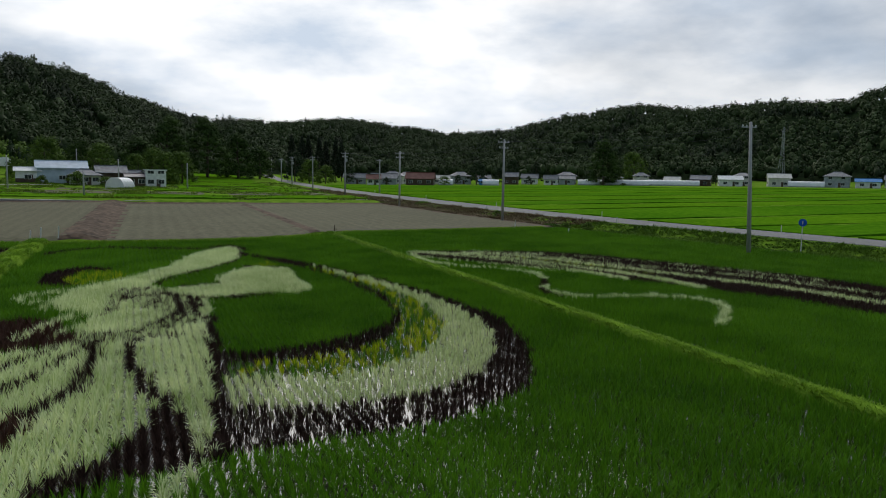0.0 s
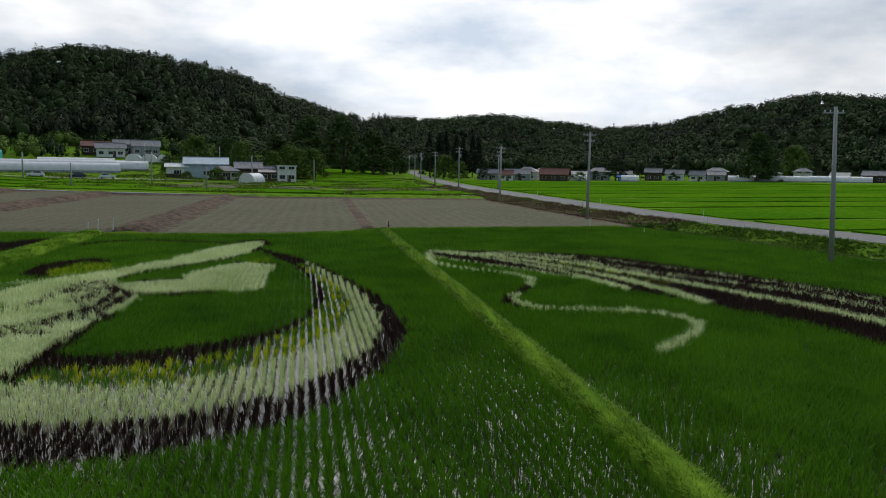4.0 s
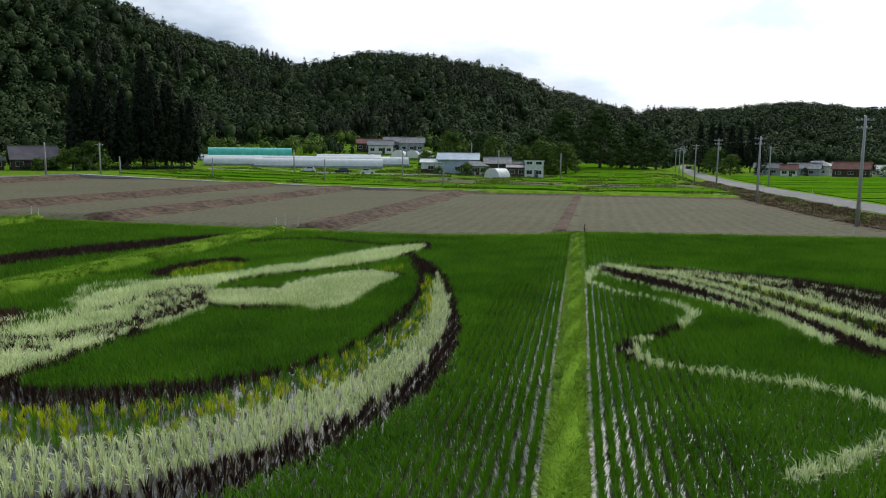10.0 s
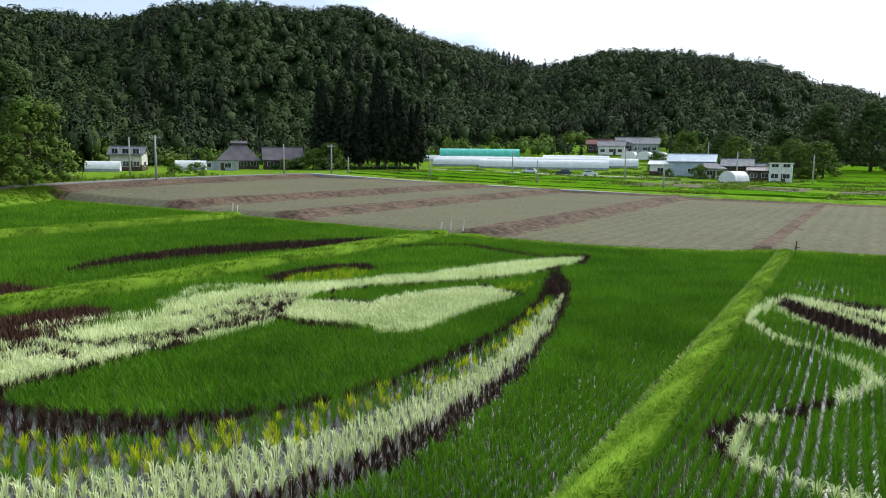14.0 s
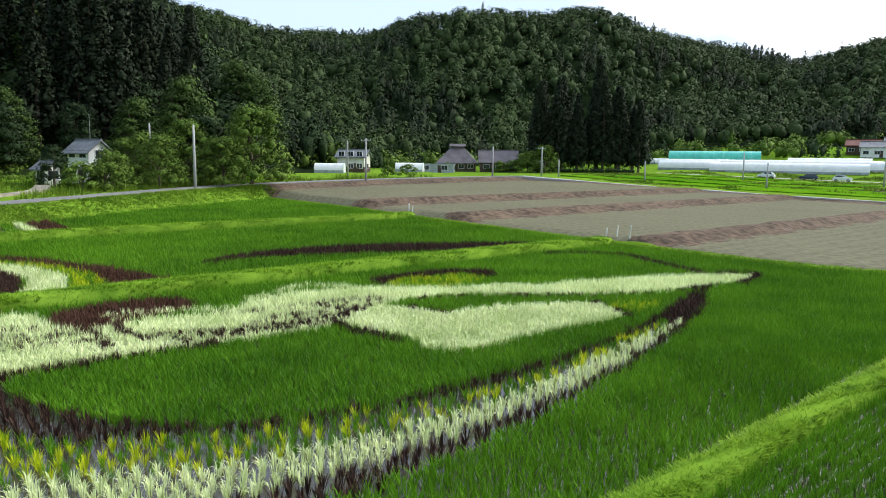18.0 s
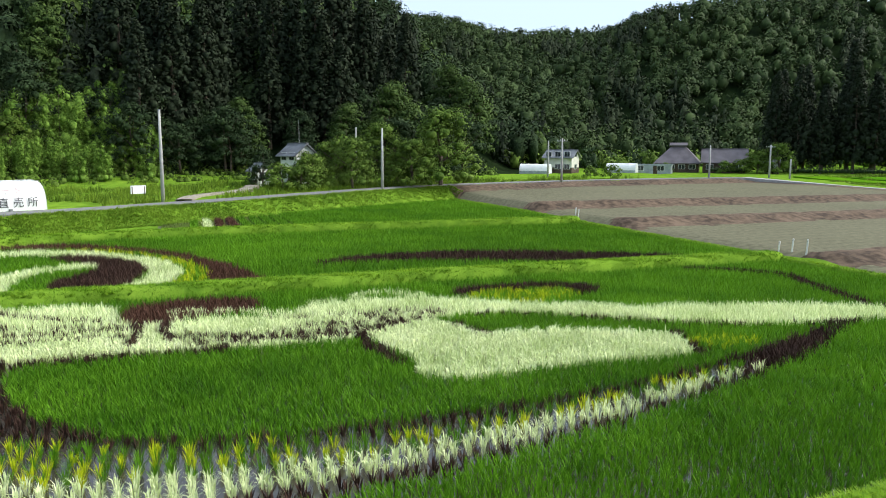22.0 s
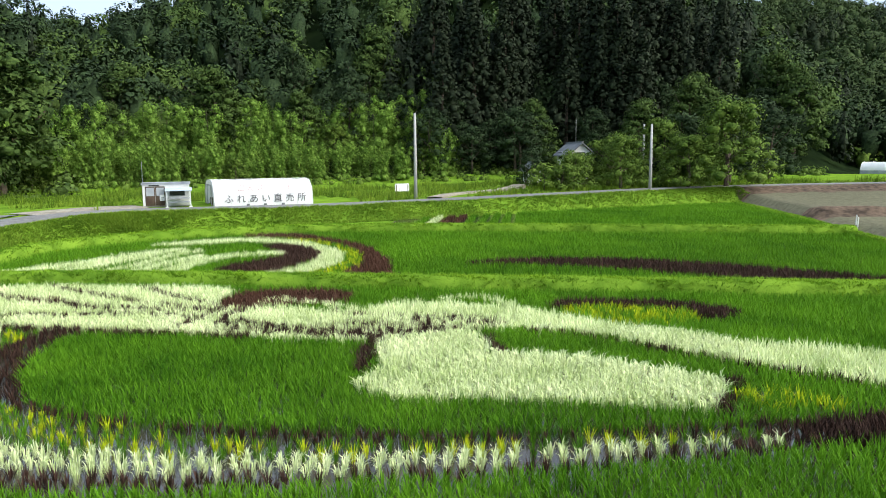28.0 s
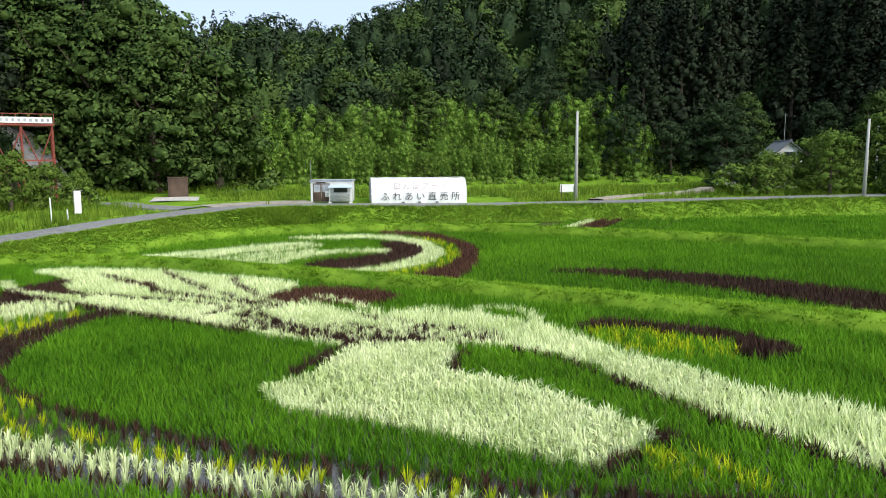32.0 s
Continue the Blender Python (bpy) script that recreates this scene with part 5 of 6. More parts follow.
# the wooded slopes behind
def woods(name, places, mats, heights, radius, lobes, leaves, size, label, conifers):
    """Crowns over the whole slope: a dark inner mass to each, under many loose leaf clumps."""
    for pick, mat, crown in ((conifers, mats[0], "cone"), (~conifers, mats[1], "dome")):
        P = places[pick]
        if not len(P):
            continue
        n = len(P)
        tall = RNG.uniform(*heights, n) * (1.08 if crown == "cone" else 0.97)
        rad = radius * RNG.uniform(0.75, 1.35, n) * (0.86 if crown == "cone" else 1.15)
        base = ground_z(P[:, 0], P[:, 1])
        k = leaves
        if crown == "cone":
            # boughs in loose tiers, drooping outwards
            u = RNG.random((n, k)) ** 1.1
            ang = RNG.random((n, k)) * 2 * np.pi
            tier = 0.82 + 0.18 * np.sin(u * 23 + ang * 2 + RNG.random((n, 1)) * 6)
            reach = rad[:, None] * (1 - u ** 2.2) * tier * RNG.uniform(0.75, 1.08, (n, k))
            d = np.stack([np.cos(ang), np.sin(ang), np.full(ang.shape, 0.35)], -1)
            p = np.stack([P[:, 0][:, None] + np.cos(ang) * reach, P[:, 1][:, None] + np.sin(ang) * reach, base[:, None] + tall[:, None] * (0.14 + 0.86 * u)], -1)
            core, flat = np.stack([P[:, 0], P[:, 1], base + tall * 0.42], -1), tall * 0.34 / (rad * 0.30)
            core_r = rad * 0.30
        else:
            # leaves gathered on a few rounded boughs
            lobe = RNG.integers(0, lobes, (n, k))
            la, lu = RNG.random((n, lobes)) * 2 * np.pi, RNG.random((n, lobes))
            ring = np.sqrt(np.clip(1 - lu ** 2, 0, 1)) * 0.6
            row = np.arange(n)[:, None]
            lx, ly, lz = (np.cos(la) * ring)[row, lobe], (np.sin(la) * ring)[row, lobe], (0.40 + 0.45 * lu)[row, lobe]
            d = ball_points(n * k).reshape(n, k, 3)
            d[..., 2] = np.where(d[..., 2] < -0.3, -d[..., 2], d[..., 2])
            lump = 0.50 * RNG.uniform(0.8, 1.15, (n, k))
            p = np.stack([P[:, 0][:, None] + (lx + d[..., 0] * lump) * rad[:, None], P[:, 1][:, None] + (ly + d[..., 1] * lump) * rad[:, None], base[:, None] + lz * tall[:, None] + d[..., 2] * lump * rad[:, None] * 0.75], -1)
            core, flat = np.stack([P[:, 0], P[:, 1], base + tall * 0.42], -1), tall * 0.34 / (rad * 0.50)
            core_r = rad * 0.50
        p, d = p.reshape(-1, 3), d.reshape(-1, 3)
        v, q = cards(p, d + np.array([0, 0, 0.35]), np.full(len(p), size), 0.66, 0.24)
        lv, lq = lumps(core, core_r, np.asarray(flat)[:, None, None], 6)
        ob = cloud(name, np.concatenate([lv, v]), np.concatenate([lq, q + len(lv)]), mat, label[0] if crown == "cone" else label[1], "woods")
        # outwards from the bough, and a little from the whole crown
        middle = np.repeat(np.stack([P[:, 0], P[:, 1], base + tall * 0.35], -1), k, 0)
        nd = d + 0.6 * (p - middle) / np.repeat(rad, k)[:, None] + np.array([0, 0, 0.25])
        soften(ob.data, np.concatenate([lv - np.repeat(core, len(lv) // n, 0), np.repeat(nd, 4, 0) + RNG.normal(0, 0.15, (len(v), 3))]))


mid = scatter(58, 160, lambda a: near_foot(a) + 18, lambda a: np.interp(a, NEAR_AZ, NEAR_CREST) + 12, 4.9)
mz, mr = azimuth(mid[:, 0], mid[:, 1])
tone_of = wobble(mid[:, 0], mid[:, 1], 8.0, 2.0) + 0.5 * wobble(mid[:, 0], mid[:, 1], 3.0, 1.0)
needles = (wobble(mid[:, 0], mid[:, 1], 17.0) > 0.3) & ((mz < 95) | (mz > 128)) | (wobble(mid[:, 0], mid[:, 1], 13.0) > 0.62)
paler = (tone_of > 0.25) & ~needles
woods("near_woods", mid[~paler], (CEDAR, BROADLEAF), (10, 15), 3.2, 7, 190, 0.40, ("dark cedar woods on the near hillside", "broadleaf woods on the near hillside"), needles[~paler])
woods("near_woods", mid[paler], (CEDAR, MID_LEAF), (9, 14), 3.4, 7, 190, 0.38, ("", "mid-green broadleaf trees among the near woods"), needles[paler])
far1 = scatter(-2, 82, lambda a: np.interp(a, HILL_AZ, HILL_FOOT) + 3, lambda a: np.interp(a, HILL_AZ, HILL_CREST) + 14, 5.5)
woods("hillside_woods", far1, (CONIFER_FAR, BROAD_FAR), (8, 12), 3.9, 6, 110, 0.50, ("dark cedar woods on the far hillside", "mixed broadleaf woods on the far hillside"), wobble(far1[:, 0], far1[:, 1], 30.0) + 0.5 * wobble(far1[:, 0], far1[:, 1], 6.0) > 0.42)
far2 = scatter(-72, -2, lambda a: np.interp(a, HILL_AZ, HILL_FOOT) + 3, lambda a: np.interp(a, HILL_AZ, HILL_CREST) + 20, 10.0)
woods("distant_woods", far2, (CONIFER_FAR, BROAD_FAR), (9, 14), 5.6, 6, 56, 0.82, ("distant cedar woods on the valley side", "distant broadleaf woods on the valley side"), wobble(far2[:, 0], far2[:, 1], 45.0) > 0.62)
scrub = scatter(2, 62, lambda a: np.interp(a, HILL_AZ, HILL_FOOT) - np.interp(a, [2, 14, 26, 40, 62], [70, 48, 40, 45, 40]), lambda a: np.interp(a, HILL_AZ, HILL_FOOT) + 6, 4.4)
clear = np.ones(len(scrub), bool)
for hx_, hy_, gap in ((-78, 262, 11), (-84, 268, 10), (-76, 272, 9), (-70, 271, 11), (-66, 253, 13), (-117, 238, 17), (-80, 225, 22), (4, 280, 24), (6, 246, 14), (-136, 141, 14), (-124, 148, 14), (-127, 106, 15), (-127, 124, 15)):
    clear &= np.hypot(scrub[:, 0] - hx_, scrub[:, 1] - hy_) > gap
scrub = scrub[clear & (wobble(scrub[:, 0], scrub[:, 1], 14.0, 5.0) > -0.35)]
woods("slope_scrub", scrub, (BROADLEAF, LIGHT_LEAF), (3, 7), 2.4, 5, 60, 0.42, ("dark scrub trees on the slope behind the farms", "light green scrub trees on the slope behind the farms"), wobble(scrub[:, 0], scrub[:, 1], 9.0) > 0.25)

# ---- things along the roads ----
def gz(x, y):
    return float(ground_z(x, y))


def utility_pole(x, y, height, turn, arms=2, label="tall grey concrete utility pole with crossarms", transformer=False, lean=0.0):
    z = gz(x, y)
    ob = thing("utility_pole", (x, y, z), turn, label, "utility pole", "utility poles")
    ob.matrix_world = pose(x, y, z, -lean, -lean, turn)
    part("post", tube([(0, 0, -0.5), (0, 0, height * 0.5), (0, 0, height)], [0.19, 0.155, 0.115], 12), POLE, ob, smooth=True)
    for k in range(arms):
        zz = height - 0.45 - 0.75 * k
        arm = part("crossarm", box(0, 0.14, zz, 1.7 - 0.3 * k, 0.09, 0.09), STEEL, ob)
        for s in (-0.75, -0.3, 0.3, 0.75):
            part("insulator", tube([(s * (1 - 0.18 * k), 0.14, zz + 0.09), (s * (1 - 0.18 * k), 0.14, zz + 0.17), (s * (1 - 0.18 * k), 0.14, zz + 0.25)], [0.035, 0.06, 0.03], 6), WHITE_PAINT, arm)
    if not arms:
        part("cap", tube([(0, 0, height), (0, 0, height + 0.05)], [0.12, 0.09], 10), STEEL, ob)
    for k in range(5):
        part("step_bolt", box((0.17 if k % 2 else -0.17), 0, height * 0.35 + k * 0.45, 0.2, 0.025, 0.025), STEEL, ob)
    if transformer:
        part("transformer", tube([(0.34, 0, height - 2.4), (0.34, 0, height - 2.3), (0.34, 0, height - 1.7), (0.34, 0, height - 1.6)], [0.16, 0.2, 0.2, 0.15], 10), STEEL, ob)
    part("band", tube([(0, 0, height * 0.62), (0, 0, height * 0.62 + 0.08)], [0.16, 0.16], 10), STEEL, ob)
    return ob


ROAD_POLES = [(29.3, 40.5, 11.1), (26.1, 79.6, 10.6), (24.6, 117.5, 9.8), (25.0, 158, 10), (25.5, 196, 9.5), (27, 236, 9.5), (30, 275, 9.5), (33, 318, 9.5)]
for k, (x, y, h) in enumerate(ROAD_POLES):
    utility_pole(x, y, h, 4, 1 if k == 0 else 2, transformer=k in (3, 5), lean=1.7 if k == 0 else 0.0)
utility_pole(31.5, -2, 10.5, 4, 2)
utility_pole(38.6, 175, 9.0, 4, 1)
utility_pole(42.0, 330, 9.0, 4, 1)
for x, y, h, a in ((-65.4, 23.6, 8.8, 0), (-78.5, 49.4, 7.6, 0), (-91.6, 82.8, 6.9, 1), (-105.5, 88, 6.5, 0), (-98.4, 118, 6.0, 0), (-96.5, 130.5, 6.2, 1), (-93.5, 132.5, 3.6, 0), (-103.5, 52.2, 8.4, 0)):
    utility_pole(x, y, h, 60, a, "pale slender utility pole by the village road")
for x, y, h in ((-76, 138, 4.0), (-52, 139, 4.5), (-28, 140, 4.5), (-70, 165, 6), (-45, 172, 7), (-24, 190, 7), (-8, 190, 6.5), (-35, 212, 9), (-60, 232, 8)):
    utility_pole(x, y, h, 90, 0, "thin grey pole among the small plots")


def wire(points, sag, label):
    """A slack cable from pole to pole."""
    run = []
    for a, b in zip(points[:-1], points[1:]):
        a, b = Vector(a), Vector(b)
        run += [a.lerp(b, t) - Vector((0, 0, sag * 4 * t * (1 - t))) for t in np.linspace(0, 1, 9)[:-1]]
    run.append(Vector(points[-1]))
    return tagged(part("cable", tube(run, [0.012] * len(run), 4), DARK_STEEL), label, "cable", "cables")


for off, drop in ((-0.75, 0.2), (0.75, 0.2), (0.3, 0.95)):
    wire([(x + off, y + 0.14, gz(x, y) + h - drop) for x, y, h in ROAD_POLES], 0.7, "thin black overhead cable along the country road")


def guide_post(x, y, label="short white road guide post", height=0.8, lean=0.0):
    ob = thing("guide_post", (x, y, gz(x, y)), 0, label, "post", "guide posts")
    part("post", tube([(0, 0, -0.3), (lean, 0, height * 0.97), (lean, 0, height)], [0.05, 0.05, 0.03], 8), WHITE_PAINT, ob)
    part("reflector", box(lean, -0.05, height * 0.8, 0.06, 0.02, 0.08), STEEL, ob)
    return ob


for y in (28, 52, 79, 108, 140, 176):
    guide_post(float(east_x(y)) + 4.0, y)
for y in (36, 66, 96):
    guide_post(float(east_x(y)) - 4.1, y)
for x, y, h in ((-24.0, 61.2, 0.9), (-25.3, 61.4, 0.8), (-26.0, 61.0, 0.7), (-49.4, 60.3, 0.9), (-50.4, 60.6, 0.8), (22.5, 69.3, 0.8), (25.5, 62.5, 0.7)):
    guide_post(x, y, "thin white marker post at the corner of a field", h, 0.08)
stake = thing("stake", (0.3, 66.3, gz(0.3, 66.3)), 0, "dark wooden stake at the end of the footpath", "post")
part("post", tube([(0, 0, -0.3), (0.05, 0, 0.9)], [0.05, 0.04], 6), BROWN_WOOD, stake)
part("crosspiece", box(0.1, 0, 0.45, 0.35, 0.05, 0.06), BROWN_WOOD, stake)

sign = thing("road_sign", (36.0, 41.2, gz(36.0, 41.2)), -48, "round blue road sign on a white post", "road sign")
part("post", tube([(0, 0, -0.4), (0, 0, 2.9)], [0.04, 0.04], 8), WHITE_PAINT, sign)
disc = part("sign_plate", tube([(0, -0.06, 2.6), (0, -0.04, 2.6)], [0.34, 0.34], 20), SIGN_BLUE, sign)
part("arrow", box(0, -0.068, 2.45, 0.06, 0.008, 0.3), WHITE_PAINT, disc)

# ---- the sales tunnel and the hut beside it ----
def arch(half, height, n=14, square=0.85):
    """Rings of a round-topped tunnel along x."""
    prof = []
    for k in range(n + 1):
        a = math.pi * k / n
        c, s = math.cos(a), math.sin(a)
        prof.append((half * math.copysign(abs(c) ** square, c), height * s ** 0.85 if s > 1e-9 else 0.0))
    return prof


def tunnel(name, place, turn, length, half, height, film, label, category, group="", ends=True, hoops=8, letters=False):
    ob = thing(name, place, turn, label, category, group)
    prof = arch(half, height, 14, 0.85 if ends else 0.55)
    m = 2 * hoops + 1
    v, f = [], []
    for k in range(m):
        x = -length / 2 + length * k / (m - 1)
        slack = 0.985 if k % 2 else 1.0
        for y, z in prof:
            v.append((x, y * slack, z * slack - 0.02))
    n = len(prof)
    f = [(k * n + j, k * n + j + 1, (k + 1) * n + j + 1, (k + 1) * n + j) for k in range(m - 1) for j in range(n - 1)]
    part("cover", (v, f), film, ob, smooth=True)
    for k in range(0, m, 2):
        x = -length / 2 + length * k / (m - 1)
        part("hoop", tube([(x, y * 1.012, z * 1.012) for y, z in prof], [0.014] * n, 5), WHITE_PAINT, ob)
    if ends:
        for s in (-1, 1):
            part("side_skirt", box(0, s * (half + 0.03), -0.1, length, 0.05, 0.62), GREY_WALL, ob)
        for s in (-1, 1):
            x = s * length / 2
            w = [(x - s * 0.04, y, z) for y, z in prof]
            part("end_wall", (w, [tuple(range(len(w)))]), film, ob)
    return ob


mx, my = (-59.2 - 53.9) / 2, (14.5 + 6.8) / 2
ang = math.degrees(math.atan2(14.5 - 6.8, -59.2 + 53.9))
nx_, ny_ = -math.sin(radians(ang)), math.cos(radians(ang))
away = (-1 if nx_ > 0 else 1)
tx, ty = mx + nx_ * away * 2.4, my + ny_ * away * 2.4
stall = tunnel("sales_tunnel", (tx, ty, gz(tx, ty) - 0.02), ang, 9.3, 2.4, 2.45, WHITE_FILM, "white vinyl tunnel with hand-cut dark lettering, open at one end", "tunnel greenhouse", ends=False, hoops=6)
side = -1


def lettering(text, x, z, size, mat, parent, y, yaw):
    font = bpy.data.curves.new("lettering", "FONT")
    font.body, font.size, font.extrude, font.align_x = text, size, 0.006, "CENTER"
    tmp = bpy.data.objects.new("lettering", font)
    scene.collection.objects.link(tmp)
    me = bpy.data.meshes.new_from_object(tmp.evaluated_get(bpy.context.evaluated_depsgraph_get()))
    bpy.data.objects.remove(tmp)
    me.materials.append(mat)
    o = new("lettering", me)
    o.parent = parent
    o.matrix_basis = pose(x, y, z, 90, 0, yaw)
    return o


for text, size, z, mat in (("田んぼアート", 0.70, 1.45, INK_PALE), ("ふれあい直売所", 0.88, 0.40, INK)):
    for k, sign_ in enumerate(text):
        lettering(sign_, 0.1 + (k - (len(text) - 1) / 2) * size * 1.3, z, size, mat, stall, side * (2.44 if z < 1 else 2.36), 0)
back_wall = [(4.62, y, z - 0.02) for y, z in arch(2.4, 2.45, 14, 0.55)]
part("end_wall", (back_wall, [tuple(range(len(back_wall)))]), WHITE_FILM, stall)
for k in range(3):
    part("counter", box(-3.6 + 2.4 * k, 0.0, 0, 1.8, 1.2, 0.8), BROWN_WOOD, stall)
part("door_frame", join(box(-4.66, -1.0, 0, 0.08, 0.08, 1.95), box(-4.66, 1.0, 0, 0.08, 0.08, 1.95), box(-4.66, 0, 1.95, 0.08, 2.08, 0.08)), STEEL, stall)
for s_ in (-2.12, 2.12):
    part("end_panel", box(-4.64, s_, 0, 0.04, 0.5, 1.1), WHITE_FILM, stall)
part("end_hoop", tube([(-4.66, y * 1.01, z * 1.01) for y, z in arch(2.4, 2.45, 14, 0.55)], [0.035] * 15, 6), STEEL, stall)
part("floor_sheet", box(0, 0, 0, 9.1, 4.6, 0.05), CONCRETE, stall)
part("ridge_strap", tube([(-4.65, 0, 2.46), (4.65, 0, 2.46)], [0.03, 0.03], 5), WHITE_PAINT, stall)
for k, xx in enumerate((-1.6, 0.0, 1.7)):
    part("sandbag", box(xx, side * 2.55, 0, 0.25, 0.2, 0.22, 0.06), TILE_GREY, stall)


def hut(x, y, turn):
    ob = thing("site_hut", (x, y, gz(x, y)), turn, "small white prefab hut with brown sliding doors", "hut")
    part("wall", box(0, 0, 0.08, 4.0, 2.3, 2.0, 0.03), WHITE_PAINT, ob)
    part("roof", join(box(0, 0, 2.08, 4.2, 2.5, 0.10), box(0, -1.22, 2.0, 4.2, 0.06, 0.2)), GREY_WALL, ob)
    part("base", box(0, 0, 0, 3.9, 2.2, 0.08), CONCRETE, ob)
    for k in (0, 1):
        d = part("door", box(-1.35 + 0.85 * k, -1.17, 0.1, 0.82, 0.05, 1.75), BROWN_WOOD, ob)
        part("pane", box(-1.35 + 0.85 * k, -1.20, 1.0, 0.66, 0.02, 0.75), GREY_WALL, d)
    note = part("notice", box(-0.35, -1.215, 0.55, 0.4, 0.015, 0.55), WHITE_PAINT, ob)
    part("print_bar", box(-0.35, -1.226, 0.8, 0.26, 0.006, 0.05), INK, note)
    part("print_bar", box(-0.35, -1.226, 0.68, 0.26, 0.006, 0.05), INK, note)
    w = part("window", box(0.95, -1.165, 0.95, 1.4, 0.04, 0.7), STEEL, ob)
    part("pane", box(0.95, -1.19, 1.0, 1.28, 0.02, 0.6), GLASS_DARK, w)
    part("mast", tube([(-1.95, -1.0, 0), (-1.95, -1.0, 4.1)], [0.03, 0.025], 6), STEEL, ob)
    part("name_board", box(-1.0, -1.17, 1.88, 0.9, 0.03, 0.12), DARK_STEEL, ob)
    return ob


def stand(x, y, turn):
    ob = thing("vegetable_stand", (x, y, gz(x, y)), turn, "roadside stand with a pale blue sheet roof and white legs", "stand")
    part("roof", ([(-1.15, -0.75, 1.5), (1.15, -0.75, 1.5), (1.15, 0.6, 1.72), (-1.15, 0.6, 1.72), (-1.15, -0.75, 1.55), (1.15, -0.75, 1.55), (1.15, 0.6, 1.77), (-1.15, 0.6, 1.77)], [(3, 2, 1, 0), (4, 5, 6, 7), (0, 1, 5, 4), (1, 2, 6, 5), (2, 3, 7, 6), (3, 0, 4, 7)]), BLUE_WALL, ob)
    for sx in (-1, 1):
        for sy in (-0.6, 0.5):
            part("leg", box(sx * 1.0, sy, 0, 0.07, 0.07, 1.55), WHITE_PAINT, ob)
        part("foot", box(sx * 1.0, -0.6, 0, 0.3, 0.35, 0.1), WHITE_PAINT, ob)
    for zz in (0.45, 0.8):
        part("shelf", box(0, 0, zz, 1.9, 0.7, 0.05), GREY_WALL, ob)
    return ob


hut(-54.4, 2.0, 116)
stand(-53.2, 3.8, 116)

board = thing("notice_board", (-70.6, 21.2, gz(-70.6, 21.2)), -55, "white notice board with a green band on two posts", "sign board")
plate = part("panel", box(0, 0, 0.55, 1.7, 0.05, 0.85), WHITE_PAINT, board)
part("colour_band", box(0, -0.03, 0.6, 1.6, 0.01, 0.25), TEAL_FILM, plate)
part("colour_band", box(0.25, -0.03, 1.05, 0.9, 0.01, 0.25), ROOF_BLUE, plate)
for s in (-0.7, 0.7):
    part("post", box(s, 0.04, -0.3, 0.07, 0.07, 1.6), BROWN_WOOD, board)

SHED_BOARD = material("weathered_brown_boards", (0.115, 0.085, 0.070), (0.205, 0.160, 0.135), scale=2.5, rough=0.8, by="object", bump=0.3)
shed = thing("storage_shed", (-52.9, -17.5, gz(-52.9, -17.5)), -40, "plain brown boarded storage shed on pale gravel", "shed")
part("wall", box(0, 0, 0, 2.0, 1.7, 2.12, 0.03), BROWN_WOOD, shed)
for k in range(11):
    part("board", box(0, -0.865, 0.03 + 0.19 * k, 2.02, 0.03, 0.175), SHED_BOARD, shed)
    part("board", box(1.015, 0, 0.03 + 0.19 * k, 0.03, 1.68, 0.175), SHED_BOARD, shed)
part("roof", box(0, 0, 2.12, 2.15, 1.85, 0.07), BROWN_WOOD, shed)
part("notice", box(-0.35, -0.89, 1.15, 0.5, 0.02, 0.28), WHITE_PAINT, shed)

handrail = thing("handrail", (-44.6, -20.5, gz(-44.6, -20.5)), 62, "pale pipe handrail on the verge of the lane", "handrail")
for k in range(3):
    part("post", tube([(-2 + 2 * k, 0, -0.3), (-2 + 2 * k, 0, 0.85)], [0.03, 0.03], 6), STEEL, handrail)
part("rail", tube([(-2.3, 0, 0.85), (0, 0, 0.88), (2.3, 0, 0.82)], [0.03, 0.03, 0.03], 6), STEEL, handrail)

flag = thing("banner", (-32.6, -6.6, gz(-32.6, -6.6)), -35, "tall narrow white roadside banner on a pole", "banner")
part("pole", tube([(0.33, 0, -0.3), (0.33, 0, 2.3)], [0.018, 0.015], 6), STEEL, flag)
part("crossbar", tube([(-0.3, 0, 2.22), (0.33, 0, 2.22)], [0.012, 0.012], 5), STEEL, flag)
cl = part("cloth", box(0.05, 0.0, 0.45, 0.48, 0.015, 1.75), WHITE_PAINT, flag)
for k in range(5):
    part("print_bar", box(0.05, -0.012, 0.75 + 0.28 * k, 0.24, 0.006, 0.16), GREY_WALL, cl)
for x, y, h in ((-30.0, -6.2, 1.9), (-31.2, -6.0, 0.9)):
    guide_post(x, y, "thin pale stake on the verge", h, 0.05)

# the look-out deck under the cedars
deck = thing("lookout_deck", (-39.5, -23.5, gz(-39.5, -23.5)), -33, "red steel look-out deck with a white banner on its rail", "viewing platform")
dz = 7.4
part("floor", box(0.9, 0, dz, 7.4, 3.4, 0.22), RED_STEEL, deck)
for sx in (-2.6, 0.0, 2.4, 4.4):
    for sy in (-1.5, 1.5):
        part("column", tube([(sx, sy, -0.5), (sx, sy, dz)], [0.11, 0.11], 8), RED_STEEL, deck)
for sx in (-2.6, 0.0):
    part("brace", tube([(sx, 1.5, 0.5), (sx + 2.5, 1.5, dz - 0.3)], [0.06, 0.06], 6), RED_STEEL, deck)
    part("brace", tube([(sx + 2.5, 1.5, 0.5), (sx, 1.5, dz - 0.3)], [0.06, 0.06], 6), RED_STEEL, deck)
part("beam", box(0.9, 1.5, dz * 0.55, 7.2, 0.14, 0.16), RED_STEEL, deck)
for zz in (0.55, 1.1):
    part("rail", tube([(-2.8, 1.65, dz + zz), (4.6, 1.65, dz + zz)], [0.04, 0.04], 6), RED_STEEL, deck)
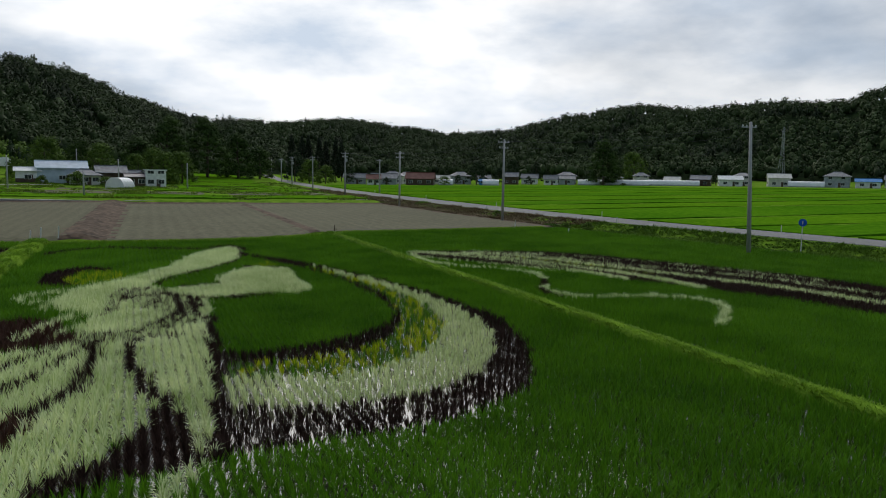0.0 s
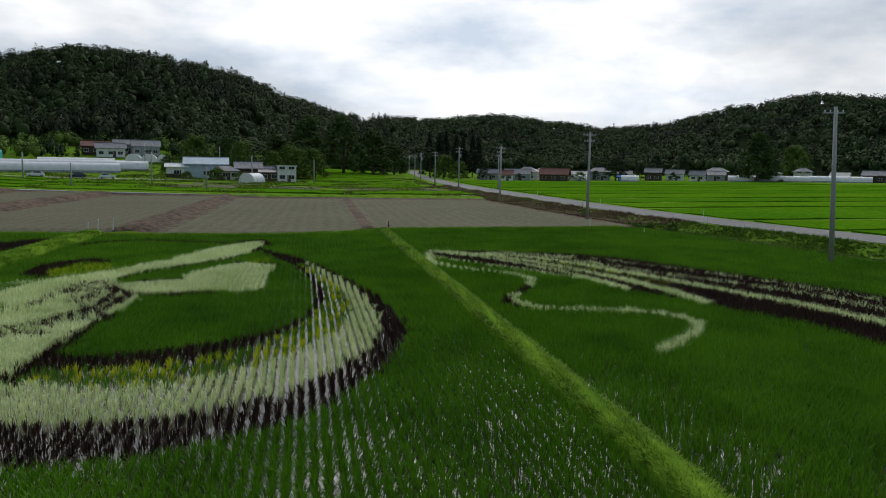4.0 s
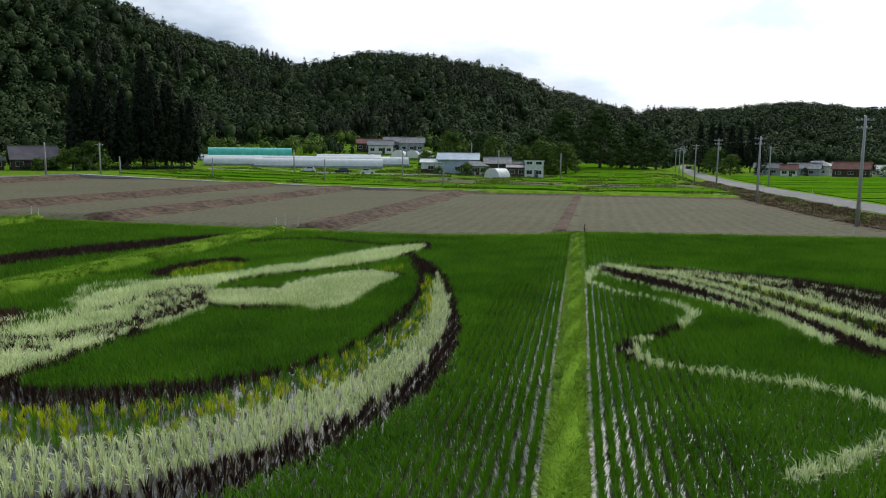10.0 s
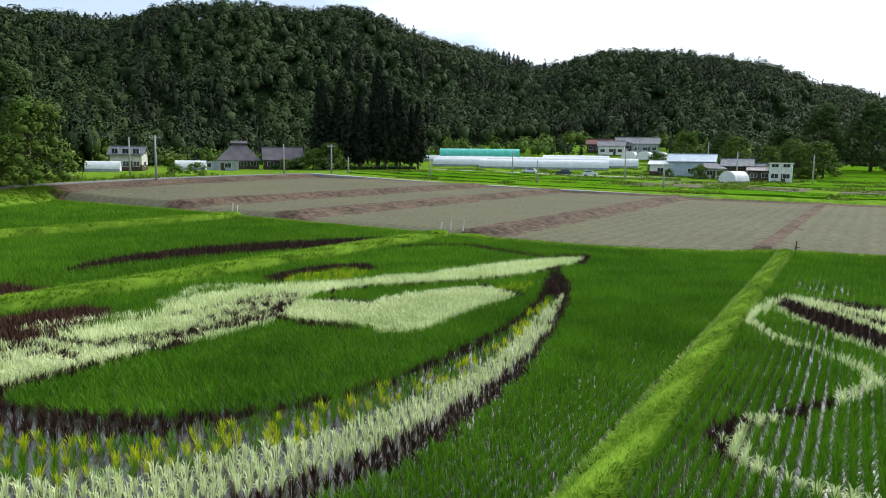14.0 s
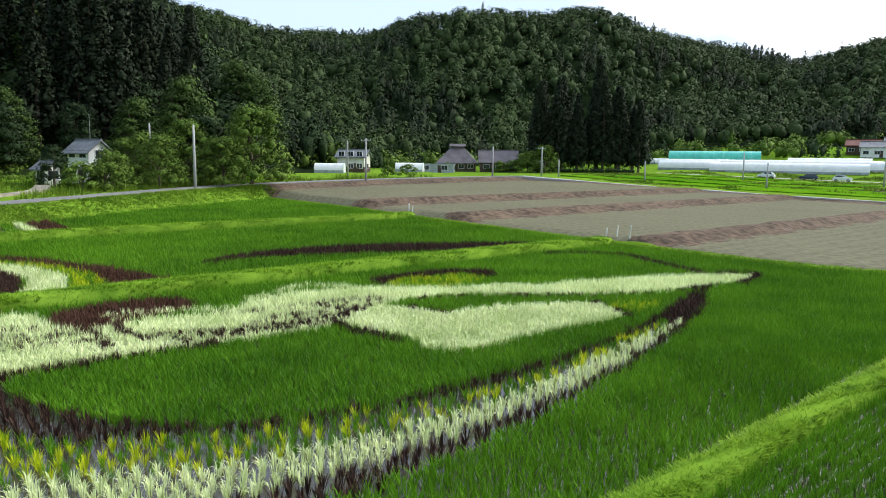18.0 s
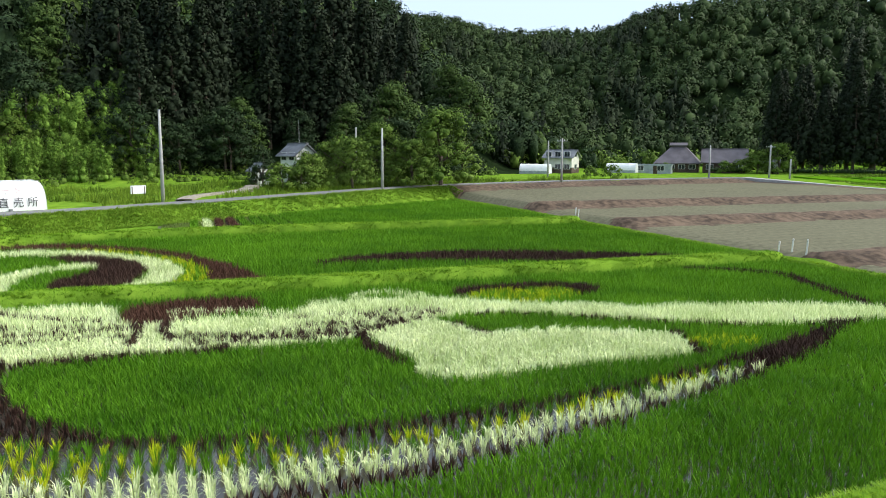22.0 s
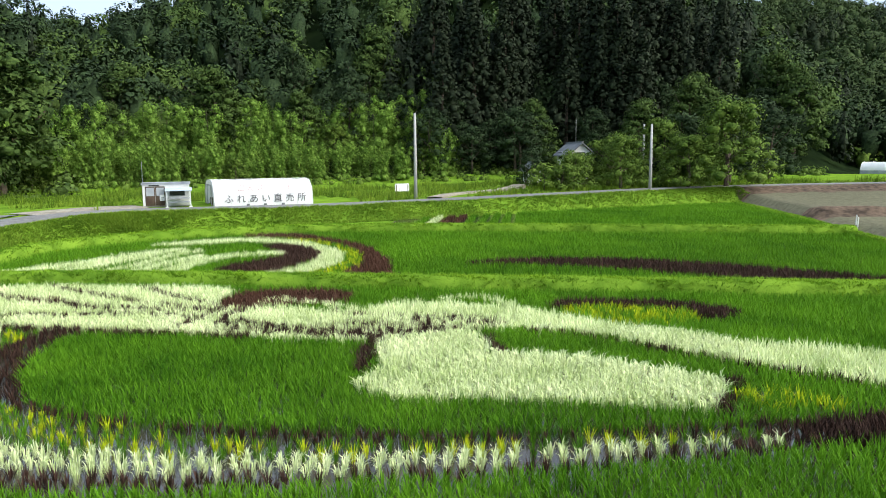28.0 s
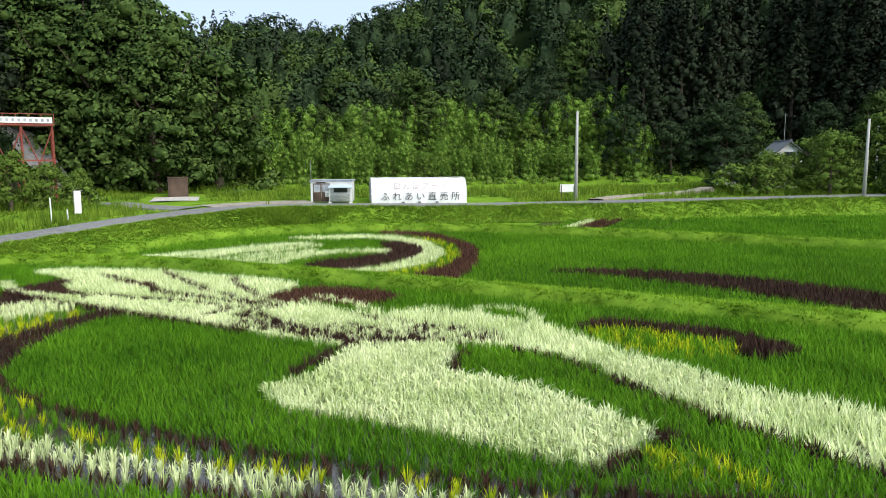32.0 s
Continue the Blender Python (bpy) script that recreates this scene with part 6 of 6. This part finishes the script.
for k in range(8):
    part("rail_post", box(-2.8 + 1.05 * k, 1.65, dz + 0.2, 0.06, 0.06, 0.95), RED_STEEL, deck)
cl = part("banner", box(-0.4, 1.73, dz + 0.25, 4.5, 0.03, 0.55), WHITE_PAINT, deck)
for k in range(9):
    part("print_bar", box(-2.3 + 0.48 * k, 1.752, dz + 0.38, 0.22, 0.006, 0.28), GREY_WALL, cl)


# ---- buildings ----
def window(parent, x, y, z, w, h, axis_x=True, s=1):
    """A framed pane, proud of the wall it sits in."""
    if axis_x:
        a = part("window", box(x, y - 0.03 * s, z, w + 0.12, 0.08, h + 0.12), WHITE_PAINT, parent)
        for k in (-1, 1):
            part("pane", box(x + k * w / 4, y - 0.075 * s, z + 0.06, w / 2 - 0.05, 0.02, h), GLASS_DARK, a)
    else:
        a = part("window", box(x - 0.03 * s, y, z, 0.08, w + 0.12, h + 0.12), WHITE_PAINT, parent)
        for k in (-1, 1):
            part("pane", box(x - 0.075 * s, y + k * w / 4, z + 0.06, 0.02, w / 2 - 0.05, h), GLASS_DARK, a)


def gable(w, d, z, pitch, over=0.5, thick=0.16):
    """A ridged roof along x with eaves all round."""
    hx, hy = w / 2 + over, d / 2 + over
    top = z + pitch
    eave = z - over * pitch / (d / 2)
    v = [(-hx, -hy, eave), (hx, -hy, eave), (hx, 0, top), (-hx, 0, top), (-hx, hy, eave), (hx, hy, eave)]
    v += [(a, b, c + thick) for a, b, c in v]
    f = [(0, 1, 2, 3), (3, 2, 5, 4), (9, 8, 7, 6), (10, 11, 8, 9), (0, 6, 7, 1), (4, 5, 11, 10), (1, 7, 8, 2), (2, 8, 11, 5), (0, 3, 9, 6), (3, 4, 10, 9)]
    return v, f


def hipped(w, d, z, pitch, ridge, over=0.6, thick=0.2):
    hx, hy, r = w / 2 + over, d / 2 + over, ridge / 2
    v = [(-hx, -hy, z), (hx, -hy, z), (hx, hy, z), (-hx, hy, z), (-r, 0, z + pitch), (r, 0, z + pitch)]
    v += [(-hx, -hy, z - thick), (hx, -hy, z - thick), (hx, hy, z - thick), (-hx, hy, z - thick)]
    f = [(0, 1, 5, 4), (1, 2, 5), (2, 3, 4, 5), (3, 0, 4), (6, 7, 1, 0), (7, 8, 2, 1), (8, 9, 3, 2), (9, 6, 0, 3), (9, 8, 7, 6)]
    return v, f


def house(x, y, turn, w, d, h, wall, roof, label, pitch=1.4, form="gable", windows=3, storeys=1, skirt=None, z=None, category="house", name="house"):
    ob = thing(name, (x, y, (gz(x, y) if z is None else z) - 0.1), turn, label, category, "houses")
    wl_ = part("wall", box(0, 0, 0, w, d, h, 0.03), wall, ob)
    if form == "gable":
        tri = [(-w / 2, -d / 2, h), (-w / 2, d / 2, h), (-w / 2, 0, h + pitch - 0.06), (w / 2, -d / 2, h), (w / 2, d / 2, h), (w / 2, 0, h + pitch - 0.06)]
        part("gable_wall", (tri, [(0, 2, 1), (3, 4, 5), (0, 3, 5, 2), (1, 2, 5, 4)]), wall, ob)
        part("roof", gable(w, d, h, pitch), roof, ob)
        part("ridge", box(0, 0, h + pitch + 0.12, w + 1.0, 0.3, 0.16), roof, ob)
    elif form == "hip":
        part("roof", hipped(w, d, h + 0.1, pitch, max(w - d, w * 0.3)), roof, ob)
        part("ridge", box(0, 0, h + pitch, max(w - d, w * 0.3) + 0.3, 0.3, 0.25), roof, ob)
    else:
        part("roof", box(0, 0, h, w + 0.5, d + 0.5, 0.2), roof, ob)
        part("fascia", box(0, -d / 2 - 0.24, h - 0.1, w + 0.5, 0.05, 0.32), wall, ob)
    if skirt:
        part("skirt", box(0, 0, 0, w + 0.04, d + 0.04, h * 0.36), skirt, ob)
    for s in range(storeys):
        for k in range(windows):
            xx = -w / 2 + w * (k + 0.5) / windows
            window(ob, xx, -d / 2, 0.9 + 2.6 * s, min(1.5, w / windows * 0.6), 1.0)
        window(ob, -w / 2, 0, 0.9 + 2.6 * s, 1.3, 0.95, False)
        window(ob, w / 2, 0, 0.9 + 2.6 * s, 1.3, 0.95, False, -1)
    part("door", box(w * 0.12, -d / 2 - 0.03, 0.05, 0.95, 0.06, 2.0), BROWN_WOOD, ob)
    return ob


# by the village road
white_house = house(-94.0, 41.4, 22, 4.2, 3.2, 4.4, WHITE_PAINT, TILE_GREY, "white two-storey house with a grey tiled roof behind trees", 1.3, storeys=2, windows=2)
part("antenna", tube([(0.4, 0, 5.8), (0.4, 0, 9.2)], [0.03, 0.02], 5), STEEL, white_house)
house(-89.3, 35.6, 22, 1.9, 1.9, 2.3, WHITE_PAINT, TILE_GREY, "small white outbuilding with a tiled roof", 0.7, windows=1, category="outbuilding", name="outbuilding")
house(-129.0, 104.4, 40, 6.2, 4.8, 3.5, CREAM_WALL, TILE_GREY, "cream two-storey farmhouse with a dark tiled roof", 1.4, storeys=2, windows=3, skirt=BROWN_WOOD)
house(-136, 141, 46, 9.6, 7.6, 2.2, BROWN_WOOD, TILE_PURPLE, "old farmhouse with a huge purple-brown hipped sheet roof", 4.3, form="hip", windows=4)
cap = thing("roof_ridge_vent", (-136, 141, gz(-136, 141) + 6.1), 46, "raised ridge cap on the old farmhouse roof", "roof cap")
part("cap", gable(3.6, 1.2, 0.5, 0.4, 0.3), TILE_PURPLE, cap)
part("box", box(0, 0, -0.5, 3.4, 1.0, 1.0), TILE_PURPLE, cap)
house(-126, 146.2, 48, 9.3, 6.0, 2.8, BROWN_WOOD, TILE_PURPLE, "long barn with a purple-brown sheet roof", 2.7, windows=3)
house(-129, 128, 46, 9, 4, 2.2, GREY_WALL, TILE_GREY, "low grey shed with a flat pale roof", 0.4, form="flat", windows=2, category="shed", name="shed")
house(-117.5, 151.5, 46, 3.5, 3, 2.6, WHITE_PAINT, TILE_GREY, "small white hut by a pole", 0.6, windows=1, category="hut", name="hut")
tunnel("greenhouse", (-125, 95.9, gz(-125, 95.9)), 50, 6.2, 1.8, 2.0, WHITE_FILM, "small clear vinyl greenhouse in a garden", "greenhouse", "greenhouses", hoops=4)
tunnel("greenhouse", (-128.4, 119.6, gz(-128.4, 119.6)), 45, 6.5, 2.0, 2.1, WHITE_FILM, "small pale vinyl greenhouse beside a hedge", "greenhouse", "greenhouses", hoops=4)

# the farm with the long white greenhouses
GREENHOUSES = [(-110.5, 213.5, 18, 2.6), (-107.5, 205.5, 17, 2.6), (-85.0, 219.0, 44, 2.7), (-81.0, 208.5, 38, 2.7), (-79.5, 231.0, 21, 2.8), (-62.5, 226.0, 9, 2.8)]
for gx_, gy_, ln, hh in GREENHOUSES:
    tunnel("greenhouse", (gx_, gy_, gz(gx_, gy_) - 0.1), 19, ln, 2.6, hh, WHITE_FILM, "long white vinyl greenhouse in a row of greenhouses", "greenhouse", "greenhouses", hoops=int(ln / 2.4))
tunnel("greenhouse", (-117.5, 236, gz(-117.5, 236) - 0.1), 27, 28, 3.2, 3.9, TEAL_FILM, "long teal-green vinyl greenhouse under the woods", "greenhouse", "greenhouses", hoops=10)
tunnel("greenhouse", (-133, 226, gz(-133, 226) - 0.1), 27, 9, 2.0, 2.0, WHITE_FILM, "short white vinyl greenhouse beside the teal one", "greenhouse", "greenhouses", hoops=4)
for k in range(3):
    tunnel("greenhouse", (-68 + 4.6 * k, 252 + 1.4 * k, gz(-68 + 4.6 * k, 252 + 1.4 * k) - 0.1), 100, 12, 2.4, 2.7, WHITE_FILM, "white vinyl greenhouse standing gable-on in a row", "greenhouse", "greenhouses", hoops=4)
tunnel("greenhouse", (-23.5, 184, gz(-23.5, 184) - 0.1), 60, 4.6, 2.4, 2.7, WHITE_FILM, "small round-topped white greenhouse before the houses", "greenhouse", "greenhouses", hoops=4)

house(-78, 262, 15, 9, 6, 3.2, WHITE_PAINT, TILE_GREY, "white house with a pale roof above the greenhouses", 1.6, storeys=1, windows=3)
house(-84.5, 268, 15, 9, 6, 3.0, BROWN_WOOD, ROOF_RED, "brown farm building with a rusty roof on the slope", 1.6, windows=3)
house(-76, 274, 15, 8, 6, 3.4, GREY_WALL, TILE_GREY, "grey house with a blue-grey tiled roof on the slope", 1.6, windows=3)
house(-68.5, 271, 15, 9, 7, 3.4, GREY_WALL, TILE_GREY, "large grey barn with a pale roof on the slope", 2.0, windows=3)
house(-38.5, 210, 8, 11.5, 8, 4.0, BLUE_WALL, BLUE_WALL, "pale blue metal barn with a low curved roof", 1.7, windows=1, skirt=None, category="barn", name="barn")
house(-46.0, 207.5, 8, 5.5, 5, 3.0, WHITE_PAINT, WHITE_PAINT, "white barn wing with a brown boarded base", 0.8, windows=1, skirt=BROWN_WOOD, category="barn", name="barn")
house(-32.5, 203.5, 8, 7, 5, 2.5, CREAM_WALL, TILE_GREY, "low house with a grey hipped tile roof", 1.5, form="hip", windows=3)
house(-26.5, 206, 8, 7.0, 6, 3.4, BROWN_WOOD, TILE_GREY, "dark timber house with a grey tiled roof", 1.6, windows=3)
house(-21.0, 204.5, -40, 4.5, 4, 2.8, WHITE_PAINT, TILE_GREY, "small white house with a tiled roof turned to the lane", 1.2, windows=2)
house(-15.6, 199.5, 5, 5.0, 5, 4.4, WHITE_PAINT, CREAM_WALL, "white two-storey house with a flat cream roof", 0.3, form="flat", storeys=2, windows=2)
house(-20.3, 200.0, 5, 5.0, 5, 2.6, BROWN_WOOD, TILE_PURPLE, "brown lean-to shed with a red door", 0.7, windows=2, category="shed", name="shed")

# the village across the fields
VILLAGE = [(62, 285, 12, 5, 3.4, GREY_WALL, TILE_GREY, 1.6, "gable"), (73, 280, 14, 7, 3.2, GREY_WALL, TILE_GREY, 2.0, "gable"), (66, 272, 7, 5, 3.0, WHITE_PAINT, ROOF_RED, 1.6, "gable"), (86, 272, 15, 7, 3.4, BROWN_WOOD, ROOF_RED, 2.4, "gable"),
           (80, 290, 12, 8, 4.0, CREAM_WALL, TILE_GREY, 2.2, "hip"), (103, 292, 10, 6, 3.2, CREAM_WALL, CREAM_WALL, 1.2, "gable"), (114, 295, 12, 7, 4.4, GREY_WALL, TILE_GREY, 2.0, "hip"), (128, 300, 8, 6, 3.2, WHITE_PAINT, TILE_GREY, 1.6, "gable"),
           (136, 288, 9, 6, 4.4, BROWN_WOOD, TILE_GREY, 1.8, "gable"), (148, 292, 10, 6, 3.6, WHITE_PAINT, TILE_GREY, 1.8, "gable"), (150, 276, 8, 5, 3.2, WHITE_PAINT, TILE_GREY, 1.8, "gable"), (160, 282, 14, 7, 3.2, GREY_WALL, TILE_GREY, 1.6, "gable"),
           (168, 292, 12, 7, 4.6, BROWN_WOOD, TILE_GREY, 2.0, "hip"), (186, 280, 12, 7, 3.8, GREY_WALL, TILE_GREY, 1.8, "hip"), (196, 272, 9, 6, 4.8, CREAM_WALL, TILE_GREY, 1.8, "hip"), (206, 262, 9, 6, 3.0, CREAM_WALL, CREAM_WALL, 1.4, "gable"),
           (212, 250, 11, 7, 3.6, BROWN_WOOD, TILE_GREY, 1.8, "gable"), (222, 243, 13, 8, 3.6, WHITE_PAINT, WHITE_PAINT, 1.6, "gable"), (232, 246, 10, 7, 5.2, CREAM_WALL, TILE_GREY, 1.6, "hip"), (240, 233, 12, 8, 4.6, CREAM_WALL, CREAM_WALL, 1.8, "gable"),
           (255, 216, 13, 9, 5.4, GREY_WALL, TILE_GREY, 2.2, "hip"), (258, 204, 12, 6, 3.2, WHITE_PAINT, ROOF_BLUE, 1.2, "gable"), (276, 205, 10, 7, 4.2, CREAM_WALL, TILE_GREY, 1.8, "gable"), (90, 300, 10, 7, 4.2, CREAM_WALL, TILE_GREY, 1.8, "hip"), (118, 276, 8, 4, 2.2, ROOF_BLUE, ROOF_BLUE, 0.6, "gable")]
WORDS = {GREY_WALL: "grey", WHITE_PAINT: "white", BROWN_WOOD: "dark timber", CREAM_WALL: "cream", ROOF_BLUE: "blue-sheeted"}
ROOF_WORDS = {TILE_GREY: "a grey tiled roof", ROOF_RED: "a faded red roof", CREAM_WALL: "a pale roof", WHITE_PAINT: "a white roof", ROOF_BLUE: "a bright blue roof"}
for x, y, w, d, h, wall, roof, pitch, form in VILLAGE:
    w, d, h, pitch = w * 0.74, d * 0.8, h * 0.86, pitch * 0.9
    facing = -math.degrees(math.atan2(x + 15, y + 5))
    house(x, y, facing + 8 * math.sin(x), w, d, h, wall, roof, f"{WORDS[wall]} village house with {ROOF_WORDS[roof]} across the fields", pitch, form, windows=max(2, int(w / 3.5)), storeys=2 if h > 4 else 1)
for x, y, ln in ((172, 268, 15), (184, 262, 14), (200, 254, 22), (244, 222, 14), (99, 276, 6), (118, 272, 7), (165, 270, 8)):
    facing = -math.degrees(math.atan2(x + 15, y + 5))
    tunnel("greenhouse", (x, y, gz(x, y) - 0.1), facing, ln, 2.4, 2.6, WHITE_FILM, "white vinyl greenhouse at the edge of the village", "greenhouse", "greenhouses", hoops=5)

for k, (x, y, sz) in enumerate(((58, 278, 0.5), (70, 268, 0.35), (78, 296, 0.7), (96, 286, 0.5), (108, 284, 0.45), (122, 290, 0.6), (133, 294, 0.6), (142, 282, 0.4), (155, 298, 0.7), (176, 286, 0.55), (181, 292, 0.7), (191, 284, 0.5), (202, 274, 0.5), (217, 262, 0.6), (228, 258, 0.6), (237, 250, 0.55), (248, 238, 0.6), (250, 225, 0.4), (266, 222, 0.6), (270, 208, 0.5))):
    set_tree("broad", k, x, y, sz, "dark green garden tree between the village houses")

set_tree("great", 0, 168, 262, 1.15, "large light-crowned tree between the village houses")
set_tree("great", 1, 176, 266, 1.0, "large light-crowned tree between the village houses")

pylon = thing("lattice_pylon", (291, 279, gz(291, 279)), 20, "tall grey steel lattice pylon before the woods", "pylon")
pylon.scale = (0.62, 0.62, 1.0)
legs = [(-2.6, -2.6), (2.6, -2.6), (2.6, 2.6), (-2.6, 2.6)]
for a, b_ in legs:
    part("leg", tube([(a, b_, -0.5), (a * 0.35, b_ * 0.35, 18), (a * 0.22, b_ * 0.22, 30)], [0.14, 0.12, 0.1], 5), STEEL, pylon)
for k in range(9):
    z0, z1 = 3.0 * k, 3.0 * k + 3.0
    s0, s1 = np.interp(z0, [0, 18, 30], [2.6, 0.91, 0.57]), np.interp(z1, [0, 18, 30], [2.6, 0.91, 0.57])
    part("brace", join(*[tube([(a / 2.6 * s0, b_ / 2.6 * s0, z0), (c / 2.6 * s1, e / 2.6 * s1, z1)], [0.07, 0.07], 4) for (a, b_), (c, e) in zip(legs, legs[1:] + legs[:1])]), STEEL, pylon)
for zz, w in ((24, 5.5), (27.5, 4.5)):
    part("crossarm", box(0, 0, zz, w * 2, 0.25, 0.25), STEEL, pylon)


# ---- cars ----
def car(x, y, turn, paint, label):
    ob = thing("car", (x, y, gz(x, y)), turn, label, "car", "parked cars")
    prof = [(-1.9, 0.35), (-1.95, 0.75), (-1.75, 0.95), (-1.0, 1.0), (-0.45, 1.48), (1.1, 1.52), (1.75, 1.0), (1.9, 0.8), (1.9, 0.35)]
    n = len(prof)
    v = [(a, -0.78 if z < 1.2 else -0.62, z) for a, z in prof] + [(a, 0.78 if z < 1.2 else 0.62, z) for a, z in prof]
    f = [tuple(range(n)), tuple(range(2 * n - 1, n - 1, -1))] + [(i, n + i, n + (i + 1) % n, (i + 1) % n) for i in range(n)]
    part("body", (v, f), paint, ob)
    for s in (-1, 1):
        part("side_glass", ([(-0.75, s * 0.755, 1.05), (1.45, s * 0.755, 1.05), (1.05, s * 0.655, 1.45), (-0.42, s * 0.655, 1.43)], [(0, 1, 2, 3)]), GLASS_DARK, ob)
        for xx in (-1.2, 1.2):
            w = part("wheel", tube([(xx, s * 0.66, 0.31), (xx, s * 0.8, 0.31)], [0.31, 0.31], 14), TYRE, ob)
            part("rim", tube([(xx, s * 0.8, 0.31), (xx, s * 0.81, 0.31)], [0.19, 0.17], 10), STEEL, w)
        part("headlight", box(-1.93, s * 0.55, 0.68, 0.06, 0.3, 0.14), WHITE_PAINT, ob)
        part("tail_light", box(1.88, s * 0.62, 0.85, 0.06, 0.2, 0.2), ROOF_RED, ob)
    part("windscreen", ([(-0.98, -0.66, 1.02), (-0.98, 0.66, 1.02), (-0.5, 0.56, 1.45), (-0.5, -0.56, 1.45)], [(0, 1, 2, 3)]), GLASS_DARK, ob)
    return ob


car(-74.5, 184.5, 15, CAR_WHITE, "white hatchback parked on the lane below the greenhouses")
car(-66.0, 187.5, 15, CAR_NAVY, "dark blue hatchback parked on the lane below the greenhouses")
car(-59.5, 189.5, 195, CAR_WHITE, "white estate car parked on the lane below the greenhouses")
strip("road", [(-100, 178, gz(-100, 178)), (-75, 187, gz(-75, 187)), (-55, 194, gz(-55, 194)), (-40, 200, gz(-40, 200))], 1.6, GRAVEL, "pale gravel lane below the greenhouses", "lane", 0.06)

# ---- garden trees, bushes and hedges ----
for kind_name, v_, x, y, s in (("light", 0, -84.5, 59.5, 1.35), ("light", 0, -82.5, 54.5, 0.9), ("light", 0, -82.5, 46.5, 0.85), ("light", 1, -87.6, 45.4, 1.05), ("light", 1, -83.5, 42.0, 0.75), ("light", 1, -80.5, 40.5, 0.85), ("light", 0, -88.8, 52.5, 1.05), ("broad", 1, -90, 55, 1.0), ("broad", 0, -93, 62, 1.0),
                               ("bush", 0, -79.5, 37.0, 1.6), ("bush", 0, -78.8, 39.2, 1.4), ("broad", 1, -85.5, 35.5, 0.5), ("broad", 2, -102, 70, 0.9), 
                               ("bush", 1, -104, 96, 1.3), ("bush", 0, -102, 99, 1.2), ("light", 1, -116.3, 146.8, 1.0), ("light", 0, -112.8, 149.2, 0.9), ("bush", 0, -121, 142, 1.4), ("bush", 0, -118.5, 144.5, 1.5), ("bush", 1, -130, 133, 1.4),
                               ("light", 0, -13, 216, 1.1), ("light", 0, -8, 221, 1.2), ("light", 0, -16, 222, 1.2), ("light", 0, -20, 216, 1.0), ("great", 0, 2, 262, 1.3), ("great", 1, 13, 266, 1.2), ("great", 0, -11, 252, 1.2), ("great", 1, -20, 240, 1.1), ("light", 0, -30, 222, 1.3), ("light", 0, -44, 226, 1.4), ("great", 1, -36, 236, 0.9), ("light", 1, -50, 218, 1.0), ("great", 1, 22, 276, 1.0), ("bush", 0, -27, 190, 1.3), ("bush", 0, -34, 198, 1.6), ("bush", 1, -42, 199, 1.4),
                               ("cedar", 0, 44, 330, 0.85), ("cedar", 1, 48, 326, 0.95), ("cedar", 0, 52, 331, 0.85), ("cedar", 2, 56, 326, 1.1), ("cedar", 0, 60, 330, 0.8), ("cedar", 1, 64, 327, 0.85), ("cedar", 1, 68, 332, 0.8), ("light", 0, 44, 290, 1.3), ("light", 0, 48, 278, 1.0), ("broad", 0, 40, 300, 1.1), ("light", 0, 205, 290, 2.0), ("broad", 1, 116, 282, 1.1), ("broad", 1, 142, 298, 1.1), ("bush", 0, 96, 270, 1.6),
                               ("broad", 2, -38, -29, 0.7), ("light", 1, -36.5, -15.5, 0.75), ("light", 1, -33.5, -16.5, 0.8), ("light", 1, -41.5, -18.5, 0.55), ("bush", 1, -39.5, -14.5, 1.2),
                               ("bush", 1, 30.6, 66.5, 0.7), ("bush", 1, 29.4, 69, 0.5), ("bush", 0, 27.6, 84, 0.5), ("bush", 1, 52, 40, 0.45), ("bush", 1, 55, 33, 0.45)):
    set_tree(kind_name, v_, x, y, s)


def hedge(x0, y0, x1, y1, half, tall, label):
    n = int(math.hypot(x1 - x0, y1 - y0) / 0.5)
    t = (np.arange(n) + 0.5) / n
    px = x0 + (x1 - x0) * t + RNG.normal(0, 0.1, n)
    py = y0 + (y1 - y0) * t + RNG.normal(0, 0.1, n)
    c = np.stack([px, py, ground_z(px, py) + tall * 0.45], -1)
    v, q, nrm = leaf_over(c, half * RNG.uniform(0.9, 1.1, n), tall * 0.55 / half, 30, 0.14)
    ob = cloud("hedge", v, q, BROADLEAF, "", "")
    soften(ob.data, nrm)
    return tagged(ob, label, "hedge")


hedge(-115.5, 148, -96, 162.5, 0.8, 1.6, "long clipped dark green hedge before the cedars")
hedge(-124.5, 140.5, -118.5, 145.5, 0.9, 1.7, "clipped green hedge before the barn")
for k in range(18):
    row, col = k // 6, k % 6
    set_tree("cedar", k, -120 + 4.0 * col - 4.5 * row + RNG.uniform(-1, 1), 154.5 + 3.1 * col + 5.5 * row + RNG.uniform(-1, 1), RNG.uniform(0.85, 1.1), "tall dark cedar in the grove behind the hedge")
